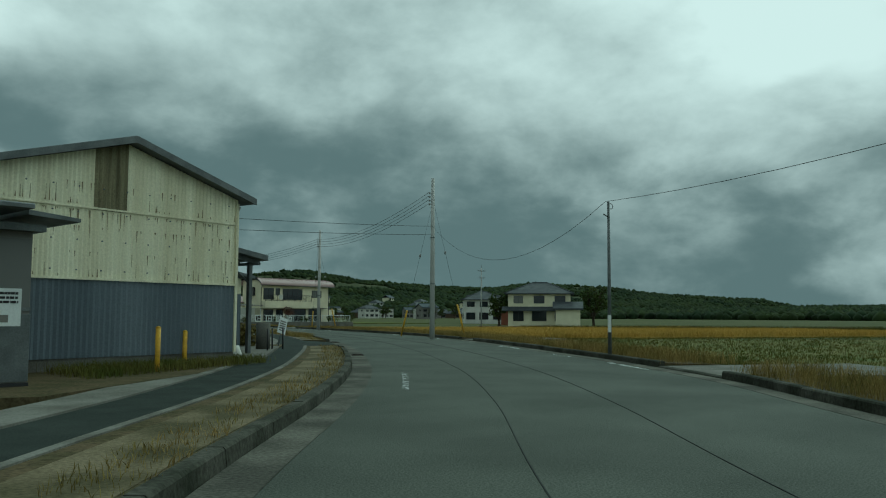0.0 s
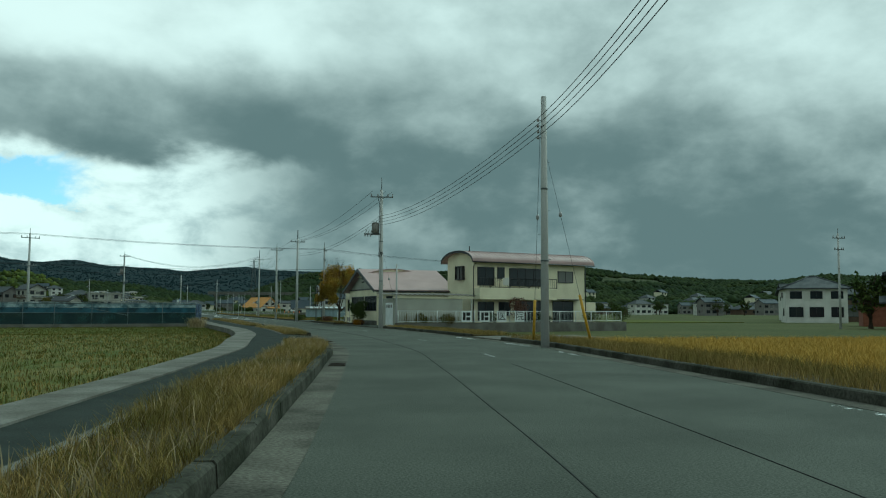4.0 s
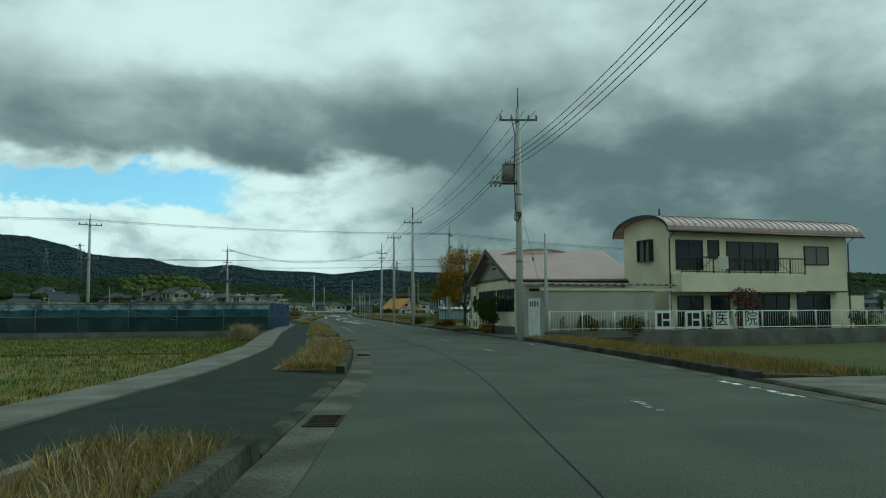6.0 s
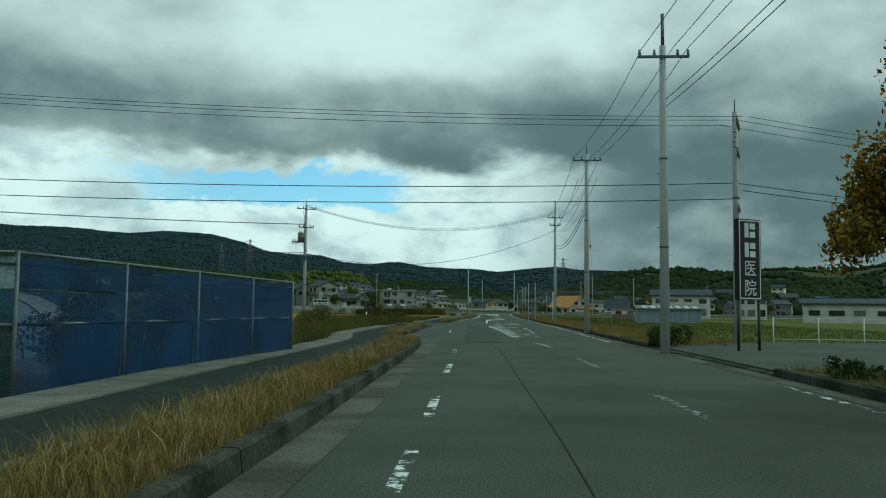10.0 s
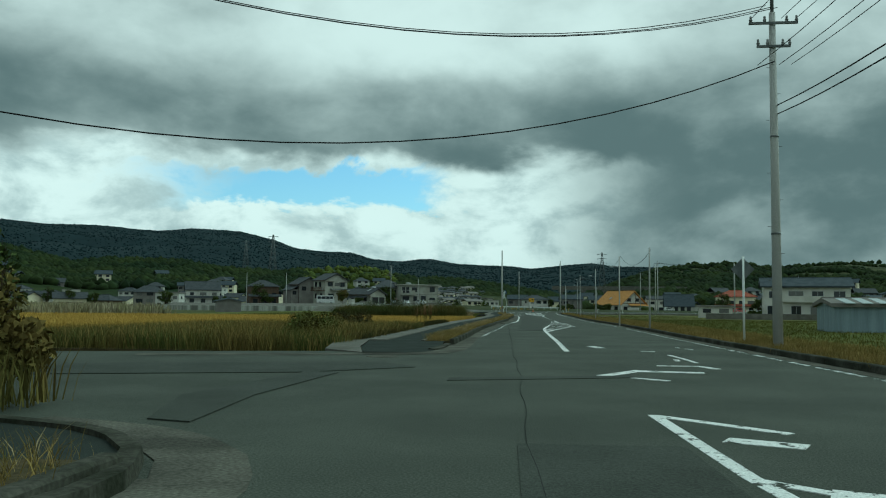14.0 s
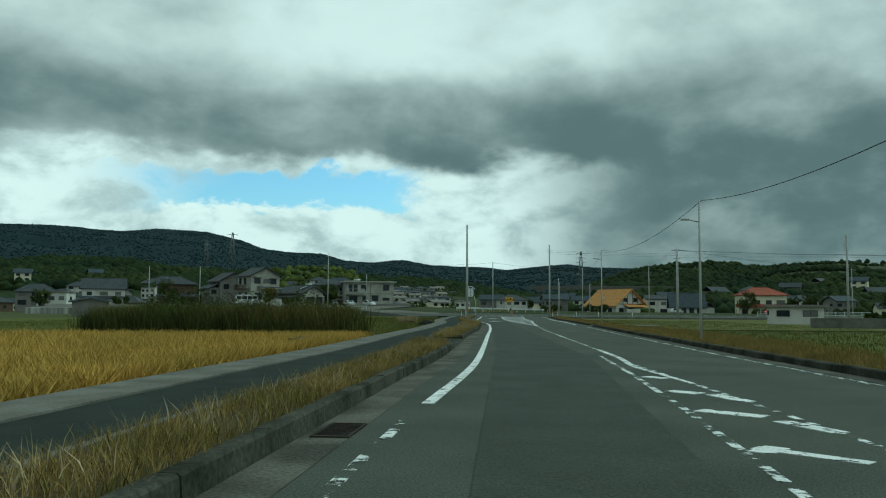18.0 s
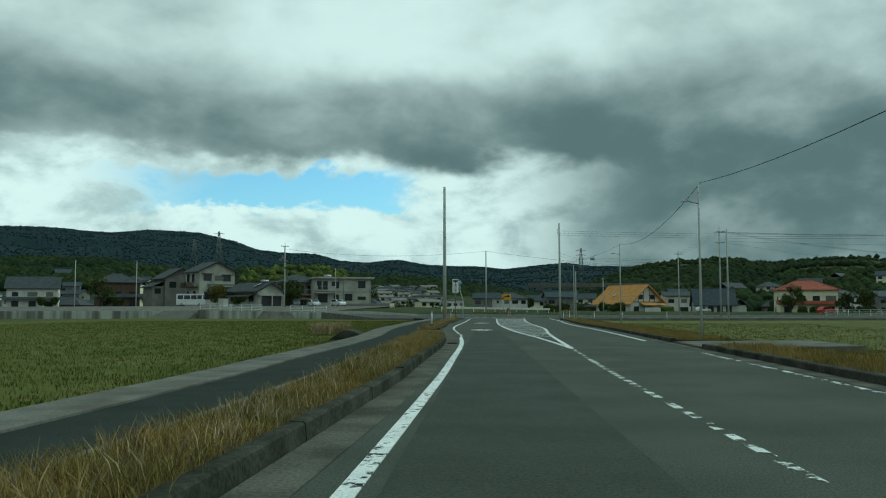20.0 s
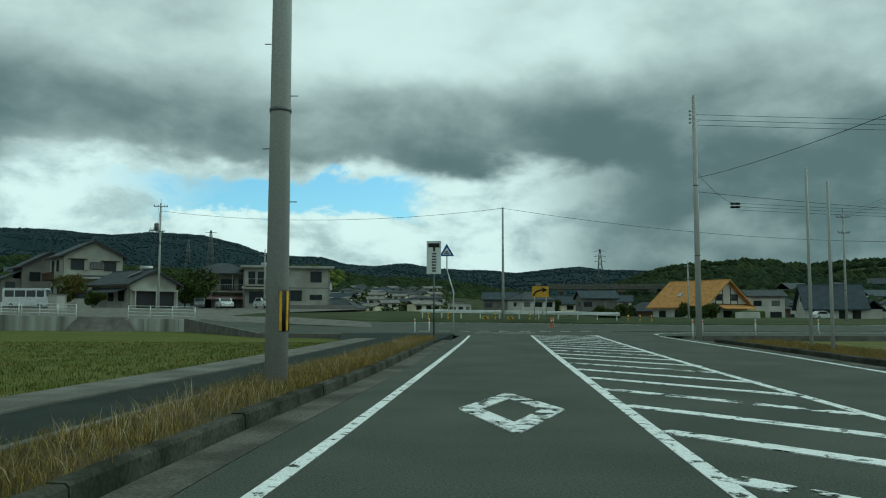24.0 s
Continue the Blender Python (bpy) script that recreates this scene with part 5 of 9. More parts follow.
for k in range(190):
    xs_, row = r_.uniform(-6.3, -0.1), r_.choice((2.16, 2.7, 3.25, 3.6, 3.6, 3.72, 4.2))
    if row > roof_z(xs_) - 0.6:
        continue
    hh_, wd = r_.choice((0.04, 0.07, 0.12, 0.2, 0.32)) * r_.uniform(0.7, 1.3), r_.uniform(0.006, 0.017)
    y_ = -0.038 if row < 3.63 else -0.05
    base_, tip_ = (row, row + hh_) if row in (2.16, 3.72) else (row, row - hh_)
    part("rust_streak", Shape().add([(xs_ - wd, y_, base_), (xs_ + wd, y_, base_), (xs_ + wd * 0.2, y_, tip_), (xs_ - wd * 0.3, y_, tip_),
                                     (xs_ - wd, y_ + 0.004, base_), (xs_ + wd, y_ + 0.004, base_), (xs_ + wd * 0.2, y_ + 0.004, tip_), (xs_ - wd * 0.3, y_ + 0.004, tip_)],
                                    [(0, 1, 2, 3), (7, 6, 5, 4), (0, 4, 5, 1), (1, 5, 6, 2), (2, 6, 7, 3), (3, 7, 4, 0)]), RUSTSTREAK, wh)
bolt = Shape().tube([(0, -0.02, 0), (0, 0.0, 0)], 0.018, 6).mesh("bolt", STEEL)
for row in (2.3, 2.95, 3.55, 4.1):
    for k in range(11):
        if roof_z(-6.1 + 0.58 * k) > row + 0.2:
            part("bolt", bolt, STEEL, wh, m=pose(-6.1 + 0.58 * k, -0.035, row))
part("seam_flashing", Shape().box(-6.4, -0.055, 3.64, 0.0, -0.02, 3.68), CREAM, wh)
part("drip_flashing", Shape().box(-6.42, -0.06, 2.09, 0.02, -0.02, 2.14), CREAM, wh)
for sgn in (-1, 1):
    x0, x1 = -3.2, -3.2 + sgn * 3.55
    o = [(x0, 5.22), (x1, roof_z(x1)), (x1, roof_z(x1) + 0.12), (x0, 5.34)]
    part("roof", Shape().prism(o if sgn > 0 else o[::-1], -0.32, 9.3), STEEL, wh)
    o = [(x0, 5.21), (x1, roof_z(x1) - 0.02), (x1, roof_z(x1) + 0.135), (x0, 5.37)]
    part("verge_trim", Shape().prism(o if sgn > 0 else o[::-1], -0.36, -0.322), STEEL, wh)
part("corner_trim", Shape().box(-0.05, -0.06, 0.42, 0.03, 0.04, 4.2), CREAM, wh)
part("downpipe", Shape().tube([(0.25, 0.2, 4.15), (0.1, 0.15, 3.9), (0.1, 0.15, 0.45)], 0.04, 8), STEEL, wh)
canopy_ = part("canopy_roof", Shape().prism([(0.03, 3.5), (3.26, 3.0), (3.26, 3.16), (0.03, 3.62)], 2.35, 8.2), STEEL, wh, "dark sheet-metal canopy roof")
for k in range(5):
    part("rafter", Shape().prism([(0.03, 3.36), (3.15, 2.88), (3.15, 2.985), (0.03, 3.49)], 2.6 + 0.9 * k, 2.68 + 0.9 * k), STEEL, canopy_)
part("purlin", Shape().tube([(3.0, 2.45, 2.9), (3.0, 8.1, 2.9)], 0.05, 6), STEEL, canopy_)
part("knee_brace", Shape().tube([(3.0, 2.9, 2.3), (2.1, 2.9, 2.98)], 0.03, 6), STEEL, wh)
for yy_ in (2.9,):
    part("canopy_post", Shape().box(2.95, yy_ - 0.06, -0.2, 3.07, yy_ + 0.06, 2.96), STEEL, wh)
lean = part("lean_to", Shape().prism([(0.02, 0.2), (4.7, 0.2), (4.7, 2.62), (0.02, 3.3)], 5.3, 11), SLATE, wh)
part("lean_roof", Shape().prism([(0.02, 3.32), (5.1, 2.58), (5.1, 2.68), (0.02, 3.42)], 5.0, 11.2), STEEL, wh)
for k in range(2):
    part("lean_sheet", corrugated(3.58 + 0.57 * k, 4.15 + 0.57 * k, 0.2, 2.08, 0.1, 0.03, 5.29), SLATE, wh)
for k in range(6):
    part("lean_sheet", corrugated(0.06 + 0.775 * k, 0.835 + 0.775 * k, 2.05, lambda x: 3.25 - 0.145 * x, 0.1, 0.03, 5.28), CREAM, wh)
part("door_jamb", Shape().box(3.48, 5.16, 0.2, 3.58, 5.3, 2.08), SLATE, wh)
SHUTTER = material("tan_shutter", (0.27, 0.23, 0.13), 0.6, (0.2, 0.17, 0.1), 0.8, 30, 0.5, 0.08, 0.05)
for k in range(15):
    part("shutter_slat", Shape().box(0.25, 5.2 - 0.006 * (k % 2), 0.2 + 0.123 * k, 3.47, 5.28, 0.2 + 0.123 * k + 0.115, 0.012), SHUTTER, wh, "tan roll-shutter slat")
part("lean_gutter", Shape().tube([(5.15, 5.0, 2.6), (5.15, 11.2, 2.6)], 0.06, 6), DARKFRAME, wh)
# yard of the warehouse
yard = [(-34.5, 13.0), (-31.0, 12.0), (-27.3, 15.5), (-22.7, 22.2), (-18.2, 29.8), (-24, 33), (-31, 28)]
field("yard", yard, 0.16, SOIL, "earth yard with patchy grass by the warehouse")
slab = [(-24.4, 20.0), (-23.1, 21.2), (-19.6, 27.4), (-22, 31), (-26, 26)]
solid("yard_slab", Shape().plate(slab, 0.0, 0.19), CONCRETE, "worn concrete slab under the canopy", "slab", kind="structure")
gy = np.array([(-29.5 + 5.2 * a - 0.4 * b, 14.9 + 3.6 * a + 2.2 * b, 0.15) for a, b in np.random.default_rng(4).uniform(0, 1, (1500, 2))])
blades("yard_grass", gy, 0.24, 0.011, GREENGRASS, "rough grass at the foot of the warehouse", "grass", 4, 0.5, 0.1, 21)
for x, y, hh in ((-27.84, 16.38, 0.98), (-26.49, 18.47, 0.85)):
    b_ = thing("bollard", pose(x, y, 0.1), "yellow painted steel bollard on the grass", "bollard", "yellow bollards")
    part("post", Shape().tube([(0, 0, -0.1), (0, 0, hh)], 0.055, 10), YELLOW, b_)
    part("cap", Shape().tube([(0, 0, hh), (0, 0, hh + 0.03)], 0.06, 10, 0.03), YELLOW, b_)
for x, y in ((-25.6, 20.2), (-24.7, 20.0), (-21.6, 24.2), (-20.9, 25.3), (-19.9, 26.5)):
    solid("marker_stake", Shape().tube([(0, 0, -0.1), (0, 0, 0.75)], 0.03, 7), DARKFRAME, "thin dark stake at the edge of the yard", "stake", "stakes", m=pose(x, y, 0.15))
rack = thing("sack_rack", pose(-24.78, 19.95, 0.18, 0, 0, 20), "black wire rack holding white sacks", "rack")
part("frame", Shape().tube([(-0.3, 0, 0), (-0.3, 0, 0.55), (0.3, 0, 0.55), (0.3, 0, 0)], 0.02, 6).tube([(-0.3, 0.35, 0), (-0.3, 0.35, 0.55), (0.3, 0.35, 0.55), (0.3, 0.35, 0)], 0.02, 6).box(-0.3, 0, 0.3, 0.3, 0.35, 0.33), DARKFRAME, rack)
for k, (x, y, z) in enumerate(((-0.14, 0.16, 0.55), (0.15, 0.2, 0.5), (0.05, -0.2, 0.13))):
    part("sack", Shape().ball((x, y, z), 0.22, 9, 6, (1, 0.8, 1.1), 0.15, k), WALLWHITE, rack)
solid("concrete_pipe", Shape().tube([(0, 0, 0), (0, 0, 0.9)], 0.24, 14), CONCRETE, "short upright concrete pipe by the canopy", "pipe", m=pose(-21.2, 25.4, 0.18))
nb = thing("notice_board", pose(-19.5, 27.7, 0.12, 0, 14, 20), "tilted white notice board on a post", "notice board")
part("post", Shape().tube([(0, 0, -0.2), (0, 0, 1.15)], 0.025, 6), STEEL, nb)
part("board", Shape().box(-0.22, -0.03, 0.55, 0.22, -0.01, 1.15, 0.01), WHITE, nb)
for k in range(5):
    part("notice_line", bars(0.32, 0.084, 1, 3 + k).moved(pose(0, -0.031, 0.63 + 0.084 * k)), WALLGREY, nb)

# ---------------------------------------------------------------- grey cabin
cabin = thing("cabin", pose(-30.75, 14.05, 0.1, 0, 0, 10), "grey steel prefabricated cabin with posters", "cabin")
part("body", Shape().box(-2.6, 0.03, 0.12, -0.02, 2.2, 2.62), WALLGREY, cabin)
part("base_rail", Shape().box(-2.6, 0.0, 0.0, 0.0, 2.2, 0.12), DARKFRAME, cabin)
for k in range(3):
    x = -2.6 + 0.87 * k
    part("wall_panel", Shape().box(x + 0.02, 0.0, 0.14, x + 0.85, 0.03, 1.25, 0.008).box(x + 0.02, 0.0, 1.3, x + 0.85, 0.03, 1.36), STEEL, cabin)
    part("panel_glass", Shape().box(x + 0.05, 0.005, 1.36, x + 0.82, 0.025, 2.5), CURTAIN, cabin)
    part("mullion", Shape().box(x - 0.02, -0.02, 0.12, x + 0.04, 0.03, 2.62), STEEL, cabin)
part("eave", Shape().box(-2.75, -0.25, 2.62, 0.1, 2.3, 2.74, 0.02), STEEL, cabin)
part("eave", Shape().box(-2.75, -0.9, 2.92, -0.35, 2.3, 3.0, 0.02), STEEL, cabin)
part("awning", Shape().prism([(-0.3, 2.86), (0.55, 2.8), (0.55, 2.86), (-0.3, 2.94)], -0.5, 1.2), STEEL, cabin)
for x, z, w_, h_ in ((-0.42, 1.05, 0.5, 0.62), (-1.0, 1.35, 0.42, 0.32)):
    po = part("poster", Shape().box(-w_ / 2, -0.008, 0, w_ / 2, 0, h_), WHITE, cabin, "white paper poster", m=pose(x, -0.004, z))
    part("poster_lines", bars(w_ * 0.8, h_ * 0.35, 3, int(x * 10)).moved(pose(0, -0.009, h_ * 0.58)), DARKFRAME, po)
    part("poster_drawing", Shape().box(-w_ * 0.25, -0.014, h_ * 0.1, w_ * 0.1, -0.009, h_ * 0.3), WALLGREY, po)

# ---------------------------------------------------------------- clinic
CL = pose(16.3, 105.7, 0.0, 0, 0, 10.0)
cl = thing("clinic", CL, "cream two-storey clinic with a vaulted pink metal roof", "clinic")
arc = [(4.5 * 0.5 - 2.72 * math.cos(a), 5.50 + 0.92 * math.sin(a)) for a in np.linspace(0, math.pi, 17)]
arc_in = [(max(0, min(4.5, x)), z - 0.05) for x, z in arc]
body = Shape().box(0, 0, 0.2, 11.9, 4.5, 5.5)
part("wall", body, WALLCREAM, cl)
part("end_gable", Shape().prism([(max(0.0, min(4.5, x)), z - 0.02) for x, z in arc], -11.88, -0.02).moved(pose(0, 0, 0, 0, 0, 90)), WALLCREAM, cl)
outer = arc + [(x, z + 0.11) for x, z in arc[::-1]]
part("roof", Shape().prism(outer, -12.7, 0.4).moved(pose(0, 0, 0, 0, 0, 90)), ROOFPINK, cl)
rim = [(x, z - 0.05) for x, z in arc] + [(x, z + 0.14) for x, z in arc[::-1]]
part("verge_trim", Shape().prism(rim, 0.402, 0.45).moved(pose(0, 0, 0, 0, 0, 90)), DARKFRAME, cl)
seam = [(x, z + 0.11) for x, z in arc] + [(x, z + 0.15) for x, z in arc[::-1]]
for k in range(30):
    part("roof_seam", Shape().prism(seam, -12.6 + 0.43 * k, -12.575 + 0.43 * k).moved(pose(0, 0, 0, 0, 0, 90)), ROOFPINK, cl)
part("gutter", Shape().tube([(-0.4, -0.55, 5.47), (12.7, -0.55, 5.45)], 0.06, 6), DARKFRAME, cl)
for x in (-0.06, 11.96):
    part("downpipe", Shape().tube([(x, -0.5, 5.42), (x, -0.07, 5.1), (x, -0.07, 0.3)], 0.04, 7), DARKFRAME, cl)
window(cl, pose(1.2, 0, 3.48), 1.7, 1.6, 2)
window(cl, pose(2.74, 0, 4.1), 0.72, 1.0, 1)
window(cl, pose(5.32, 0, 3.48), 3.45, 1.58, 4)
window(cl, pose(9.7, 0, 3.86), 1.72, 1.05, 2, None, CURTAIN)
window(cl, pose(0, 2.1, 4.0, 0, 0, -90), 1.2, 1.2, 2, None, CURTAIN, depth=0.3)
window(cl, pose(5.95, 0, 0.35), 3.5, 1.85, 4)
window(cl, pose(9.4, 0, 0.3), 2.3, 1.9, 2)
window(cl, pose(1.2, 0, 0.5), 1.6, 1.6, 2)
window(cl, pose(3.1, 0, 0.9), 1.2, 1.2, 2)
bal = part("balcony", Shape().box(0.02, -0.95, 2.3, 8.1, -0.004, 3.25, 0.02), WALLCREAM, cl, "deep cream balcony front")
part("rail", Shape().box(0.05, -0.93, 4.08, 8.08, -0.87, 4.14).box(0.05, -0.92, 3.32, 8.08, -0.88, 3.36), DARKFRAME, bal)
for k in range(9):
    part("baluster", Shape().box(0.05 + k, -0.92, 3.25, 0.09 + k, -0.88, 4.1), DARKFRAME, bal)
for k in range(40):
    part("thin_baluster", Shape().box(0.2 + 0.2 * k, -0.905, 3.34, 0.215 + 0.2 * k, -0.895, 4.09), DARKFRAME, bal)
for k in (1, 3, 5):
    part("brace", Shape().tube([(k + 0.07, -0.93, 3.36), (k + 1.05, -0.93, 4.05)], 0.018, 5).tube([(k + 2.0, -0.93, 3.36), (k + 1.05, -0.93, 4.05)], 0.018, 5), DARKFRAME, bal)
part("quilt", Shape().box(2.3, -0.99, 3.5, 2.95, -0.945, 4.16, 0.02), WALLWHITE, bal, "pale quilt hung over the rail")
part("porch_roof", Shape().box(8.0, -0.9, 2.3, 11.1, 0, 2.38, 0.02), DARKFRAME, cl)
part("annex", Shape().box(11.9, 0.4, 0.2, 13.5, 4.2, 2.15), WALLCREAM, cl)
part("roof_finial", Shape().tube([(0.9, 2.2, 6.5), (0.9, 2.2, 7.0)], 0.05, 6), DARKFRAME, cl)
part("curved_back_roof", Shape().prism([(-5.6 + 5.4 * k / 12, 4.75 + 0.42 * math.sin(math.pi * k / 12)) for k in range(13)] + [(-0.2, 4.4), (-5.6, 4.4)], 9.4, 12.6), WALLCREAM, cl)
part("curved_back_rim", Shape().prism([(-5.7 + 5.6 * k / 12, 4.78 + 0.43 * math.sin(math.pi * k / 12)) for k in range(13)] + [(-5.7 + 5.6 * k / 12, 4.72 + 0.43 * math.sin(math.pi * k / 12)) for k in range(12, -1, -1)], 9.3, 12.6), ROOFPINK, cl)

wing = thing("clinic_wing", pose(9.1, 110.2, 0.0, 0, 0, 2.0), "single-storey clinic wing with a broad gable and pink roof", "clinic")
part("wall", Shape().box(0, 0, 0.1, 10.5, 9.4, 3.25), WALLCREAM, wing)
part("plinth", Shape().box(-0.02, -0.02, 0.0, 10.5, 9.42, 0.45), CONCRETE, wing)
part("gable", Shape().prism([(0.0, 3.25), (9.4, 3.25), (4.7, 4.98)], -7.0, -0.06).moved(pose(0, 0, 0, 0, 0, 90)), PALERENDER, wing, "pale lapped gable boards")
for k in range(9):
    z = 3.4 + 0.18 * k
    half = 4.7 * (1 - (z - 3.25) / 1.73) - 0.12
    if half > 0.2:
        part("gable_board", Shape().box(0.03, 4.7 - half, z, 0.062, 4.7 + half, z + 0.165), PALERENDER, wing)
o = [(-0.62, 3.0), (4.7, 5.0), (10.02, 3.0), (10.02, 3.14), (4.7, 5.16), (-0.62, 3.14)]
part("roof", Shape().prism(o, -7.2, 0.55).moved(pose(0, 0, 0, 0, 0, 90)), ROOFPINK, wing)
o2 = [(-0.66, 2.9), (4.7, 4.92), (10.06, 2.9), (10.06, 3.17), (4.7, 5.2), (-0.66, 3.17)]
part("barge_board", Shape().prism(o2, 0.552, 0.61).moved(pose(0, 0, 0, 0, 0, 90)), DARKFRAME, wing)
part("gable_trim", Shape().box(-0.08, -0.3, 3.2, 0.0, 9.7, 3.3), DARKFRAME, wing)
part("eave_gutter", Shape().tube([(-0.55, -0.72, 3.02), (7.1, -0.72, 3.0)], 0.06, 6), DARKFRAME, wing)
for y_, z_ in ((4.45, 4.25), (4.95, 4.25), (4.45, 3.95), (4.95, 3.95)):
    part("vent", Shape().tube([(0.03, y_, z_), (-0.1, y_, z_)], 0.06, 8), DARKFRAME, wing)
window(wing, pose(0, 2.2, 1.3, 0, 0, -90), 3.6, 1.32, 4)
window(wing, pose(0, 6.5, 1.3, 0, 0, -90), 4.1, 1.32, 4)
window(wing, pose(1.2, 0, 0.9), 0.9, 1.7, 1)
part("north_annex", Shape().box(0.15, 9.4, 0.0, 4.0, 11.45, 3.2), WALLCREAM, wing)
part("annex_coping", Shape().box(0.1, 9.5, 3.2, 4.05, 11.5, 3.28), PALERENDER, wing)
window(wing, pose(0.15, 10.35, 1.25, 0, 0, -90), 0.5, 1.15, 1)
for k, y_ in enumerate((9.65, 11.3)):
    part("downpipe", Shape().tube([(0.06, y_, 3.1), (0.06, y_, 0.1)], 0.045, 8), PALERENDER, wing)
part("corner_post", Shape().box(-0.06, -0.06, 0.0, 0.1, 0.1, 3.25), WALLCREAM, wing)
for k, y_ in enumerate((10.7, 9.0, 8.1)):
    ac = thing("air_conditioner", pose(8.72 - 0.03 * k, 110.2 + y_, 0.1, 0, 0, -88), "beige outdoor air-conditioning unit beside the wall", "air conditioner", "outdoor units")
    part("case", Shape().box(-0.4, -0.16, 0.08, 0.4, 0.16, 0.72, 0.02), WALLCREAM, ac)
    part("fan_grille", Shape().tube([(-0.1, -0.162, 0.4), (-0.1, -0.175, 0.4)], 0.24, 16), WALLGREY, ac)
    for s_ in (-0.3, 0.3):
        part("foot", Shape().box(s_ - 0.04, -0.18, 0, s_ + 0.04, 0.18, 0.08), DARKFRAME, ac)

shed = thing("clinic_shed", pose(8.6, 102.85, 0.0, 0, 0, 10.0), "pale rendered shed with a wavy sheet roof", "shed")
part("wall", Shape().box(0, 0, -0.4, 6.1, 2.9, 2.3), PALERENDER, shed)
part("fascia", Shape().box(-0.25, -0.08, 2.3, 7.2, -0.004, 2.45), WALLCREAM, shed)
part("roof_sheet", corrugated(-0.35, 7.3, 0, 3.2, 0.42, 0.08).moved(Matrix.Translation((0, -0.25, 2.56)) @ pose(0, 0, 0, -87)), WALLGREY, shed)
part("porch_post", Shape().box(6.95, 0.0, -0.3, 7.05, 0.1, 2.3), WALLWHITE, shed)
part("door", Shape().box(-0.035, 0.45, 0.1, 0.0, 1.75, 1.95, 0.01), WHITE, shed, "white panelled door")
for k in range(4):
    part("door_slot", Shape().box(-0.045, 0.6 + 0.27 * k, 1.55, -0.034, 0.75 + 0.27 * k, 1.8), WALLGREY, shed)
r_ = random.Random(9)
for k in range(26):
    x = r_.uniform(0.2, 5.9)
    part("damp_stain", Shape().box(x, -0.006, 0.2, x + r_.uniform(0.08, 0.22), -0.002, r_.uniform(0.5, 1.15)), STAIN, shed)

FEN = pose(16.3, 105.7, 0.0, 0, 0, 10.0) @ pose(0, -2.6, 0)
solid("retaining_wall", Shape().box(-8.6, -0.1, -0.8, 14.5, 0.12, 0.38, 0.02), CONCRETE, "low stained concrete retaining wall", "wall", kind="structure", m=FEN)
fence = thing("fence", FEN @ pose(0, 0, 0.38), "white tubular fence on the low wall", "fence")
for k in range(14):
    part("post", Shape().tube([(0, 0, 0), (0, 0, 0.95)], 0.03, 8), WHITE, fence, m=pose(-8.4 + 1.72 * k, 0, 0))
for z in (0.1, 0.92):
    part("rail", Shape().tube([(-8.4, 0, z), (13.96, 0, z)], 0.024, 7), WHITE, fence)
me = Shape().tube([(0, 0, 0.1), (0, 0, 0.92)], 0.008, 4).mesh("picket", WHITE)
for k in range(150):
    part("picket", me, WHITE, fence, m=pose(-8.35 + 0.149 * k, 0, 0))
for k, (x, ch) in enumerate(((-2.3, ""), (-0.57, ""), (1.08, "医"), (2.87, "院"))):
    pl = thing("fence_sign", FEN @ pose(x, -0.05, 0.42), "square white sign panel with a black character", "sign", "clinic sign panels")
    part("panel", Shape().box(-0.47, -0.02, 0, 0.47, 0, 0.9, 0.01), WHITE, pl)
    if ch:
        part("character", words(ch, 0.82), BLACK, pl, m=pose(0, -0.03, 0.45)).data.materials.append(BLACK)
    else:
        part("writing_bar", Shape().box(-0.34, -0.03, 0.14, -0.1, -0.021, 0.78).box(-0.02, -0.03, 0.14, 0.34, -0.021, 0.4).box(-0.02, -0.03, 0.5, 0.34, -0.021, 0.78), BLACK, pl)
# tall sign
ts = thing("clinic_sign", pose(10.27, 143.5, 0.05, 0, 0, 30), "tall dark clinic sign with white characters", "sign")
part("board", Shape().box(-0.53, -0.09, 1.7, 0.53, 0.09, 4.4, 0.01), SIGNBROWN, ts)
part("border", Shape().box(-0.49, -0.097, 4.32, 0.49, -0.092, 4.36).box(-0.49, -0.097, 1.74, 0.49, -0.092, 1.78).box(-0.49, -0.097, 1.78, -0.455, -0.092, 4.32).box(0.455, -0.097, 1.78, 0.49, -0.092, 4.32), WHITE, ts)
for x in (-0.48, 0.48):
    part("post", Shape().tube([(x, 0, -0.3), (x, 0, 1.72)], 0.05, 8), DARKFRAME, ts)
for k, ch in enumerate(("", "", "医", "院")):
    z = 4.02 - 0.65 * k
    if ch:
        part("character", words(ch, 0.58), WHITE, ts, m=pose(0, -0.1, z)).data.materials.append(WHITE)
    else:
        part("writing_bar", Shape().box(-0.24, -0.104, z - 0.24, -0.06, -0.092, z + 0.24).box(0.0, -0.104, z - 0.24, 0.25, -0.092, z - 0.04).box(0.0, -0.104, z + 0.04, 0.25, -0.092, z + 0.24), WHITE, ts)
solid("car_park", Shape().plate([(7.3, 119.5), (9.0, 119.0), (9.1, 122), (13.2, 122), (13.2, 108), (30, 112), (36, 152), (14.5, 152), (8.0, 148), (7.7, 133)], -0.3, 0.085), ASPHALT, "asphalt yard beside the clinic", "car park", kind="structure")
bed = Shape().plate([(7.4, 120.0), (8.55, 120.0), (8.6, 132.4), (7.72, 132.4)], 0.0, 0.16)
solid("planting_bed", bed, SOIL, "kerbed planting bed with low shrubs", "bed", kind="structure")
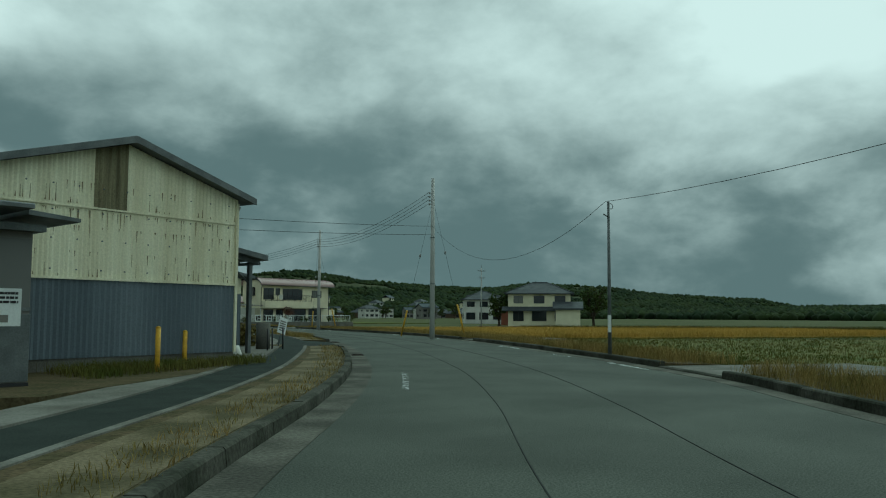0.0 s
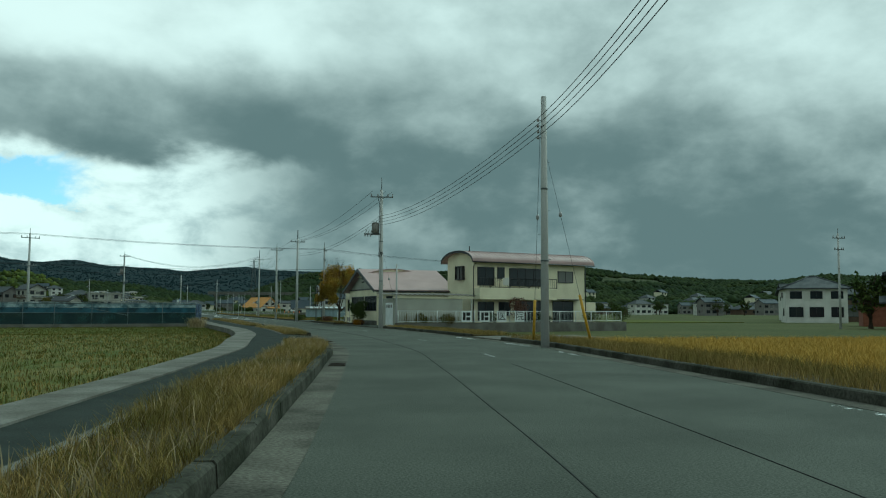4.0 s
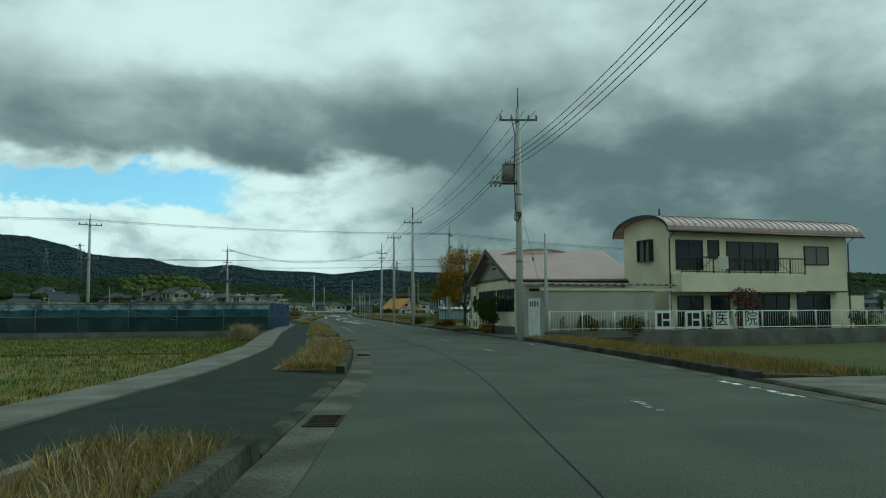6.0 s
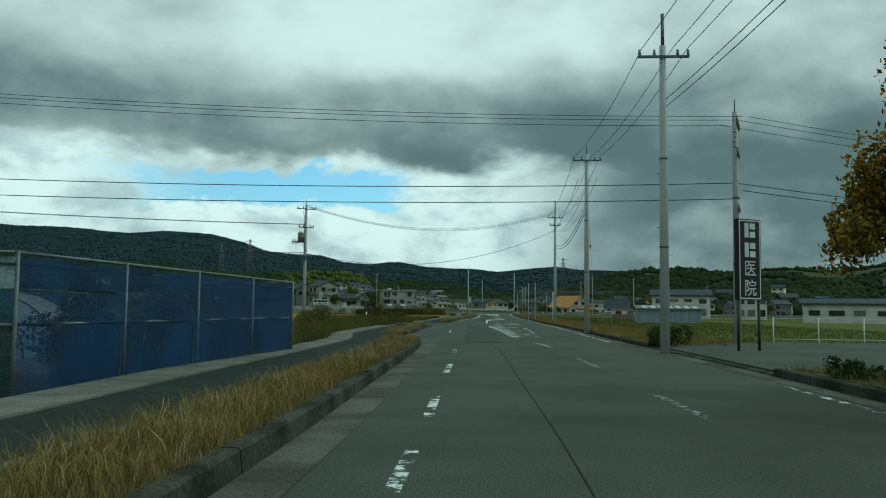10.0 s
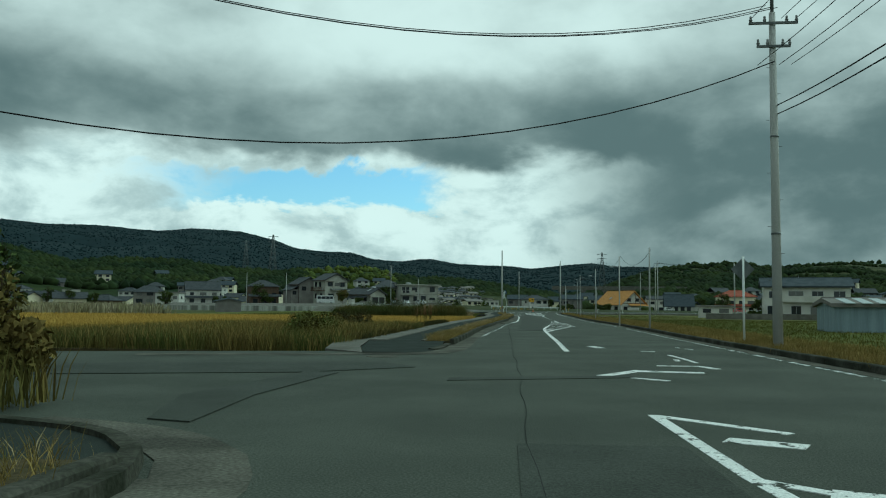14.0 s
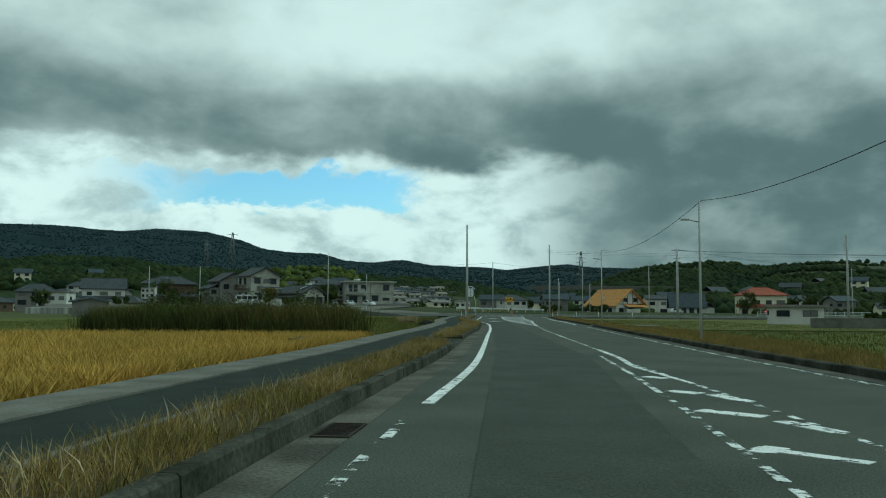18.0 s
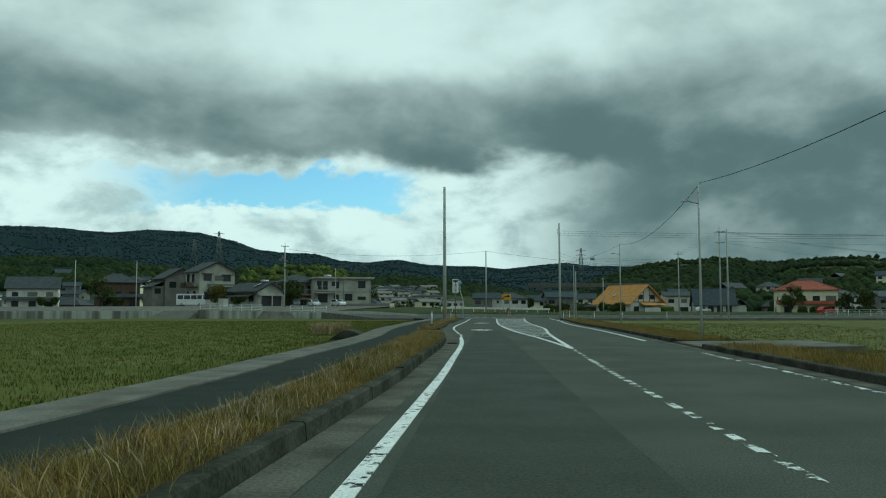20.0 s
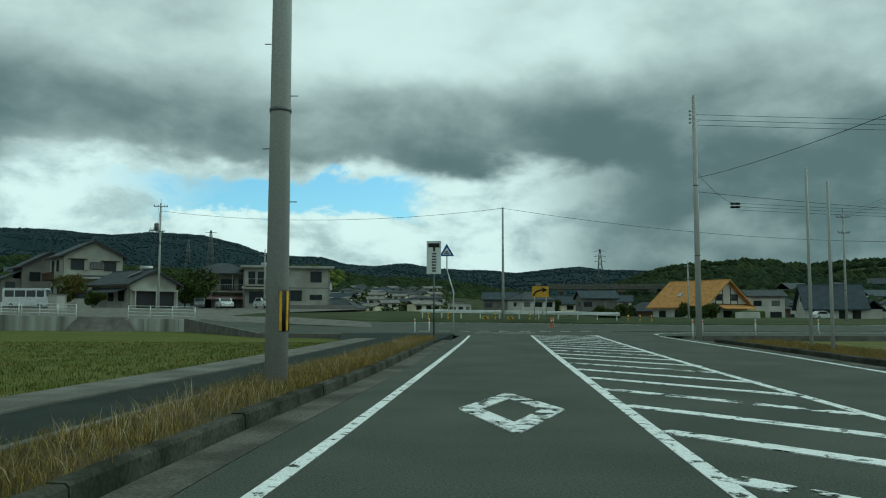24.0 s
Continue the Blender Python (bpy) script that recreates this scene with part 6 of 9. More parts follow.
lot_fence = thing("fence", pose(15.0, 154.5, 0.0, 0, 0, -4), "pale mesh fence round an empty lot", "fence")
for k in range(10):
    part("post", Shape().tube([(0, 0, -0.3), (0, 0, 1.15)], 0.03, 7), WHITE, lot_fence, m=pose(2.0 * k, 0, 0))
for z in (0.15, 1.1):
    part("rail", Shape().tube([(0, 0, z), (18, 0, z)], 0.02, 6), WHITE, lot_fence)

# ---------------------------------------------------------------- houses that stand out
house(67.5, 103.5, -46, 10.5, 8, 5.3, "hip", 1.7, WALLCREAM, ROOFGREY, label="cream two-storey house with hipped grey tiled roof", skirt=True, z=0.0, rows=((0.5, 1.8), (3.5, 1.3)), cols=3, low=(4.0, 4.5, 2.6, 4.8, -4.6))
house(92, 148, -36, 9, 8, 5.2, "hip", 1.7, WALLWHITE, ROOFGREY, label="white two-storey house with grey hipped roof")
house(76, 118, -40, 7, 5, 2.8, "gable", 1.5, material("russet_boards", (0.2, 0.075, 0.045), 0.85), ROOFGREY, label="small russet shed with grey gabled roof", rows=(), cols=1, name="shed")
house(112, 155, -40, 11, 8, 4.6, "hip", 2.0, WALLBROWN, ROOFGREY, label="dark timber farmhouse with grey hipped roof", skirt=True)
house(118, 178, -30, 9, 7, 5.0, "gable", 1.8, WALLWHITE, ROOFGREY, label="white house with a grey gabled roof")
house(52.5, 322, -14, 13.5, 7, 5.4, "gable", 1.25, WALLWHITE, ROOFBLUE, label="white two-storey house with a shallow slate-blue roof", balcony=True, cols=4, frames=SILVER)
house(68, 318, -14, 7, 6, 4.2, "gable", 1.0, WALLWHITE, ROOFBLUE, label="white annexe with a blue roof", along="y")
house(66, 262, -20, 14, 6, 3.0, "gable", 0.7, WALLWHITE, ROOFBLUE, label="long low white building with a blue roof", rows=((1.0, 0.9),), cols=4)
house(84, 482, -10, 13, 9, 6.2, "hip", 2.0, WALLCREAM, ROOFRED, label="cream two-storey house with hipped red tiled roof", skirt=True, cols=4)
oh = thing("house", pose(50, 532, 0, 0, 0, 34), "wide white house with a steep orange tiled roof and dark timbers", "house", "village houses")
part("wall", Shape().box(-6.5, -7.5, -0.45, 6.5, 7.5, 3.6).prism([(-6.5, 3.6), (6.5, 3.6), (0, 8.6)], -7.5, 7.5), WALLWHITE, oh)
part("roof", gable_roof(13, 15, 3.6, 5.0, 1.1, 0.28, "y"), ROOFORANGE, oh)
part("ridge_cap", ridge_caps(13, 15, 3.6, 5.0, "gable", 1.1, 0.28, "y"), ROOFORANGE, oh)
for x in (-3.4, -1.2, 1.2, 3.4):
    part("timber", Shape().box(x - 0.12, -7.56, 3.6, x + 0.12, -7.49, 8.3 - abs(x) * 0.77), WALLBROWN, oh)
part("timber", Shape().box(-6.4, -7.57, 3.5, 6.4, -7.5, 3.75), WALLBROWN, oh)
for u, z_, w_, h_ in ((-2.3, 4.4, 1.7, 1.4), (2.3, 4.4, 1.7, 1.4), (-4.2, 0.5, 2.0, 1.8), (0.2, 0.5, 2.6, 1.8)):
    window(oh, face("f", 13, 15, u, z_), w_, h_, 2, DARKFRAME)
for u in (-4.6, 0.0, 4.4):
    window(oh, face("l", 13, 15, u, 0.6), 2.0, 1.7, 2)
part("skylight", Shape().box(-0.7, -0.5, 0, 0.7, 0.5, 0.12, 0.02), SILVER, oh, "pale roof skylight", m=pose(-4.2, 1.5, 5.75, 0, -37.5, 0))
part("porch_roof", Shape().prism([(-9.6, 2.6), (-7.4, 3.4), (-7.4, 3.6), (-9.6, 2.8)], -6.8, 3.0).moved(pose(0, 0, 0, 0, 0, 90)), ROOFORANGE, oh, "orange tiled porch roof")
part("hedge", Shape().box(-1.5, -11.5, -0.3, 7.5, -10.2, 2.3, 0.3), LEAF, oh, "dark clipped hedge")
dh = thing("house", pose(70, 512, 0, 0, 0, -8), "white house with a long steep dark grey roof", "house", "village houses")
part("wall", Shape().box(-5.2, -4.5, -0.45, 5.2, 4.5, 2.9), WALLWHITE, dh)
g_ = Shape().prism([(-4.5, 2.9), (4.5, 2.9), (0, 7.0)], -5.2, 5.2)
part("gable", g_.moved(pose(0, 0, 0, 0, 0, 90)), WALLWHITE, dh)
part("roof", gable_roof(10.4, 9, 2.9, 4.1, 0.7, 0.28, "x"), ROOFBLUE, dh)
part("ridge_cap", ridge_caps(10.4, 9, 2.9, 4.1, "gable", 0.7, 0.28, "x"), ROOFBLUE, dh)
for u in (-3.6, -1.2, 1.2, 3.6):
    window(dh, face("f", 10.4, 9, u, 0.4), 1.5, 1.9, 2)
for sd in "lr":
    window(dh, face(sd, 10.4, 9, 0, 4.0), 1.3, 1.2, 2)
part("annex", Shape().box(5.2, -3.5, -0.45, 8.4, 3.5, 2.5), WALLWHITE, dh)
part("annex_roof", gable_roof(3.6, 7, 2.5, 1.6, 0.5, 0.28, "y").moved(pose(6.8, 0, 0)), ROOFBLUE, dh)
house(66, 540, 0, 8, 7, 5.6, "gable", 1.2, WALLWHITE, ROOFGREY, label="plain white house behind the road", cols=2)
fb = thing("house", pose(-35.9, 495.2, 1.5, 0, 0, 17.6), "pale two-storey house with a thin flat roof and a balcony", "house", "village houses")
part("wall", Shape().box(-4.6, -4.5, -1.5, 10.3, 4.5, 8.0), PALEWALL, fb)
part("roof", Shape().box(-5.2, -5.2, 8.0, 11.0, 5.0, 8.1).box(-5.3, -5.3, 8.1, 11.1, 5.1, 8.46, 0.03), PALEWALL, fb, "thin flat roof with a pale fascia")
part("roof_tank", Shape().tube([(-1.6, 0, 8.85), (0.4, 0, 8.85)], 0.42, 12).box(-1.8, -0.6, 8.46, 0.6, 0.6, 8.55), SILVER, fb, "silver water heater tank")
for u, z_, w_, h_ in ((7.9, 5.6, 2.0, 1.9), (-3.3, 5.2, 1.2, 2.2), (-1.7, 5.2, 1.2, 2.2), (0.9, 5.5, 2.0, 1.8), (4.4, 2.3, 2.0, 1.8), (7.9, 2.5, 2.2, 0.9), (-2.4, 1.8, 2.6, 2.1), (1.2, 2.1, 1.4, 1.8)):
    window(fb, face("f", 14, 9, u, z_), w_, h_, 2)
for u, z_ in ((7.9, 7.55), (4.4, 4.15), (0.9, 7.35)):
    part("window_hood", Shape().box(u - 1.2, -5.0, z_, u + 1.2, -4.5, z_ + 0.07), SILVER, fb)
part("storey_band", Shape().box(-4.63, -4.54, 4.5, 10.33, -4.46, 4.66), WALLGREY, fb)
part("pent_roof", Shape().prism([(-1.7, 4.3), (0.05, 4.55), (0.05, 4.8), (-1.7, 4.55)], -1.2, 5.0).moved(pose(0, -4.5, 0, 0, 0, 90)), PALEWALL, fb, "shallow pent roof over the ground floor")
bal_ = part("balcony", Shape().box(-4.4, -6.1, 4.8, 0.9, -4.52, 4.94).box(-0.8, -6.1, 4.94, 0.9, -6.0, 6.1).box(-4.4, -6.1, 4.94, -3.9, -6.0, 6.1), PALEWALL, fb)
part("rail", Shape().tube([(-3.9, -6.06, 6.05), (-0.8, -6.06, 6.05)], 0.04, 6), SILVER, bal_)
for k in range(12):
    part("baluster", Shape().tube([(-3.75 + 0.25 * k, -6.06, 4.94), (-3.75 + 0.25 * k, -6.06, 6.05)], 0.02, 4), DARKFRAME, bal_)
for x_ in (-4.5, 3.0, 10.1):
    part("downpipe", Shape().tube([(x_, -4.58, 0.3), (x_, -4.58, 7.9)], 0.05, 6), WALLGREY, fb)
part("garden_wall", Shape().box(-0.6, -9.2, -0.5, 14.5, -9.0, 1.5, 0.02), WALLGREY, fb, "dark block garden wall")
# the wing beside it: hipped roof on slim posts over a deep balcony
hw = thing("house", pose(-46.6, 499, 2.2, 0, 0, 17.6), "grey-roofed house with a deep railed balcony", "house", "village houses")
part("wall", Shape().box(-4.0, -2.5, -1.5, 5.6, 4.5, 6.7), PALEWALL, hw)
part("roof", hip_roof(11.0, 9.0, 6.7, 1.9, 0.5).moved(pose(0.8, 0, 0)), ROOFGREY, hw)
part("eave_board", Shape().box(-5.2, -4.95, 6.45, 6.8, -4.85, 6.7), PALEWALL, hw)
part("balcony", Shape().box(-4.8, -4.7, 3.2, 6.2, -2.5, 3.45), PALEWALL, hw)
for k in range(38):
    part("baluster", Shape().tube([(-4.7 + 0.29 * k, -4.6, 3.45), (-4.7 + 0.29 * k, -4.6, 4.6)], 0.035, 4), WALLGREY, hw)
part("rail", Shape().tube([(-4.75, -4.6, 4.62), (6.15, -4.6, 4.62)], 0.05, 6), PALEWALL, hw)
for x_ in (-4.7, -1.1, 2.5, 6.1):
    part("post", Shape().tube([(x_, -4.6, 0.0), (x_, -4.6, 6.6)], 0.06, 6), PALEWALL, hw)
part("lower_roof", Shape().prism([(-2.6, 1.9), (0.1, 2.5), (0.1, 2.68), (-2.6, 2.08)], -5.8, 4.6).moved(pose(0, -3.0, 0, 0, 0, 90)), ROOFPINK, hw, "faded pink metal lean-to roof")
for u, z_, w_, h_ in ((-2.2, 3.6, 2.4, 2.1), (1.6, 3.6, 2.4, 2.1), (4.4, 3.6, 1.6, 2.1), (-2.2, 0.3, 2.4, 1.9), (2.0, 0.3, 2.4, 1.9)):
    window(hw, pose(u, -2.5, z_), w_, h_, 2)


def gable_house(x, y, yaw, w, d, z0, top, rise, wall, label, over=0.7):
    """Walls, a thick overhanging gabled roof with dark verge boards, gutters and downpipes; the gable looks along local -y."""
    root = thing("house", pose(x, y, z0, 0, 0, yaw), label, "house", "village houses")
    body = Shape().box(-w / 2, -d / 2, -1.5, w / 2, d / 2, top).prism([(-w / 2, top), (w / 2, top), (0, top + rise)], -d / 2, d / 2)
    part("wall", body, wall, root)
    part("roof", gable_roof(w, d, top, rise, over, 0.22, "y"), ROOFGREY, root)
    part("ridge_cap", ridge_caps(w, d, top, rise, "gable", over, 0.22, "y"), ROOFGREY, root)
    k = rise / (w / 2)
    for sx in (-1, 1):
        e = w / 2 + over
        part("verge_board", Shape().prism([(0, top + rise - 0.12), (sx * e, top - k * over - 0.12), (sx * e, top - k * over + 0.16), (0, top + rise + 0.16)], -d / 2 - over - 0.05, -d / 2 - over + 0.02), DARKFRAME, root)
        part("gutter", Shape().tube([(sx * (e + 0.05), -d / 2 - over, top - k * over), (sx * (e + 0.05), d / 2 + over, top - k * over)], 0.07, 6), WALLBROWN, root)
        part("downpipe", Shape().tube([(sx * (e + 0.05), -d / 2 - 0.05, top - k * over), (sx * (w / 2 + 0.08), -d / 2 - 0.05, top - k * over - 0.6), (sx * (w / 2 + 0.08), -d / 2 - 0.05, 0)], 0.045, 6), WALLBROWN, root)
    return root


ha = gable_house(-65.0, 484.9, 41, 9.4, 9.0, 2.4, 8.75, 2.35, PALEWALL, "pale two-storey gabled house with dark grey roof")
for u, z_, w_, h_ in ((-2.6, 6.3, 2.0, 1.7), (2.6, 6.2, 1.9, 1.6)):
    window(ha, face("f", 9.4, 9, u, z_), w_, h_, 2)
    part("window_hood", Shape().box(u - 1.5, -5.0, z_ + h_ + 0.06, u + 1.5, -4.5, z_ + h_ + 0.16), WALLBROWN, ha)
    part("shutter_box", Shape().box(u + 1.05, -4.66, z_ - 0.05, u + 1.5, -4.5, z_ + h_ + 0.05), PALEWALL, ha)
lat_ = window(ha, face("f", 9.4, 9, 0.45, 6.45), 2.1, 1.2, 4, DARKFRAME, CURTAIN)
part("guard_grille", Shape().box(-1.1, -0.28, 0.0, 1.1, -0.24, 0.05).box(-1.1, -0.28, 1.1, 1.1, -0.24, 1.16), DARKFRAME, lat_)
part("belt_roof", Shape().prism([(-1.2, 4.9), (0.05, 5.35), (0.05, 5.5), (-1.2, 5.06)], -5.2, 2.6).moved(pose(0, -4.5, 0, 0, 0, 90)), ROOFGREY, ha, "narrow tiled roof between the storeys")
part("belt_fascia", Shape().box(-2.6, -5.74, 4.84, 5.2, -5.7, 5.08), PALEWALL, ha)
for u, z_, w_, h_ in ((-2.2, 1.6, 2.4, 2.0), (2.0, 1.6, 2.4, 2.0)):
    window(ha, face("f", 9.4, 9, u, z_), w_, h_, 2)
for u, z_ in ((-2.6, 6.1), (0.6, 6.1), (-2.6, 1.8), (1.6, 1.8)):
    window(ha, face("l", 9.4, 9, u, z_), 1.5, 1.9, 2)
sb_ = part("side_balcony", Shape().box(-6.1, -4.2, 4.6, -4.7, 4.4, 4.78), WALLBROWN, ha)
for k in range(24):
    part("baluster", Shape().box(-6.1, -4.2 + 0.36 * k, 4.78, -6.04, -4.08 + 0.36 * k, 5.8), WALLBROWN, sb_)
part("rail", Shape().box(-6.14, -4.2, 5.8, -6.0, 4.4, 5.9), WALLBROWN, sb_)
part("air_conditioner", Shape().box(-5.6, -3.6, 4.78, -5.2, -2.8, 5.4, 0.03), SILVER, ha)
# brownish-grey house; its shadowed side is put into the dark wall colour
hb = gable_house(-76.8, 493, 41, 9.0, 8.0, 2.2, 7.6, 2.5, WALLGREY, "grey two-storey house with tiled roof, walls coloured darker for shade")
for u in (-2.4, 1.6):
    window(hb, face("f", 9, 8, u, 5.0), 1.8, 1.6, 2)
    window(hb, face("l", 9, 8, u, 5.0), 1.6, 1.6, 2)
part("low_wing", Shape().box(-7.6, -3.6, -1.5, -4.5, 3.2, 5.4), WALLGREY, hb)
part("wing_roof", Shape().prism([(-8.3, 5.0), (-4.45, 6.7), (-4.45, 6.9), (-8.3, 5.2)], -4.2, 3.8), ROOFGREY, hb)
window(hb, pose(-6.2, -3.6, 3.4), 1.6, 1.4, 2)
hc = gable_house(-47.7, 464.4, 52, 7.1, 11.0, 2.2, 3.5, 1.75, PALEWALL, "low pale gabled house with a dark tiled roof")
# flat dark sheet on the wall in place of the porch's shade
part("porch_shade", Shape().box(-2.6, -5.53, 0.0, 3.2, -5.49, 2.35), DARKFRAME, hc, "dark panel painted as the shade inside an open porch")
for x_ in (-3.0, 0.2, 3.35):
    part("porch_post", Shape().box(x_ - 0.1, -6.1, -0.3, x_ + 0.1, -5.9, 2.5), PALEWALL, hc)
part("porch_beam", Shape().box(-3.5, -6.15, 2.4, 3.5, -5.5, 2.62), PALEWALL, hc)
for u in (-3.4, 0.2, 3.2):
    window(hc, face("l", 7.1, 11, u, 1.0), 1.6, 1.5, 2)
part("water_heater", Shape().tube([(-0.9, -3.2, 5.75), (0.7, -3.9, 5.75)], 0.32, 10).add([(-2.3, -2.2, 4.5), (-0.5, -3.0, 5.4), (-0.9, -4.2, 5.4), (-2.7, -3.4, 4.5)], [(0, 1, 2, 3)]), SILVER, hc, "white solar water heater on the roof")
part("side_eave", Shape().prism([(-5.4, 2.1), (-3.5, 2.75), (-3.5, 2.9), (-5.4, 2.25)], -4.8, 5.0), ROOFGREY, hc)
sd_ = thing("garden_shed", pose(-49.8, 447, 1.9, 0, 0, 25), "small pale metal garden shed", "shed", "sheds")
part("body", Shape().box(-1.0, -0.6, -0.3, 1.0, 0.6, 1.85, 0.02), PALEWALL, sd_)
part("roof", Shape().box(-1.1, -0.7, 1.85, 1.1, 0.7, 1.95), WALLGREY, sd_)
part("door", Shape().box(-0.05, -0.63, 0.0, 0.85, -0.59, 1.75), WALLWHITE, sd_)
house(-95, 498, 28, 11, 9, 7.2, "hip", 2.2, WALLBROWN, ROOFGREY, label="brown two-storey house with grey hipped roof", z=1.8, cols=3, skirt=True)
house(-122, 505, 24, 13, 9, 5.8, "gable", 3.0, WALLWHITE, ROOFGREY, label="white house with a tall grey gabled roof", z=1.8, cols=3, skirt=True)
house(-142, 500, 26, 12, 8, 5.0, "hip", 2.2, WALLGREY, ROOFGREY, label="old grey house with a tiled roof", z=1.5)
house(-74, 395, 22, 6.5, 5.0, 2.6, "gable", 0.7, WALLGREY, SLATE, along="y", label="small weathered metal field shed", rows=(), cols=1, name="field_shed", z=-0.2, group="sheds")
house(30.2, 240.5, -6, 9, 5.0, 1.9, "gable", 0.35, material("pale_blue_sheet", (0.24, 0.30, 0.33), 0.7, streak=True), WALLGREY, label="pale blue sheet-metal shed with striped roof panels", rows=(), cols=1, name="metal_shed", z=-0.25, group="sheds", over=0.3)
for k in range(7):
    solid("roof_panel", Shape().box(-0.35, -2.9, 0, 0.35, 0.1, 0.05), VINYL, "pale translucent roof panel on the metal shed", "roof panel", "shed roof panels", m=pose(26.7 + 1.2 * k, 240.6 - 0.1 * k, 2.25, 8, 0, -6))

# village in the distance: a few kinds, copied
kinds = []
for k, (w_, d_, h_, rf, rs, wl, tl, lb) in enumerate(((10, 7, 5.4, "hip", 1.8, WALLWHITE, ROOFGREY, "distant white house with grey tiled roof"), (11, 8, 3.4, "gable", 2.0, WALLCREAM, ROOFGREY, "distant single-storey house with grey gable roof"),
                                                      (9, 7, 5.6, "gable", 1.7, WALLGREY, ROOFBLUE, "distant grey house with slate roof"), (12, 8, 3.2, "hip", 2.2, WALLBROWN, ROOFGREY, "distant brown farmhouse with tiled roof"), (9, 6, 5.8, "flat", 0.3, WALLWHITE, WALLGREY, "distant white flat-roofed house"))):
    kinds.append(house(-230 - 16 * k, 560, 10, w_, d_, h_, rf, rs, wl, tl, label=lb, group="distant village", rows=((0.6, 1.4),) if h_ < 4 else ((0.6, 1.4), (3.4, 1.2)), cols=3))
r_ = random.Random(21)
spots = []
for k in range(150):
    a = r_.uniform(-14, 62) if k < 105 else r_.uniform(-64, -12)
    rad = r_.uniform(300, 520) if k < 105 else r_.uniform(270, 470)
    x, y = -math.sin(radians(a)) * rad, 200 + math.cos(radians(a)) * rad
    if any((x - p) ** 2 + (y - q) ** 2 < 190 for p, q in spots) or (-110 < x < 105 and y < 560) or (40 < x < 130 and y < 200):
        continue
    spots.append((x, y))
    up = hill_z(x, y) - 0.3 if rad > 390 else 0.0
    copy_thing(kinds[r_.randrange(5)], pose(x, y, up, 0, 0, r_.uniform(-25, 35)))


# houses on the slopes, small with distance
def slope_house(x, w, d, h, roof, rise, wl, tl, label):
    root = thing("house", pose(x, 640, 0, 0, 0, 10), label, "house", "distant village")
    part("wall", Shape().box(-w / 2, -d / 2, -2.5, w / 2, d / 2, h), wl, root)
    part("roof", (hip_roof(w, d, h, rise, 0.8) if roof == "hip" else gable_roof(w, d, h, rise, 0.8)), tl, root)
    for zz_ in ((0.6, 3.3) if h > 4 else (0.6,)):
        for u in (-0.28, 0.24):
            part("window", Shape().box(w * u - 1.1, -d / 2 - 0.05, zz_, w * u + 1.1, -d / 2 + 0.02, zz_ + 1.5), GLASS, root)
    return root


far_kinds = [slope_house(-330, 10, 8, 5.2, "hip", 2.2, WALLWHITE, ROOFGREY, "distant pale house with a dark hipped roof"), slope_house(-346, 12, 8, 3.0, "gable", 2.4, WALLGREY, ROOFGREY, "distant grey house with a dark gabled roof"),
             slope_house(-362, 9, 8, 5.4, "gable", 2.2, WALLCREAM, ROOFBLUE, "distant cream house with a slate roof"), slope_house(-378, 13, 9, 3.2, "hip", 2.6, WALLBROWN, ROOFGREY, "distant brown farmhouse with a dark roof")]
r_ = random.Random(5)
for k in range(150):
    a = r_.uniform(2, 16) if k < 45 else (r_.uniform(14, 55) if k < 95 else r_.uniform(-60, -1))
    rad = r_.uniform(370, 640)
    x, y = -math.sin(radians(a)) * rad, 230 + math.cos(radians(a)) * rad
    if any((x - p) ** 2 + (y - q) ** 2 < 170 for p, q in spots) or (-110 < x < 105 and y < 560):
        continue
    spots.append((x, y))
    copy_thing(far_kinds[r_.randrange(4)], pose(x, y, hill_z(x, y) - 0.2, 0, 0, r_.uniform(-30, 40)))
slope_z = lambda x, y: 0.3 + 13.5 * max(0.0, min(1.0, (y - 600) / 230)) ** 1.1 * max(0.0, min(1.0, (x + 120) / 40, (40 - x) / 45))
gx, gy = np.arange(-125, 46, 9.0), np.arange(590, 846, 12.5)
solid("village_slope", Shape().add([(x, y, slope_z(x, y)) for y in gy for x in gx], [(j * len(gx) + i, j * len(gx) + i + 1, (j + 1) * len(gx) + i + 1, (j + 1) * len(gx) + i) for j in range(len(gy) - 1) for i in range(len(gx) - 1)], True),
      TERRACE, "gentle slope under the dense village", "hill", kind="structure")
r_ = random.Random(15)
near_spots = []
tiny = [slope_house(-394, 9, 7, 5.6, "hip", 1.2, WALLWHITE, ROOFGREY, "distant white house on the village slope"), slope_house(-410, 8, 6, 5.4, "gable", 1.1, WALLCREAM, WALLGREY, "distant cream house on the village slope"),
        slope_house(-426, 10, 7, 3.4, "gable", 1.5, WALLGREY, ROOFGREY, "distant low grey house on the village slope")]
for k in range(190):
    y = r_.uniform(590, 835)
    x = r_.uniform(-0.33 * (y - 346) + 45, 2 - 0.06 * (y - 560)) - 12
    if any((x - p) ** 2 + ((y - q) * 0.55) ** 2 < 52 for p, q in near_spots):
        continue
    near_spots.append((x, y))
    copy_thing(tiny[(0, 1, 0, 2, 1)[r_.randrange(5)]], pose(x, y, slope_z(x, y) - 0.1, 0, 0, r_.uniform(-35, 45)) @ Matrix.Scale(r_.uniform(0.6, 0.8), 4))
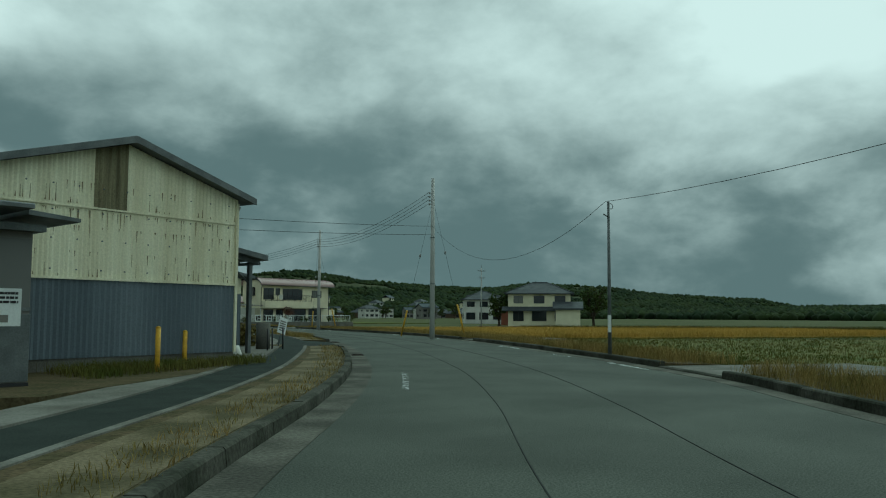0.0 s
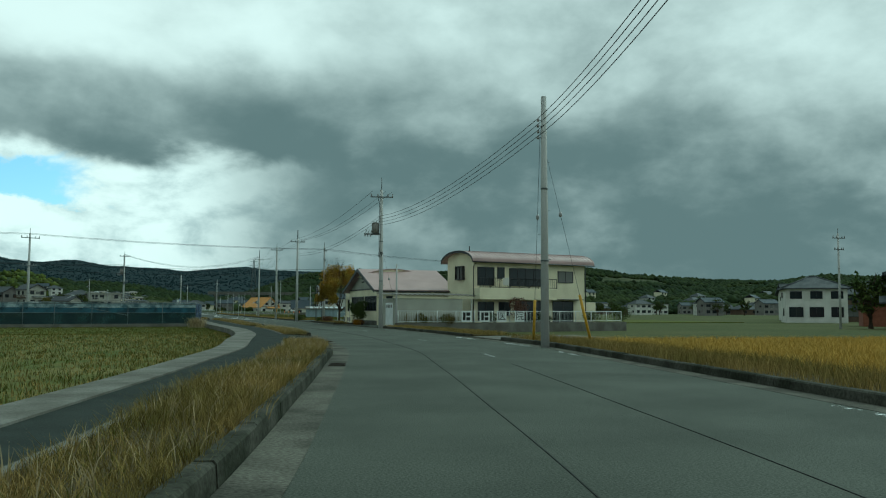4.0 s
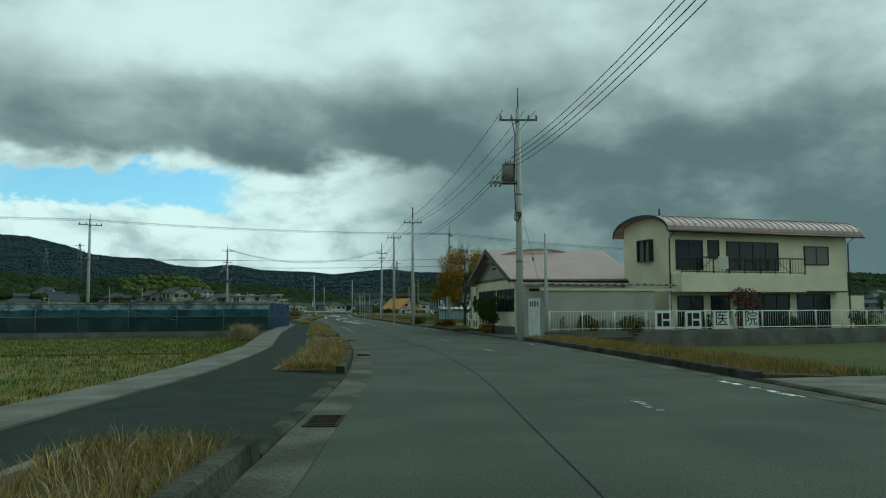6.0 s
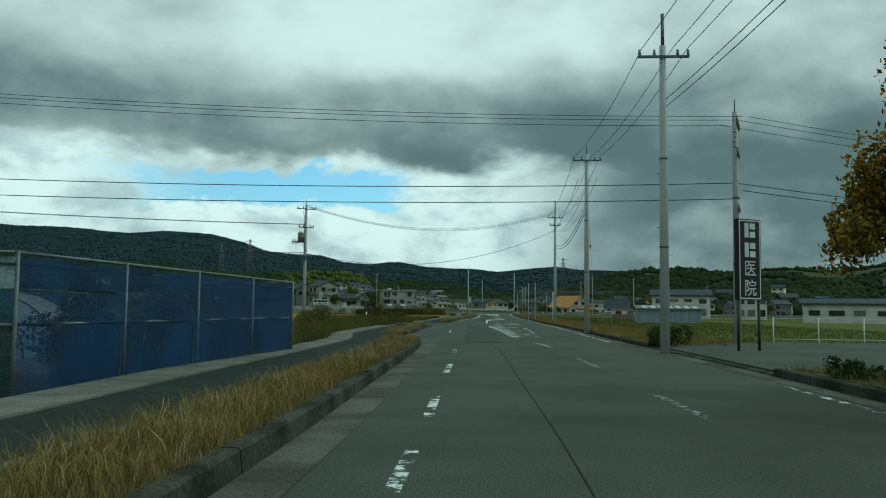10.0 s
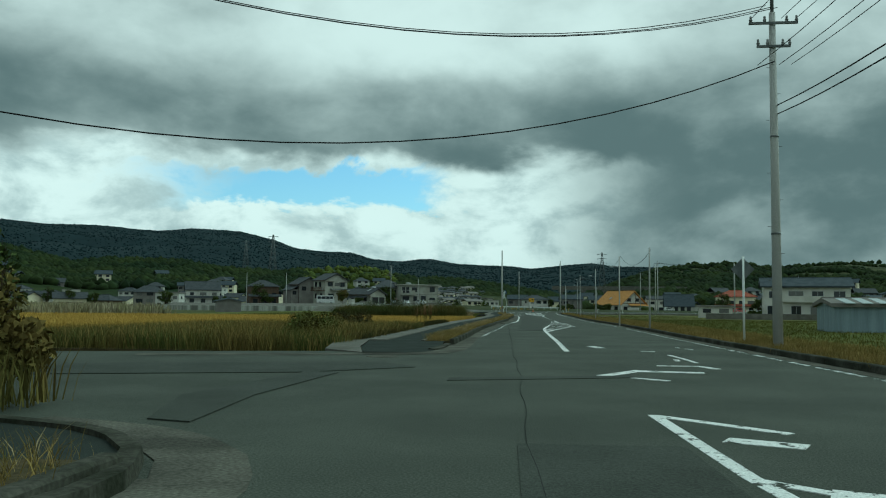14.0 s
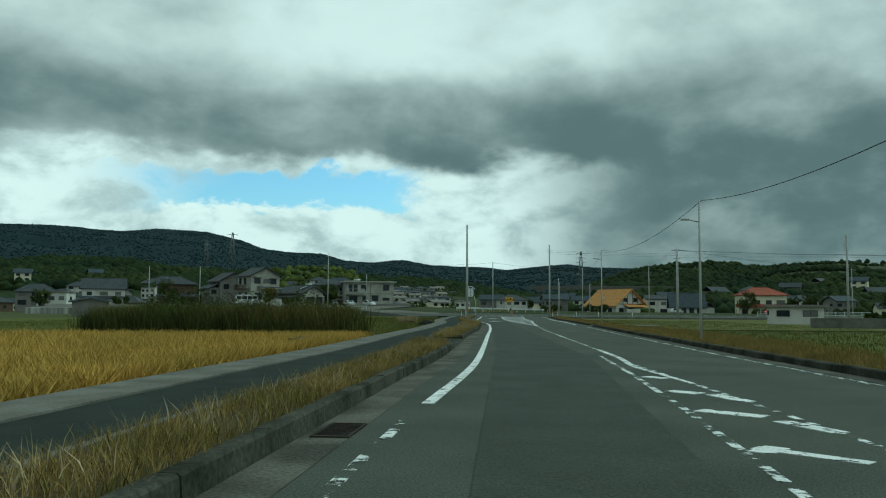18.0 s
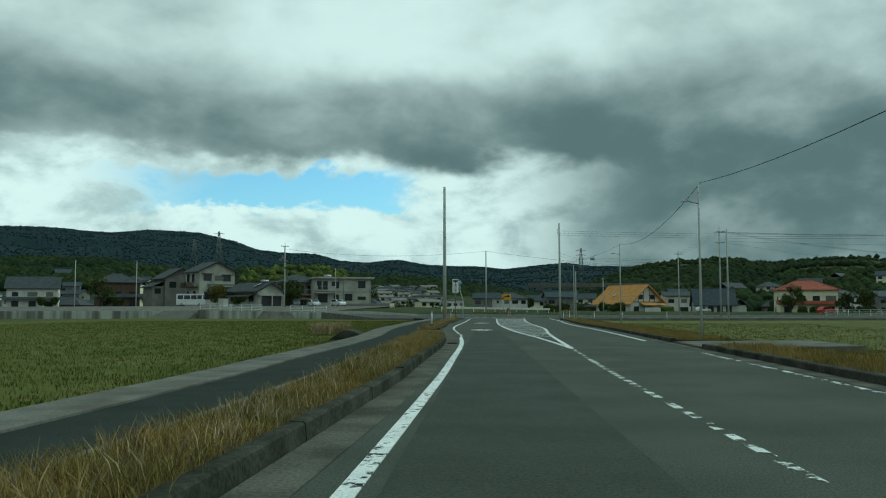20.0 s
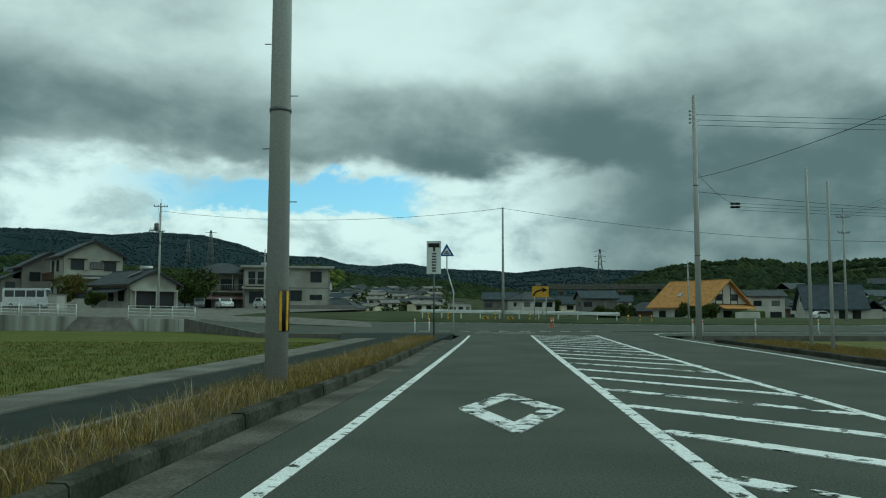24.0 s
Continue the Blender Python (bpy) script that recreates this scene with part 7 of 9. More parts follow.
for k, (x, y) in enumerate(((-23.7, 24.15), (-22.1, 26.1))):
    sp_ = thing("marker_stake", pose(x, y, 0.08), "thin dark steel stake beside the warehouse", "stake", "warehouse stakes")
    part("post", Shape().tube([(0, 0, -0.2), (0, 0, 0.95)], 0.03, 7), STEEL, sp_)


# ---------------------------------------------------------------- road markings and small road things
marks = 0


def quad_mark(pts, mat=None, label="white road marking, partly worn", z=0.006):
    global marks
    marks += 1
    z += 0.0007 * (marks % 9)
    s = Shape().plate(pts, z - 0.012, z)
    return solid("road_marking", s, mat or LINE, label, "road marking", kind="structure")


def line_mark(points, w, mat=None, z=0.006, label="white line on the asphalt, partly worn"):
    l = np.array(points, float)
    n = normals(l) if len(l) > 2 else np.repeat([[-(l[1] - l[0])[1], (l[1] - l[0])[0]] / np.linalg.norm(l[1] - l[0])], 2, 0)
    return quad_mark([tuple(p + q * w / 2) for p, q in zip(l, n)][::-1] + [tuple(p - q * w / 2) for p, q in zip(l, n)], mat, label, z)


def offset_line(base, y0, y1, off):
    l = piece(base, y0, y1)
    return [tuple(p + q * off) for p, q in zip(l, normals(l))]


# seams and repairs in the asphalt
line_mark(offset_line(KERB_L, -20, 148, -2.72), 0.013, TAR, 0.005, "dark tarred seam in the asphalt")
line_mark(offset_line(KERB_L, -20, 60, -4.6), 0.012, TAR, 0.005, "fine crack along the asphalt")
line_mark([(1.0 + 0.035 * math.sin(y * 1.3) + 0.03 * math.sin(y * 0.37), y) for y in np.arange(176, 233, 1.2)], 0.006, TAR, 0.0075, "fine crack along the asphalt")
quad_mark([(0.75, 150), (2.35, 150), (2.45, 182), (0.85, 182)], PATCH, "darker repaired strip of asphalt", 0.005)
quad_mark([(1.5, 223), (3.0, 223), (3.3, 233), (5.1, 258), (5.0, 330), (3.4, 330), (2.6, 262)], PATCH, "darker repaired strip of asphalt", 0.005)
quad_mark([(-12, 190.8), (-2.2, 193.6), (-1.2, 192.0), (-3.2, 190.2), (-12, 187.6)], PATCH, "dark repaired trench across the junction", 0.0075)
quad_mark([(-0.3, 188.8), (3.2, 190.0), (3.2, 190.5), (-0.3, 189.4)], PATCH, "dark repaired trench across the junction", 0.0065)
quad_mark([(-3.36, 183.2), (-3.95, 185.7), (-3.2, 190.4), (-2.55, 190.2), (-2.92, 185.9), (-2.78, 183.0)], PATCH, "darker repaired strip of asphalt", 0.0085)
solid("manhole_cover", Shape().tube([(0, 0, -0.02), (0, 0, 0.011)], 0.42, 24), GUTTER, "round worn concrete manhole cover in the asphalt", "manhole cover", m=pose(-2.5, 195.8, 0))
# left edge line
for y0, y1 in ((12.2, 16.0), (121, 123.5), (126, 128.5), (133, 136), (141.5, 143.5)):
    line_mark(offset_line(KERB_L, y0, y1, -1.25), 0.13, WORN if 20 < y0 < 150 else FAINT)
line_mark([(-0.14, 163.2), (-0.26, 169.6)], 0.1, WORN)
line_mark([(-0.24, 212.2), (-0.02, 217.9), (0.44, 226.9)], 0.11, WORN)
line_mark(spline([(0.5, 228), (0.75, 236), (1.2, 244.5)], 1), 0.11, WORN)
line_mark(spline([(1.36, 246.3), (1.86, 253), (2.12, 260), (2.45, 275), (2.78, 289.8), (2.86, 297), (2.92, 306), (2.75, 314)], 1.5), 0.17)
line_mark(spline([(2.75, 314), (2.68, 317.8), (2.46, 321.5), (1.92, 331)], 1.5), 0.13, SCUFFED)
line_mark(spline([(1.92, 331), (1.76, 338), (1.78, 346), (1.97, 353), (2.1, 360), (2.3, 375), (2.44, 390), (2.45, 400)], 1.5), 0.15)
# centre line
for y0, y1 in ((63, 65), (75.5, 77), (91.3, 93.3), (101, 104), (126.0, 129.2), (135.4, 139.2), (146, 150)):
    line_mark(offset_line(KERB_L, y0, y1, -4.6 if y0 < 120 else -4.75), 0.14, FAINT if y0 < 140 else WORN)
# first hatched island, nearly worn away
def stripe(x0, y0, x1, y1, w=0.3, mat=None):
    line_mark([(x0, y0), (x1, y1)], w, mat or LINE)


line_mark([(3.27, 155), (3.1, 162), (2.98, 169), (2.92, 173.4)], 0.12, WORN)
line_mark([(4.7, 163), (4.85, 168), (5.0, 174)], 0.1, WORN)
for k in range(6):
    stripe(3.14 - 0.03 * k, 158.6 + 2.45 * k, 3.5 + 0.06 * (k % 3), 158.1 + 2.45 * k, 0.34)
    stripe(3.6, 158.2 + 2.45 * k, 4.55, 157.7 + 2.45 * k, 0.2, WORN)
line_mark([(2.9, 173.7), (2.98, 172.9), (3.22, 172.9)], 0.36)
stripe(3.22, 172.8, 3.75, 172.5, 0.22, WORN)
line_mark([(2.82, 176.1), (3.0, 175.6), (3.14, 175.5)], 0.36)
stripe(3.12, 175.5, 3.5, 175.2, 0.2)
line_mark([(2.57, 184.4), (2.65, 180.6), (2.86, 178.1)], 0.15)
line_mark([(2.57, 184.35), (3.75, 183.0)], 0.17)
stripe(2.95, 182.5, 3.63, 182.15, 0.32)
line_mark([(2.65, 180.5), (3.1, 180.05), (4.11, 179.5)], 0.14)
stripe(3.05, 180.05, 3.75, 179.75, 0.34)
stripe(2.75, 178.0, 3.1, 177.95, 0.3)
stripe(3.15, 177.9, 3.4, 177.7, 0.16, WORN)
stripe(4.97, 178.5, 5.08, 177.6, 0.13)
stripe(5.01, 176.3, 5.08, 175.4, 0.13)
stripe(4.16, 181.4, 4.62, 180.2, 0.09)
line_mark([(2.64, 190.4), (3.13, 191.15), (3.64, 192.0)], 0.28)
line_mark([(2.78, 190.4), (3.03, 190.2), (3.39, 189.75), (3.72, 189.45)], 0.16)
stripe(3.5, 191.75, 4.85, 191.5, 0.34)
line_mark([(4.25, 193.5), (5.22, 193.55), (5.4, 192.7)], 0.2)
stripe(5.18, 196.0, 5.1, 195.4, 0.14)
line_mark([(5.42, 198.2), (5.46, 196.4), (5.43, 194.8)], 0.1)
stripe(4.95, 200.2, 5.36, 200.0, 0.12)
stripe(6.61, 203.0, 6.83, 201.5, 0.09, WORN)
stripe(3.73, 203.3, 3.93, 202.0, 0.3)
# second island
line_mark(spline([(2.62, 199.5), (2.78, 206), (2.9, 213), (3.02, 220), (3.2, 225.8), (3.45, 229.8), (4.0, 236.0), (4.16, 238.2)], 1.2), 0.17)
line_mark([(4.3, 240.6), (4.75, 246), (5.15, 252), (5.5, 259.0)], 0.1, WORN)
line_mark([(3.05, 220.2), (3.75, 224.8), (4.12, 226.6)], 0.16)
line_mark([(4.12, 226.6), (5.0, 231.2), (5.6, 235.6), (5.9, 240), (5.85, 250), (5.7, 256)], 0.09, WORN)
for x, y, u, v, w in ((3.1, 222.9, 3.46, 222.4, 0.3), (3.22, 225.7, 3.6, 225.2, 0.34), (4.02, 227.0, 4.16, 226.4, 0.3), (3.6, 227.7, 3.78, 227.4, 0.2), (4.1, 229.4, 4.45, 229.2, 0.12),
                      (4.42, 229.25, 4.58, 228.8, 0.36), (3.62, 230.5, 3.95, 230.1, 0.22), (4.3, 232.0, 4.6, 231.9, 0.26), (4.8, 231.6, 5.0, 231.1, 0.36), (5.32, 234.2, 5.36, 233.4, 0.24),
                      (4.14, 234.6, 4.34, 234.55, 0.24), (4.6, 234.0, 4.82, 233.75, 0.16), (5.4, 235.7, 5.58, 235.3, 0.34), (5.7, 235.9, 5.8, 234.9, 0.13), (4.68, 236.8, 4.85, 236.6, 0.22),
                      (4.98, 236.35, 5.2, 236.15, 0.22), (5.02, 239.2, 5.35, 239.1, 0.24), (5.45, 238.75, 5.75, 238.6, 0.36), (5.72, 238.6, 5.86, 237.9, 0.14), (4.45, 240.4, 4.9, 239.7, 0.2),
                      (4.42, 240.5, 4.66, 240.25, 0.4), (5.48, 241.9, 5.88, 240.9, 0.26), (4.66, 242.95, 5.4, 242.2, 0.18), (4.66, 242.9, 4.84, 242.75, 0.42), (4.9, 245.9, 5.55, 245.3, 0.3),
                      (5.6, 244.9, 5.9, 244.0, 0.24), (5.1, 248.5, 5.5, 248.1, 0.32), (5.65, 248.0, 5.88, 247.0, 0.26), (5.3, 251.4, 5.6, 251.0, 0.3), (5.6, 254.3, 5.85, 249.9, 0.1)):
    stripe(x, y, u, v, w)
line_mark([(5.62, 254.6), (5.86, 257.5), (5.95, 262)], 0.15)
line_mark(spline([(5.95, 262), (6.1, 275), (6.35, 290), (6.8, 303.3)], 1.5), 0.12, WORN)
# third island, freshly painted
left3 = [(6.8, 303.3), (6.5, 313), (6.17, 319.6), (5.88, 325), (5.69, 331.3), (5.58, 338), (5.5, 346), (5.52, 353), (5.64, 361), (5.88, 374), (6.35, 395), (6.65, 407)]
right3 = [(6.8, 303.3), (7.25, 315), (7.69, 323.6), (8.05, 329), (8.35, 335), (8.55, 350), (8.82, 361), (9.3, 374), (10.2, 393), (10.9, 406)]
line_mark(spline(left3, 1.5), 0.17)
line_mark(spline(right3, 1.5), 0.17)
for k in range(33):
    y = 317.4 + 2.75 * k
    a = float(np.interp(y, [q for _, q in left3], [p for p, _ in left3]))
    b = float(np.interp(y - 1.5, [q for _, q in right3], [p for p, _ in right3]))
    if y < 406:
        line_mark([(a + 0.08, y), (b - 0.06, y - 1.22 * (b - a))], 0.29, (LINE, SCUFFED, LINE)[k % 3])


def diamond(cx, cy):
    root = tagged(new("road_marking"), "white diamond marking on the asphalt", "road marking", kind="structure")
    outer, inner = [(0.75, 0), (0, 2.5), (-0.75, 0), (0, -2.5)], [(0.42, 0), (0, 1.45), (-0.42, 0), (0, -1.45)]
    for k in range(4):
        a, b, c, d = outer[k], outer[(k + 1) % 4], inner[(k + 1) % 4], inner[k]
        part("stroke", Shape().plate([(cx + p[0], cy + p[1]) for p in (a, b, c, d)], 0.0015, 0.0155), SCUFFED, root)


diamond(3.85, 329.2)
diamond(3.98, 358.0)
# right edge line
for y0, y1 in ((12.2, 15.2), (18, 20), (24, 27), (38, 40), (47, 49), (61.8, 64.4), (68, 71.4), (76, 79), (96, 97), (123, 131), (152, 160)):
    line_mark(offset_line(KERB_R, y0, y1, 0.62), 0.12, WORN)
line_mark(offset_line(KERB_R, 161, 230, 0.6), 0.12, WORN)
line_mark(offset_line(KERB_R, 236, 300, 0.62), 0.12, WORN)
line_mark(offset_line(KERB_R, 310, 399, 0.8), 0.15)
for x in np.arange(-1.5, 13, 1.5):
    line_mark([(x, 408.5 + 0.02 * x), (x + 0.8, 408.5 + 0.02 * x)], 0.4, z=0.125)
line_mark([(2.6, 404.5), (6.9, 404.7)], 0.3, z=0.075)
line_mark(spline([(14.3, 399), (14.55, 401.6), (15.6, 404.2), (18, 405.8), (24, 406.6), (60, 408)], 1.5), 0.15, z=0.085)
p_ = [(-6, 428.2, 0.605), (8, 428.7, 0.505), (22, 428.2, 0.365), (60, 429.0, 0.35), (120, 431, 0.33)]
for (xa, ya, za), (xb, yb, zb) in zip(p_, p_[1:]):
    solid("road_marking", Shape().add([(xa, ya, za), (xb, yb, zb), (xb, yb + 0.16, zb + 0.004), (xa, ya + 0.16, za + 0.004)], [(0, 1, 2, 3)]), LINE, "white edge line along the cross road", "road marking", kind="structure")


RUST = material("rusty_iron", (0.05, 0.042, 0.034), 0.9, (0.03, 0.027, 0.024), 6, 40)
dull(RUST)


# drain gratings in the gutter
def grating(x, y, yaw):
    root = thing("drain_grating", pose(x, y, 0.008, 0, 0, yaw), "dark steel gutter grating in concrete", "grating", "gutter gratings")
    part("frame", Shape().box(-0.2, -0.5, -0.05, 0.2, -0.46, 0.012).box(-0.2, 0.46, -0.05, 0.2, 0.5, 0.012).box(-0.2, -0.46, -0.05, -0.17, 0.46, 0.012).box(0.17, -0.46, -0.05, 0.2, 0.46, 0.012), RUST, root)
    me_ = Shape().box(-0.17, -0.012, -0.04, 0.17, 0.012, 0.008).mesh("bar", RUST)
    for k in range(12):
        part("bar", me_, RUST, root, m=pose(0, -0.42 + 0.076 * k, 0))
    # shallow black slab paints the darkness of the drain below the bars
    part("pit_shade", Shape().box(-0.17, -0.46, -0.05, 0.17, 0.46, -0.02), BLACK, root)


for y in (23.5, 35.4, 59.9, 74.7, 89.9, 103.3, 243.7, 307.2):
    q = piece(KERB_L, y - 1, y + 1)
    d_ = q[-1] - q[0]
    n_ = np.array((d_[1], -d_[0])) / np.linalg.norm(d_)
    p_ = np.array((np.interp(y, KERB_L[:, 1], KERB_L[:, 0]), y)) + n_ * 0.3
    grating(p_[0], p_[1], math.degrees(math.atan2(-d_[0], d_[1])))

# yellow guards of the stay wires
def stay(x, y, px_, py_, h, length=2.1):
    b, t = Vector((x, y, 0.0)), Vector((px_, py_, h))
    root = thing("guy_wire", pose(x, y, 0.0), "stay wire with a yellow plastic guard", "guy wire", "stay wires")
    d_ = t - b
    part("wire", Shape().tube([(0, 0, 0), tuple(d_)], 0.007, 4), WIREMAT, root)
    part("guard", Shape().tube([tuple(d_.normalized() * 0.1), tuple(d_.normalized() * length)], 0.055, 8), YELLOW, root, "yellow plastic guard tube")
    part("stay_insulator", Shape().ball(tuple(d_ * 0.62), 0.07, 8, 5, (1, 1, 1.6)), PORCELAIN, root)


stay(-2.4, 37.6, -4.65, 37.9, 8.2)
stay(-3.9, 42.2, -4.65, 37.9, 8.0, 1.9)
stay(6.9, 68.9, 3.95, 67.3, 8.0)
stay(5.2, 70.6, 3.95, 67.3, 7.9, 1.9)
stay(8.9, 102.5, 6.75, 100.2, 6.0, 0.3)
stay(8.9, 168.0, 7.9, 165.0, 8.5, 0.3)


# ---------------------------------------------------------------- plants
def leaf_cloud(name, centres, radii, count, size, mat, parent=None, label="", category="", seed=1, flat=1.0):
    """Leaves as small bent quads, thick towards the skin of overlapping lobes."""
    r = np.random.default_rng(seed)
    k = r.integers(0, len(centres), count)
    d = r.normal(0, 1, (count, 3))
    d /= np.linalg.norm(d, axis=1)[:, None]
    rad = np.asarray(radii)[k] * r.uniform(0.35, 1.0, count) ** 0.5
    p = np.asarray(centres)[k] + d * rad[:, None] * np.array([1, 1, flat])
    a = r.normal(0, 1, (count, 3))
    a /= np.linalg.norm(a, axis=1)[:, None]
    b = np.cross(a, r.normal(0, 1, (count, 3)))
    b /= np.linalg.norm(b, axis=1)[:, None]
    s = size * r.uniform(0.6, 1.4, (count, 1))
    v = np.stack([p - a * s, p + b * s * 0.5, p + a * s, p - b * s * 0.5], 1)
    base = np.arange(count)[:, None] * 4
    t = np.concatenate([base + [0, 1, 2], base + [0, 2, 3]], 1).reshape(-1, 3)
    ob = new(name, raw_mesh(name, v.reshape(-1, 3), t, mat))
    if parent:
        ob.parent = parent
        if label:
            tagged(ob, label)
        return ob
    return tagged(ob, label, category, kind="stuff")


def tree(x, y, h, crown, mat, label, seed=1, leaves=5000, size=0.07, trunk=0.16, bare=0.3, z=0.0, name="tree", spread_low=12):
    """A trunk that forks into limbs and twigs, and leaves about their ends."""
    r = random.Random(seed)
    root = thing(name, pose(x, y, z), label, "tree", "trees")
    s, tips = Shape(), []

    def grow(p, d, l, rad, depth):
        q = p + d * l
        mid_ = p + d * l * 0.5 + Vector((r.uniform(-1, 1), r.uniform(-1, 1), 0)) * l * 0.06
        s.tube([p, mid_, q], rad, 6 if depth < 2 else 4, rad * 0.62, caps=False)
        if depth >= 2:
            tips.append(q)
        if depth < 5:
            for _ in range(3 if depth < 3 else 2):
                e = (d + Vector((r.uniform(-1, 1), r.uniform(-1, 1), r.uniform(-0.55, 0.55))) * (0.85 if depth else 0.8)).normalized()
                grow(q, e, l * r.uniform(0.62, 0.85), rad * 0.6, depth + 1)

    grow(Vector((0, 0, -0.3)), Vector((0.03, 0.02, 1)), h * 0.10, trunk, 0)
    top_ = max(p.z for p in tips)
    wide = max(math.hypot(p.x, p.y) for p in tips)
    k = Matrix.Diagonal((crown / wide, crown / wide, (h * 0.97) / top_, 1))
    s.moved(k)
    tips = [k @ p for p in tips if (k @ p).z < h * (1 - bare * r.random())]
    for n in range(spread_low):
        a = 6.283 * (n + r.random()) / spread_low
        o, z0_ = r.uniform(0.4, 0.92) * crown, h * r.uniform(0.24, 0.42)
        q = Vector((math.cos(a) * o, math.sin(a) * o, z0_ + h * r.uniform(0.02, 0.16)))
        s.tube([(0, 0, z0_ * 0.6), (q.x * 0.5, q.y * 0.5, z0_ * 0.95), tuple(q)], trunk * 0.28, 5, trunk * 0.08, caps=False)
        tips += [q, Vector((q.x * 0.75, q.y * 0.75, q.z + h * 0.04)), Vector((q.x * 0.5, q.y * 0.5, q.z))] * 2
    part("trunk", s, BARK, root)
    leaf_cloud("crown", [tuple(p) for p in tips], [h * 0.065] * len(tips), leaves, size, mat, root, seed=seed)
    return root


def bush(x, y, rx, ry, h, mat, label, seed=1, count=1500, size=0.05, z=0.05, name="bush"):
    r = random.Random(seed)
    root = thing(name, pose(x, y, z), label, "bush", "bushes")
    c = [(r.uniform(-0.6, 0.6) * rx, r.uniform(-0.6, 0.6) * ry, h * r.uniform(0.3, 0.72)) for _ in range(9)]
    s = Shape()
    for p in c:
        s.tube([(p[0] * 0.2, p[1] * 0.2, -0.1), p], 0.02, 4, 0.008, caps=False)
    part("woody_base", s, BARK, root)
    leaf_cloud("foliage", c, [min(rx, ry, h) * 0.48] * 9, count, size, mat, root, seed=seed)
    return root


def vase_tree(x, y, h, crown, label, seed=1):
    """A short trunk that splits into steep limbs; fine twigs stand bare over the thinning leaves."""
    r = random.Random(seed)
    root = thing("tree", pose(x, y, 0), label, "tree", "trees")
    s, low_, mid_ = Shape(), [], []
    s.tube([(0, 0, -0.3), (0.03, 0.02, h * 0.1), (0.05, 0.0, h * 0.2)], 0.2, 10, 0.15, caps=False)

    def twig(p, d, l, rad, depth):
        q = p + d * l
        bend_ = p + d * l * 0.5 + Vector((r.uniform(-1, 1), r.uniform(-1, 1), r.uniform(-0.3, 0.5))) * l * 0.09
        s.tube([p, bend_, q], rad, 5 if depth < 3 else 3, rad * 0.55, caps=False)
        if depth >= 2:
            f = q.z / h
            if f < 0.46:
                low_.append(q)
            if f < 0.52 or (f < 0.68 and r.random() < 0.4):
                mid_.append(q)
        if depth < 5:
            for _ in range(3 if depth in (1, 2) else 2):
                e = (d + Vector((r.uniform(-1, 1), r.uniform(-1, 1), r.uniform(-0.45, 0.5))) * 0.62).normalized()
                twig(q, e, l * r.uniform(0.6, 0.82), rad * 0.58, depth + 1)

    for k in range(9):
        a = 6.283 * (k + r.uniform(-0.25, 0.25)) / 9
        out = (1.25, 0.4, 0.65)[k % 3]
        d = Vector((math.cos(a) * out, math.sin(a) * out, 1.0 if k % 3 else 0.55)).normalized()
        twig(Vector((0.04, 0, h * (0.13 + 0.016 * (k % 4)))), d, h * 0.21, 0.085, 0)
    top_ = max(v[2] for v in s.v)
    wide = np.percentile([math.hypot(v[0], v[1]) for v in s.v], 97)
    k = Matrix.Diagonal((crown / wide, crown / wide, h / top_, 1))
    s.moved(k)
    part("trunk", s, BARK, root, "dark trunk with fine bare twigs")
    leaf_cloud("crown", [tuple(k @ p) for p in mid_], [h * 0.055] * len(mid_), 17000, 0.058, GOLDLEAF, root, "thinning golden leaves", seed=seed)
    leaf_cloud("lower_crown", [tuple(k @ p) for p in low_], [h * 0.055] * len(low_), 9000, 0.058, OLIVELEAF, root, "olive green lower leaves", seed=seed + 1)
    return root


GOLDLEAF = material("golden_leaves", (0.36, 0.19, 0.025), 0.8, (0.22, 0.17, 0.03), 0.8, 8, 0.7, 0.2, 0.0, island=0.45)
OLIVELEAF = material("olive_leaves", (0.12, 0.115, 0.022), 0.8, (0.2, 0.14, 0.025), 0.8, 8, 0.7, 0.2, 0.0, island=0.45)
dull(GOLDLEAF, OLIVELEAF)
vase_tree(9.65, 128.6, 7.2, 2.55, "autumn zelkova tree, golden leaves and bare twigs", 3)
tree(13.6, 131.5, 5.2, 2.4, LEAF, "green tree with yellowing leaves in the yard", 21, 6000, 0.08, 0.14, 0.15)
tree(11.8, 124.5, 4.6, 1.6, AUTUMN, "smaller autumn tree by the clinic wall", 8, 3000, 0.07, 0.1, 0.3)
bush(8.9, 118.0, 0.5, 0.5, 1.9, LEAF, "slender evergreen shrub by the clinic window", 5, 1400, 0.05)
bush(8.2, 114.7, 0.75, 0.7, 2.7, LEAF, "tall loose shrub in front of the clinic", 6, 3000, 0.055)
bush(8.3, 112.3, 0.7, 0.7, 2.6, LEAF, "dark evergreen shrub in front of the clinic", 7, 2800, 0.05)
bush(8.0, 113.5, 0.5, 1.8, 0.5, AUTUMN, "low reddish shrubs along the clinic wall", 9, 1400, 0.04)
bush(8.0, 127.5, 0.6, 1.3, 0.65, material("russet_shrub", (0.12, 0.06, 0.025), 0.85, island=0.4), "low russet shrub in the planting bed", 10, 2200, 0.045)
bush(8.1, 131.0, 0.4, 0.9, 0.45, LEAF, "low green shrub in the planting bed", 11, 900, 0.045)
bush(8.4, 146.6, 0.75, 0.9, 0.75, LEAF, "round dark clipped shrub at the entrance", 12, 3200, 0.05)
bush(10.9, 126.2, 0.5, 1.0, 0.8, LEAF, "dark green hedge by the car park", 13, 1500, 0.05)
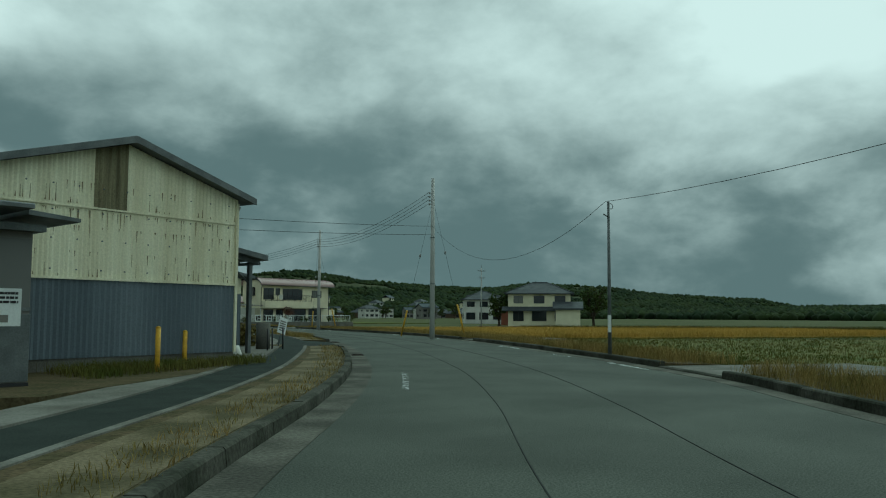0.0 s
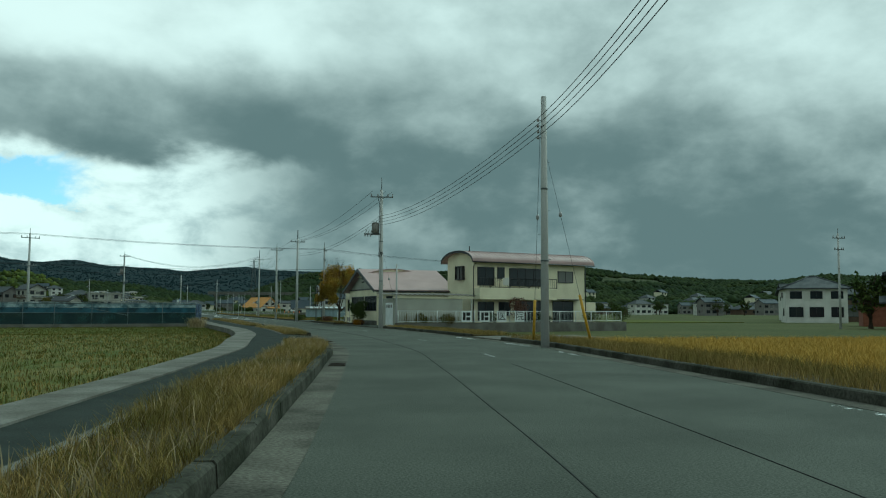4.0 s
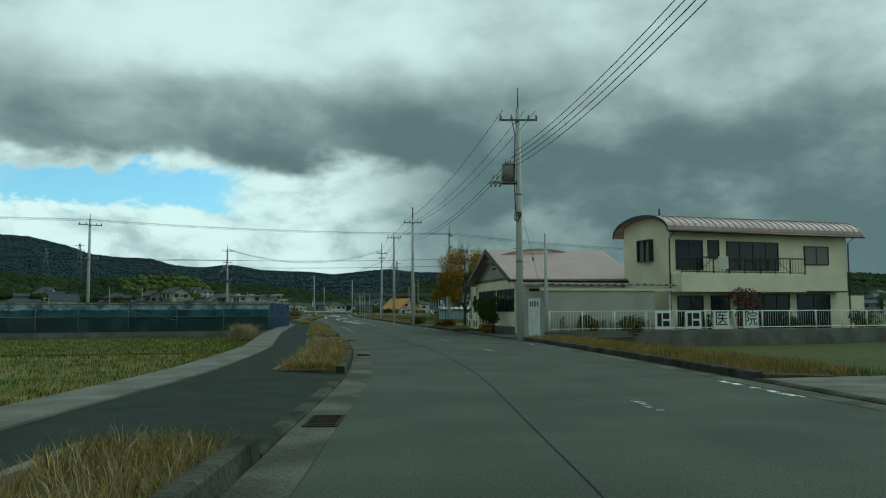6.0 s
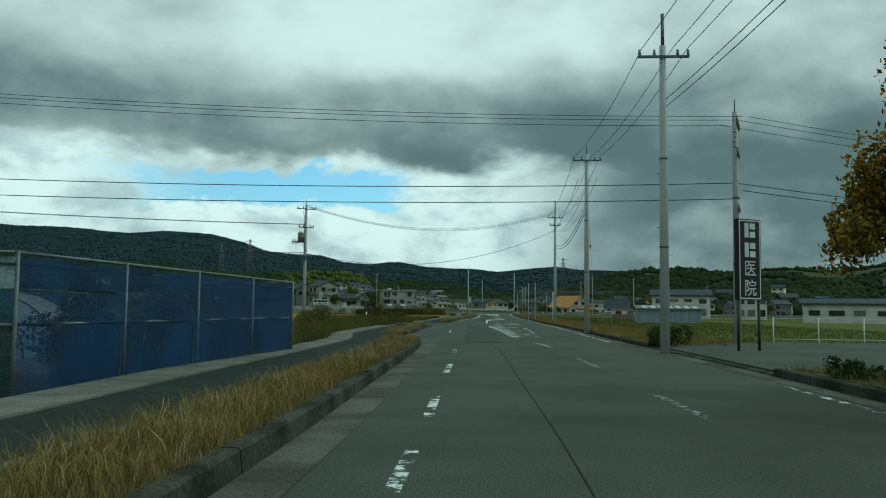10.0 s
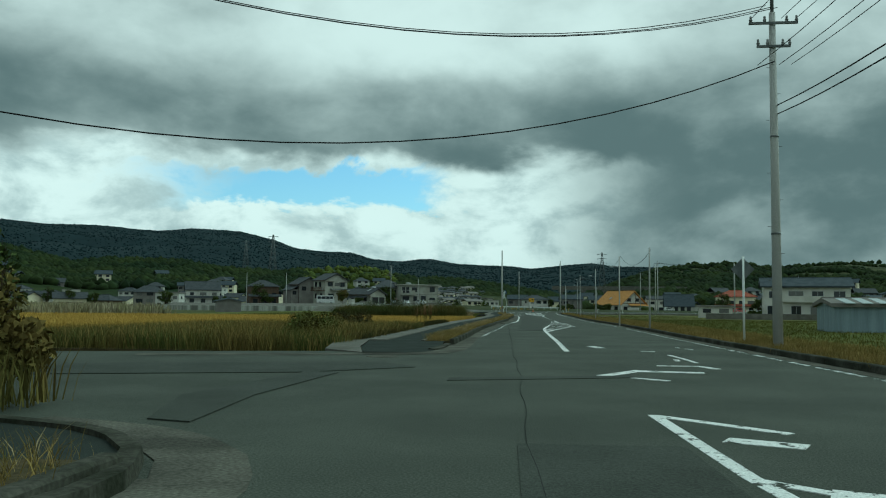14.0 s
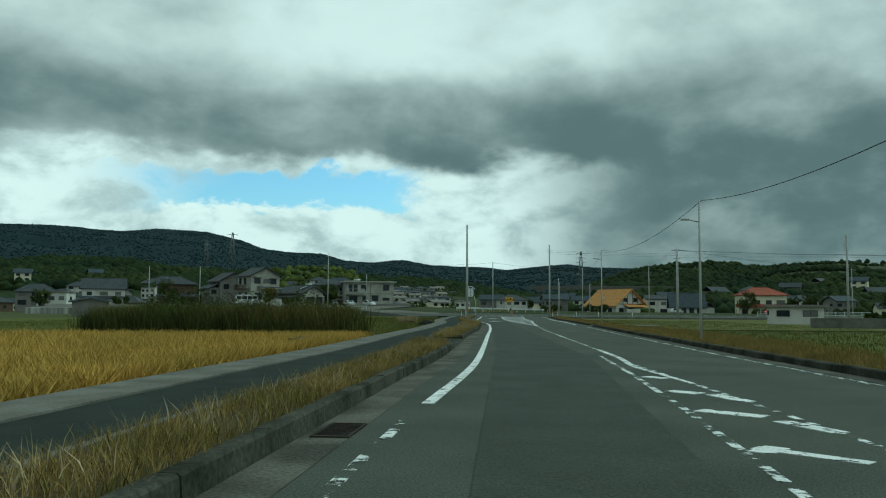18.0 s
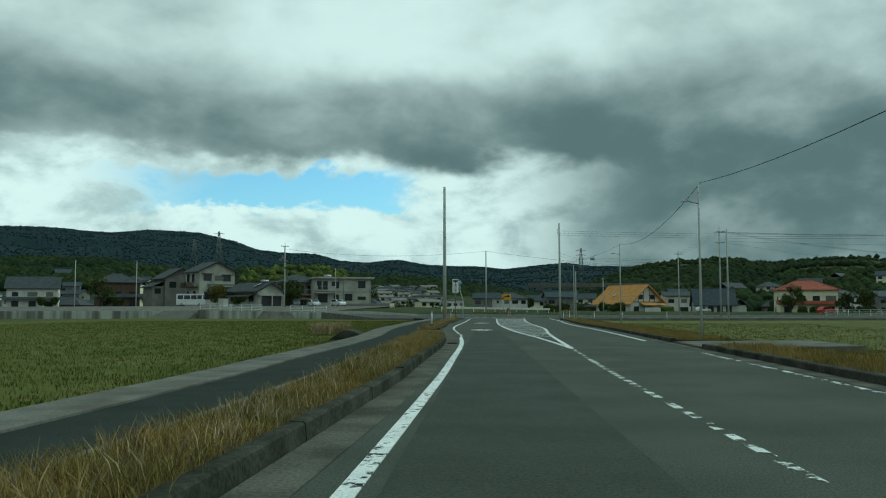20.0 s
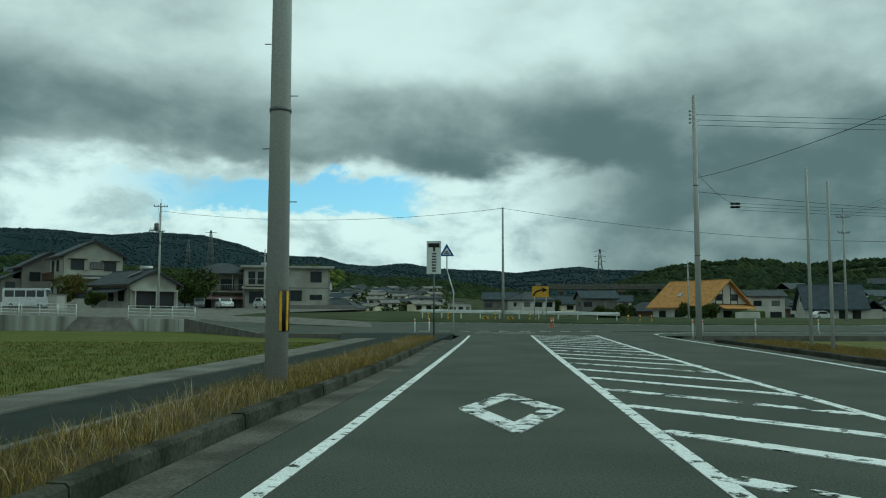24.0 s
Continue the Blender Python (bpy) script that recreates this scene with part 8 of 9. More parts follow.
solid("stone_block", Shape().box(-0.3, -0.15, -0.1, 0.3, 0.15, 0.85, 0.03), CONCRETE, "pale stone gate block under the tree", "block", m=pose(10.4, 127.2, 0.08, 0, 0, 20))
fl = pose(16.3, 105.7, 0.0, 0, 0, 10.0)
for k, (lx, ly, rr_, hh_, mt) in enumerate(((3.4, -1.6, 1.1, 2.6, material("copper_leaves", (0.10, 0.045, 0.025), 0.85, island=0.5)), (5.9, -1.9, 0.6, 1.3, LEAF), (11.2, -1.6, 0.8, 1.2, LEAF), (14.6, -1.2, 1.4, 1.7, LEAF), (-6.2, -2.2, 0.6, 1.0, WEED), (-4.0, -2.2, 0.8, 0.8, WEED), (0.2, -2.1, 0.7, 1.0, LEAF))):
    p_ = fl @ Vector((lx, ly, 0))
    bush(p_.x, p_.y, rr_, rr_, hh_, mt, "garden shrub behind the white fence", 30 + k, 1500, 0.06, 0.2)
# hedge and weeds by the warehouse bend
for k, (x, y, rr_, hh_) in enumerate(((-20.9, 28.4, 0.9, 0.9), (-20.3, 30.0, 0.7, 0.7), (-22.6, 30.2, 1.5, 1.2))):
    bush(x, y, rr_, rr_, hh_, WEED, "overgrown weedy shrub beside the path", 50 + k, 1600, 0.06, 0.05)


def patch(n, fx, seed):
    """Roots over a region: fx maps two numbers in 0..1 to a place."""
    r = np.random.default_rng(seed)
    return np.array([fx(a, b) for a, b in r.uniform(0, 1, (n, 2))])


def beside_fx(line, y0, y1, o0, o1, z, bias=1.6, right=False):
    l = piece(line, y0, y1)
    nn = normals(l) * (-1 if right else 1)

    def fx(a, b):
        i = min(int(a * (len(l) - 1)), len(l) - 2)
        t = a * (len(l) - 1) - i
        p, q = l[i] * (1 - t) + l[i + 1] * t, nn[i]
        lo = o0(p[1]) if callable(o0) else o0
        o = lo + (o1 - lo) * b ** bias
        return (p[0] + q[0] * o, p[1] + q[1] * o, z)

    return fx


HEDGE = material("wild_hedge", (0.075, 0.085, 0.025), 0.9, (0.045, 0.055, 0.018), 0.5, 9, 0.7, 0.25, 0.0, island=0.45)
dull(HEDGE)
slab_out = lambda y: o_slab(y) + 0.15
blades("rice_plants", patch(42000, beside_fx(KERB_L, 222, 272, lambda y: slab_out(y) + float(np.interp(y, (226, 240), (3.6, 0.4))), 60, -0.2, 2.0), 31), 0.55, 0.02, RICE, "ripe golden rice plants", "rice", 6, 0.6, 0.16, 32, head=0.3)
blades("rice_plants", patch(30000, beside_fx(KERB_R, 47.2, 74, 3.6, 55, -0.3, 1.3, True), 33), 0.5, 0.02, RICE, "ripe golden rice plants", "rice", 5, 0.6, 0.18, 34, head=0.3)
blades("rice_stubble", patch(15000, beside_fx(KERB_R, 14.2, 46.4, 3.2, 45, -0.31, 1.5, True), 65), 0.13, 0.018, GREENGRASS, "olive regrowth on the mown field", "stubble", 4, 0.5, 0.08, 66)
blades("rice_stubble", patch(16000, beside_fx(KERB_L, 36, 97, slab_out, 50, -0.22, 1.6), 35), 0.13, 0.016, GREENGRASS, "green regrowth on rice stubble", "stubble", 4, 0.5, 0.07, 36)
blades("rice_stubble", patch(9000, beside_fx(KERB_L, 36, 97, slab_out, 50, -0.22, 1.6), 37), 0.12, 0.016, DRYGRASS, "straw-coloured rice stubble", "stubble", 4, 0.5, 0.07, 38)
blades("field_grass", patch(42000, beside_fx(KERB_L, 284, 392, slab_out, 50, -0.24, 1.7), 39), 0.10, 0.016, GREENGRASS, "short green grass of the field", "grass", 4, 0.6, 0.1, 40)
blades("field_grass", patch(6000, beside_fx(KERB_L, 97.5, 118, slab_out, 30, -0.2, 1.4), 41), 0.11, 0.016, GREENGRASS, "short green grass of the field", "grass", 4, 0.6, 0.1, 42)
blades("tall_weeds", patch(21000, beside_fx(KERB_L, 142, 178, slab_out, 22, -0.2, 1.2), 43), 0.8, 0.016, WEED, "tall brown and green weeds", "weeds", 5, 0.45, 0.16, 44)
blades("tall_weeds", patch(9000, beside_fx(KERB_L, 201, 222, slab_out, 16, -0.2, 1.2), 45), 0.75, 0.016, WEED, "tall brown weeds by the path", "weeds", 5, 0.45, 0.16, 46)
blades("tall_weeds", patch(3500, beside_fx(KERB_L, 201, 222, slab_out, 14, -0.2, 1.2), 47), 0.85, 0.018, DRYGRASS, "dry grass among the weeds", "grass", 4, 0.45, 0.16, 48)
DARKWEED = material("dark_weeds", (0.06, 0.052, 0.022), 0.95, (0.035, 0.04, 0.016), 0.5, 9, 0.7, 0.25, 0.0, island=0.4)
dull(DARKWEED)
blades("tall_weeds", patch(11000, beside_fx(KERB_L, 203, 239, slab_out, 4.2, -0.2, 1.1), 147), 0.55, 0.016, DARKWEED, "dark withered weeds between the path and the rice", "weeds", 5, 0.5, 0.16, 148)
for k, (x, y, rr_, hh_) in enumerate(((-9.0, 227.6, 1.4, 1.25), (-10.8, 229.4, 1.3, 1.0), (-7.4, 219.5, 0.9, 0.8))):
    bush(x, y, rr_, rr_, hh_, DARKWEED, "dark withered shrub in front of the rice", 170 + k, 2600, 0.06, -0.2)
blades("bank_weeds", patch(3500, lambda a, b: (-4.6 - 17 * a, 274 + 9 * b + 11 * a, -0.3), 149), 1.9, 0.03, WEED, "tall green and brown weeds behind the rice", "weeds", 6, 0.4, 0.25, 150)
blades("bank_weeds", patch(6000, lambda a, b: (-4.6 - 18 * a, 274 + 9 * b + 11 * a, -0.3), 49), 1.6, 0.035, HEDGE, "dense bank of tall weeds behind the rice", "weeds", 6, 0.35, 0.25, 50)
blades("reeds", patch(6000, lambda a, b: (-50 - 75 * a, 268 + 30 * b + 10 * a, -0.4), 51), 2.0, 0.12, REED, "pale feathery reeds at the field's far edge", "reeds", 4, 0.3, 0.3, 52, head=0.3)
blades("meadow_grass", patch(20000, beside_fx(KERB_R, 150, 300, 2.9, 30, -0.3, 1.6, True), 53), 0.2, 0.02, GREENGRASS, "green meadow grass", "grass", 4, 0.5, 0.15, 54)
blades("meadow_grass", patch(5000, beside_fx(KERB_R, 309, 372, 2.9, 26, -0.3, 1.6, True), 55), 0.12, 0.02, GREENGRASS, "olive mown grass", "grass", 4, 0.5, 0.15, 56)
blades("meadow_grass", patch(8000, beside_fx(KERB_R, -24, 13, 2.9, 40, -0.32, 1.6, True), 57), 0.16, 0.02, GREENGRASS, "mown green grass with straw", "grass", 4, 0.5, 0.15, 58)
for k, (x, y, rr_, hh_) in enumerate(((-6.0, 278, 2.2, 1.9), (-9.0, 279.5, 2.6, 2.4), (-13, 281.5, 2.6, 2.4), (-17, 284, 2.6, 2.2), (-9.4, 171, 1.3, 1.3), (-11.5, 183.5, 1.6, 1.9), (-8.8, 189.8, 0.7, 1.2), (-9.5, 148, 1.4, 1.3), (-13, 160, 1.7, 1.4), (-6.6, 205.5, 1.3, 1.2), (-8.5, 214, 1.4, 1.1))):
    bush(x, y, rr_, rr_, hh_, HEDGE if y > 270 else WEED, "wild bush on the field's edge", 70 + k, 4200, 0.055, -0.25)
bush(-6.2, 184.6, 0.9, 1.0, 1.5, WEED, "rank weeds at the corner of the side road", 99, 2600, 0.07, 0.0)
blades("corner_weeds", patch(900, lambda a, b: (-8.6 + 3.4 * a, 177 + 8.5 * b - 1.0 * a, 0.05), 63), 0.8, 0.025, WEED, "tall weeds at the corner", "weeds", 5, 0.4, 0.15, 64)
tree(-6.9, 185.2, 3.0, 0.9, WEED, "thin yellowing sapling at the corner", 14, 900, 0.06, 0.04, 0.1, -0.1)
tree(-7.6, 186.4, 3.0, 0.8, LEAF, "thin green sapling at the corner", 15, 800, 0.06, 0.035, 0.1, -0.1)
# seed stalks by the rice
SEED = material("seed_heads", (0.14, 0.085, 0.03), 0.9, island=0.3)
st = thing("seed_stalks", pose(-4.9, 232.0, -0.15), "clump of dry dark seed stalks beside the rice", "weeds")
r_ = random.Random(2)
s_, h_s = Shape(), Shape()
for k in range(26):
    x, y, hh = r_.uniform(-0.55, 0.55), r_.uniform(-0.9, 0.9), r_.uniform(1.1, 1.75)
    lx_ = r_.uniform(-0.12, 0.12)
    s_.tube([(x, y, -0.1), (x + lx_, y, hh)], 0.008, 4, caps=False)
    part("seed_head", Shape().tube([(x + lx_ * 0.6, y, hh * 0.6), (x + lx_ * 0.8, y, hh * 0.8), (x + lx_, y, hh + 0.08)], 0.022, 5, 0.01), SEED, st)
part("stems", s_, WEED, st)


for x, y, z in ((-5.6, 329.5, -0.24), (-5.95, 110.6, -0.1), (-6.4, 327.0, -0.24)):
    blades("pampas_grass", patch(260, lambda a, b: (x + 0.9 * a - 0.45, y + 0.9 * b - 0.45, z), int(y)), 0.85, 0.012, SEEDPALE, "clump of pale feathery grass by the slab", "grass", 3, 0.8, 0.12, int(x * 9 + 99), head=0.5)


leaf_cloud("slope_shrubs", [(x + 5, y - 4, slope_z(x, y) + 1.0) for x, y in near_spots], [2.6] * len(near_spots), 9000, 0.6, LEAF, label="dark garden shrubs between the houses of the slope", category="shrubs", seed=41)

# ---------------------------------------------------------------- blue net enclosure
net_line = [(-44, 120.6), (-31, 122.7), (-18, 124.8), (-5.3, 127.0), (-4.7, 133.0), (-4.1, 139.5), (-9.5, 142.5)]
netting = thing("net_fence", pose(0, 0, -0.1), "blue windbreak net on a steel pipe frame", "net fence")
for k in range(len(net_line) - 1):
    a, b = Vector((*net_line[k], 0)), Vector((*net_line[k + 1], 0))
    n = max(int((b - a).length / 2.6), 1)
    for j in range(n):
        p, q = a + (b - a) * j / n, a + (b - a) * (j + 1) / n
        # the top strip of the front panels carries the painted sheen
        for z0_, z1_, mt in ((0.1, 1.15, NETDARK if k < 3 else NETBLUE), (1.15, 1.66, NETTEAL if k < 3 else NETBLUE), (1.66, 2.12, NETSHEEN if k < 3 else NETBLUE)):
            s = Shape()
            cols = 6
            rows_ = [(p + (q - p) * c / cols) for c in range(cols + 1)]
            v = []
            for c, w_ in enumerate(rows_):
                sag = 0.05 * math.sin(c * 1.7 + k * 2 + j) * (1 if 0 < c < cols else 0)
                v += [(w_.x + sag, w_.y + sag, z0_), (w_.x, w_.y, z1_ - 0.03 * math.sin(math.pi * c / cols))]
            s.add(v, [(2 * c, 2 * c + 2, 2 * c + 3, 2 * c + 1) for c in range(cols)], True)
            s.add([(x + 0.012, y + 0.012, z) for x, y, z in v], [(2 * c + 1, 2 * c + 3, 2 * c + 2, 2 * c) for c in range(cols)], True)
            part("net", s, mt, netting)
        part("pipe_post", Shape().tube([(p.x, p.y, -0.4), (p.x, p.y, 2.2)], 0.03, 7), STEEL, netting)
    for z in (1.15, 2.02, 2.17):
        part("pipe_rail", Shape().tube([(a.x - 0.03, a.y - 0.03, z), (b.x - 0.03, b.y - 0.03, z)], 0.028, 6), STEEL, netting)
    if k in (1, 2):
        part("brace", Shape().tube([(a.x - 0.05, a.y, 2.2), ((a.x + b.x) / 2, (a.y + b.y) / 2, 0.9)], 0.028, 6), STEEL, netting)
solid("net_wall_base", Shape().plate([(-44, 120.2), (-5.2, 126.6), (-4.5, 133), (-3.9, 139.6), (-9.5, 143), (-44, 146)], -0.45, -0.0), CONCRETE, "low concrete wall under the net enclosure", "wall", kind="structure")
for k in range(4):
    tun = thing("vinyl_tunnel", pose(-12 - 7 * k, 132.5 - 1.0 * k, 0.0, 0, 0, 8), "low vinyl growing tunnel with a ribbed skin", "tunnel", "growing tunnels")
    ring = [(2.4 * math.cos(a), 1.75 * math.sin(a)) for a in np.linspace(0, math.pi, 12)]
    part("skin", Shape().prism(ring, -4, 8), VINYL, tun)
    for j in range(6):
        part("hoop", Shape().tube([(2.43 * math.cos(a), -4 + 2.4 * j, 1.78 * math.sin(a)) for a in np.linspace(0, math.pi, 12)], 0.025, 5), STEEL, tun)
blades("net_weeds", patch(2600, lambda a, b: (-5.75 + 0.55 * a + 0.3 * b, 129.5 + 9 * a, 0.0), 61), 1.1, 0.014, WEED, "dark weeds grown through the net", "weeds", 5, 0.4, 0.15, 62)
for x, y in ((-7.3, 182),):
    dl = thing("delineator", pose(x, y, -0.2), "white and black striped marker post", "marker post", "marker posts")
    part("post", Shape().tube([(0, 0, 0), (0, 0, 1.3)], 0.05, 8), WHITE, dl)
    for z in (0.35, 0.85):
        part("black_band", Shape().tube([(0, 0, z), (0, 0, z + 0.22)], 0.053, 8, caps=False), BLACK, dl)

# ---------------------------------------------------------------- right verge things
sg = thing("road_sign", pose(10.0, 207.0, 0.05, 0, 0, 0), "grey back of a diamond road sign on a white post", "road sign")
part("post", Shape().tube([(0, 0, -0.2), (0, 0, 3.35)], 0.045, 10), WHITE, sg)
part("plate", Shape().box(-0.32, 0.05, -0.32, 0.32, 0.065, 0.32).moved(pose(0, 0, 2.85, 0, 45, 0)), STEEL, sg)
for x, y in ((14.6, 196.4), (15.2, 194.2), (15.9, 192.2), (14.2, 198.6)):
    b_ = thing("marker_stake", pose(x, y, -0.3), "thin stake with a bright orange cap", "stake", "orange stakes")
    part("post", Shape().tube([(0, 0, 0), (0, 0, 1.2)], 0.03, 6), WALLGREY, b_)
    part("cap", Shape().tube([(0, 0, 1.2), (0, 0, 1.5)], 0.06, 8, 0.05), ORANGE, b_)

# ---------------------------------------------------------------- T junction
dl = thing("delineator", pose(0.55, 328.6, 0.1), "white reflector post in a concrete block", "marker post", "marker posts")
part("block", Shape().box(-0.17, -0.17, 0, 0.17, 0.17, 0.35, 0.03), CONCRETE, dl)
part("post", Shape().tube([(0, 0, 0.35), (0, 0, 1.05)], 0.045, 10), WHITE, dl)
part("reflector", Shape().tube([(0, -0.05, 1.1), (0, 0.05, 1.1)], 0.07, 12), SILVER, dl)
gr = thing("guard_rail", pose(0, 434.5, 0.98, 0, 0.9, 1), "white corrugated guard rail across the junction", "guard rail")
beam = [(0.0, 0.55), (-0.05, 0.6), (0.0, 0.66), (-0.06, 0.73), (0.0, 0.8), (-0.05, 0.86), (0.0, 0.9), (0.03, 0.9), (0.03, 0.55)]
for x0_, x1_ in ((-3.5, 9.3), (9.6, 17.5)):
    part("beam", Shape().prism([(y_, z_) for y_, z_ in beam], -x1_, -x0_).moved(pose(0, 0, 0, 0, 0, 90)), WHITE, gr)
for k in range(11):
    part("post", Shape().tube([(-3.3 + 2.05 * k, 0.1, -0.5), (-3.3 + 2.05 * k, 0.1, 0.95)], 0.055, 8), WHITE, gr)
for k, x in enumerate((-2.6, -0.5, 4.4, 8.0, 8.6, 18.2, 19.4, 20.6)):
    b_ = thing("bollard", pose(x, 433.4 + 0.02 * x, 0.85 - 0.012 * x), "short yellow bollard beside the guard rail", "bollard", "junction bollards")
    part("post", Shape().tube([(0, 0, -0.2), (0, 0, 0.75)], 0.08, 8), YELLOW, b_)
    part("band", Shape().tube([(0, 0, 0.4), (0, 0, 0.52)], 0.083, 8, caps=False), BLACK, b_)
for x, y in ((8.9, 416), (9.3, 419)):
    c_ = thing("lane_marker", pose(x, y, 0.3), "orange flexible lane marker post", "marker post", "orange marker posts")
    part("base", Shape().tube([(0, 0, 0), (0, 0, 0.05)], 0.14, 12), ORANGE, c_)
    part("post", Shape().tube([(0, 0, 0.05), (0, 0, 0.8)], 0.045, 10), ORANGE, c_)
    part("band", Shape().tube([(0, 0, 0.5), (0, 0, 0.62)], 0.048, 10, caps=False), WHITE, c_)
ar = thing("arrow_sign", pose(9.1, 433.2, 0.32), "yellow sign with a black curved arrow", "road sign")
part("board", Shape().box(-0.85, -0.03, 2.85, 0.85, 0.03, 4.0, 0.02), YELLOW, ar)
bend = [(-0.7 + 1.0 * (1 - math.cos(a)), 3.0 + 0.62 * math.sin(a)) for a in np.linspace(0, 1.45, 8)]
part("arrow", Shape().tube([(x, -0.04, z) for x, z in bend], 0.09, 4).add([(0.2, -0.045, 3.35), (0.2, -0.045, 3.9), (0.75, -0.045, 3.6), (0.2, -0.032, 3.35), (0.2, -0.032, 3.9), (0.75, -0.032, 3.6)], [(0, 2, 1), (0, 1, 4, 3), (1, 2, 5, 4), (2, 0, 3, 5)]), BLACK, ar)
for x in (-0.6, 0.6):
    part("post", Shape().tube([(x, 0.06, -0.3), (x, 0.06, 4.0)], 0.045, 8), SILVER, ar)
part("lamp_box", Shape().box(-0.5, -0.1, 4.05, 0.1, 0.1, 4.35, 0.02), WALLGREY, ar)
sb = thing("sign_board", pose(0.32, 397.5, 0.55), "tall white sign board with dark lettering lines", "sign board")
part("post", Shape().tube([(0, 0.06, -0.8), (0, 0.06, 5.3)], 0.05, 8), STEEL, sb)
part("board", Shape().box(-0.45, -0.03, 3.3, 0.45, 0.02, 5.35, 0.01), WHITE, sb)
part("heading_bar", Shape().box(-0.35, -0.04, 4.95, 0.35, -0.031, 5.2).box(-0.05, -0.04, 4.7, 0.08, -0.031, 4.95), BLACK, sb)
part("lettering_bars", bars(0.28, 1.25, 7, 6).moved(pose(0.02, -0.031, 3.4)), BLACK, sb)
tr = thing("crossing_sign", pose(0.88, 402.5, 0.3), "blue triangular sign on a bent white pole", "road sign")
part("post", Shape().tube([(0.45, 0, -0.3), (0.45, 0, 2.6), (0.2, 0, 3.4), (0.0, 0, 4.1), (0, 0, 5.7)], 0.045, 8), WHITE, tr)
part("plate", Shape().prism([(-0.5, 5.0), (0.5, 5.0), (0, 5.85)], -0.07, -0.05), SIGNBLUE, tr)
part("white_triangle", Shape().prism([(-0.3, 5.1), (0.3, 5.1), (0, 5.62)], -0.078, -0.071), WHITE, tr)
part("stripe_bars", Shape().box(-0.18, -0.084, 5.14, 0.18, -0.079, 5.2).box(-0.1, -0.084, 5.26, 0.1, -0.079, 5.34), BLACK, tr)
for k, (x, y) in enumerate(((17.5, 401), (21.5, 403), (26, 404), (-1.6, 406), (-0.7, 408), (33, 405), (16.4, 399))):
    p_ = thing("delineator", pose(x, y, 0.05), "slim white delineator post at the junction", "marker post", "marker posts")
    part("post", Shape().tube([(0, 0, -0.2), (0, 0, 1.0)], 0.045, 8), WHITE, p_)
    part("reflector", Shape().box(-0.05, -0.052, 0.8, 0.05, -0.046, 0.92), ORANGE, p_)
# sloping forecourt, retaining wall and fence on the left
WALLSTAIN = material("stained_wall", (0.44, 0.45, 0.40), 0.9, (0.14, 0.14, 0.12), 0.55, 26, 0.75, 0.14, 0.3, streak=True)
WL = pose(-23.2, 421.9, 0, 0, 0, 172.96 - 180)
wall_top = lambda u: 0.85 + 0.022 * u
yw = tagged(new("retaining_wall"), "stained pale concrete retaining wall of the yards", "wall", kind="structure")
yw.matrix_basis = WL
for a, b in ((0, 1.75), (1.75, 3.5), (3.5, 5.25), (5.25, 7.1), (12.2, 14.2), (14.2, 16.2), (16.2, 18.2), (18.2, 20.2), (20.2, 22.3), (22.3, 24.5)):
    part("panel", Shape().add([(-a - 0.02, -0.12, -0.6), (-b + 0.02, -0.12, -0.6), (-b + 0.02, -0.12, wall_top(b)), (-a - 0.02, -0.12, wall_top(a)), (-a - 0.02, 0.15, -0.6), (-b + 0.02, 0.15, -0.6), (-b + 0.02, 0.15, wall_top(b)), (-a - 0.02, 0.15, wall_top(a))],
                              [(1, 0, 3, 2), (3, 7, 6, 2), (0, 4, 7, 3), (5, 1, 2, 6), (4, 5, 6, 7)]), WALLSTAIN, yw)
solid("slipway", Shape().add([(-7.1, 0.1, 1.05), (-12.2, 0.1, 1.15), (-13.0, -0.9, -0.3), (-5.6, -1.1, -0.3), (-7.1, 0.2, -0.6), (-12.2, 0.2, -0.6)], [(0, 1, 2, 3), (0, 3, 4), (1, 5, 2)]), CONCRETE, "sloping concrete slab down to the field", "slab", kind="structure", m=WL)
solid("retaining_wall", Shape().box(-60, -0.15, -0.5, 0, 0.15, 1.2, 0.03), WALLSTAIN, "stained concrete retaining wall of the yards", "wall", kind="structure", m=pose(-58.8, 436.9, 0, 0, 0, -12))
solid("driveway_ramp", Shape().add([(-47.5, 424.95, 1.33), (-58.9, 437.05, 1.22), (-60.5, 434.2, -0.3), (-48.6, 421.6, -0.3), (-47.5, 425.2, -0.5), (-58.9, 437.3, -0.5)], [(0, 1, 2, 3), (0, 3, 4), (1, 5, 2)]), CONCRETE, "sloping concrete field ramp beside the wall", "ramp", kind="structure")
yard = Shape().add([(-6, 416, 0.3), (-23.4, 422.1, 0.8), (-47.6, 425.2, 1.33), (-58.6, 437.2, 1.2), (-117, 449.5, 1.2), (-7, 430, 0.6), (-22, 440, 1.5), (-48, 450, 2.2), (-118, 465, 2.2), (-18, 500, 2.4), (-130, 540, 2.4), (-7, 400.9, -0.5), (-23.4, 422.0, -0.5)],
                   [(0, 5, 6, 1), (1, 6, 7, 2), (2, 7, 3), (3, 7, 8, 4), (6, 9, 7), (7, 9, 10, 8)])
solid("yard_terrace", yard, CONCRETE, "paved yards in front of the houses", "yard", kind="structure")
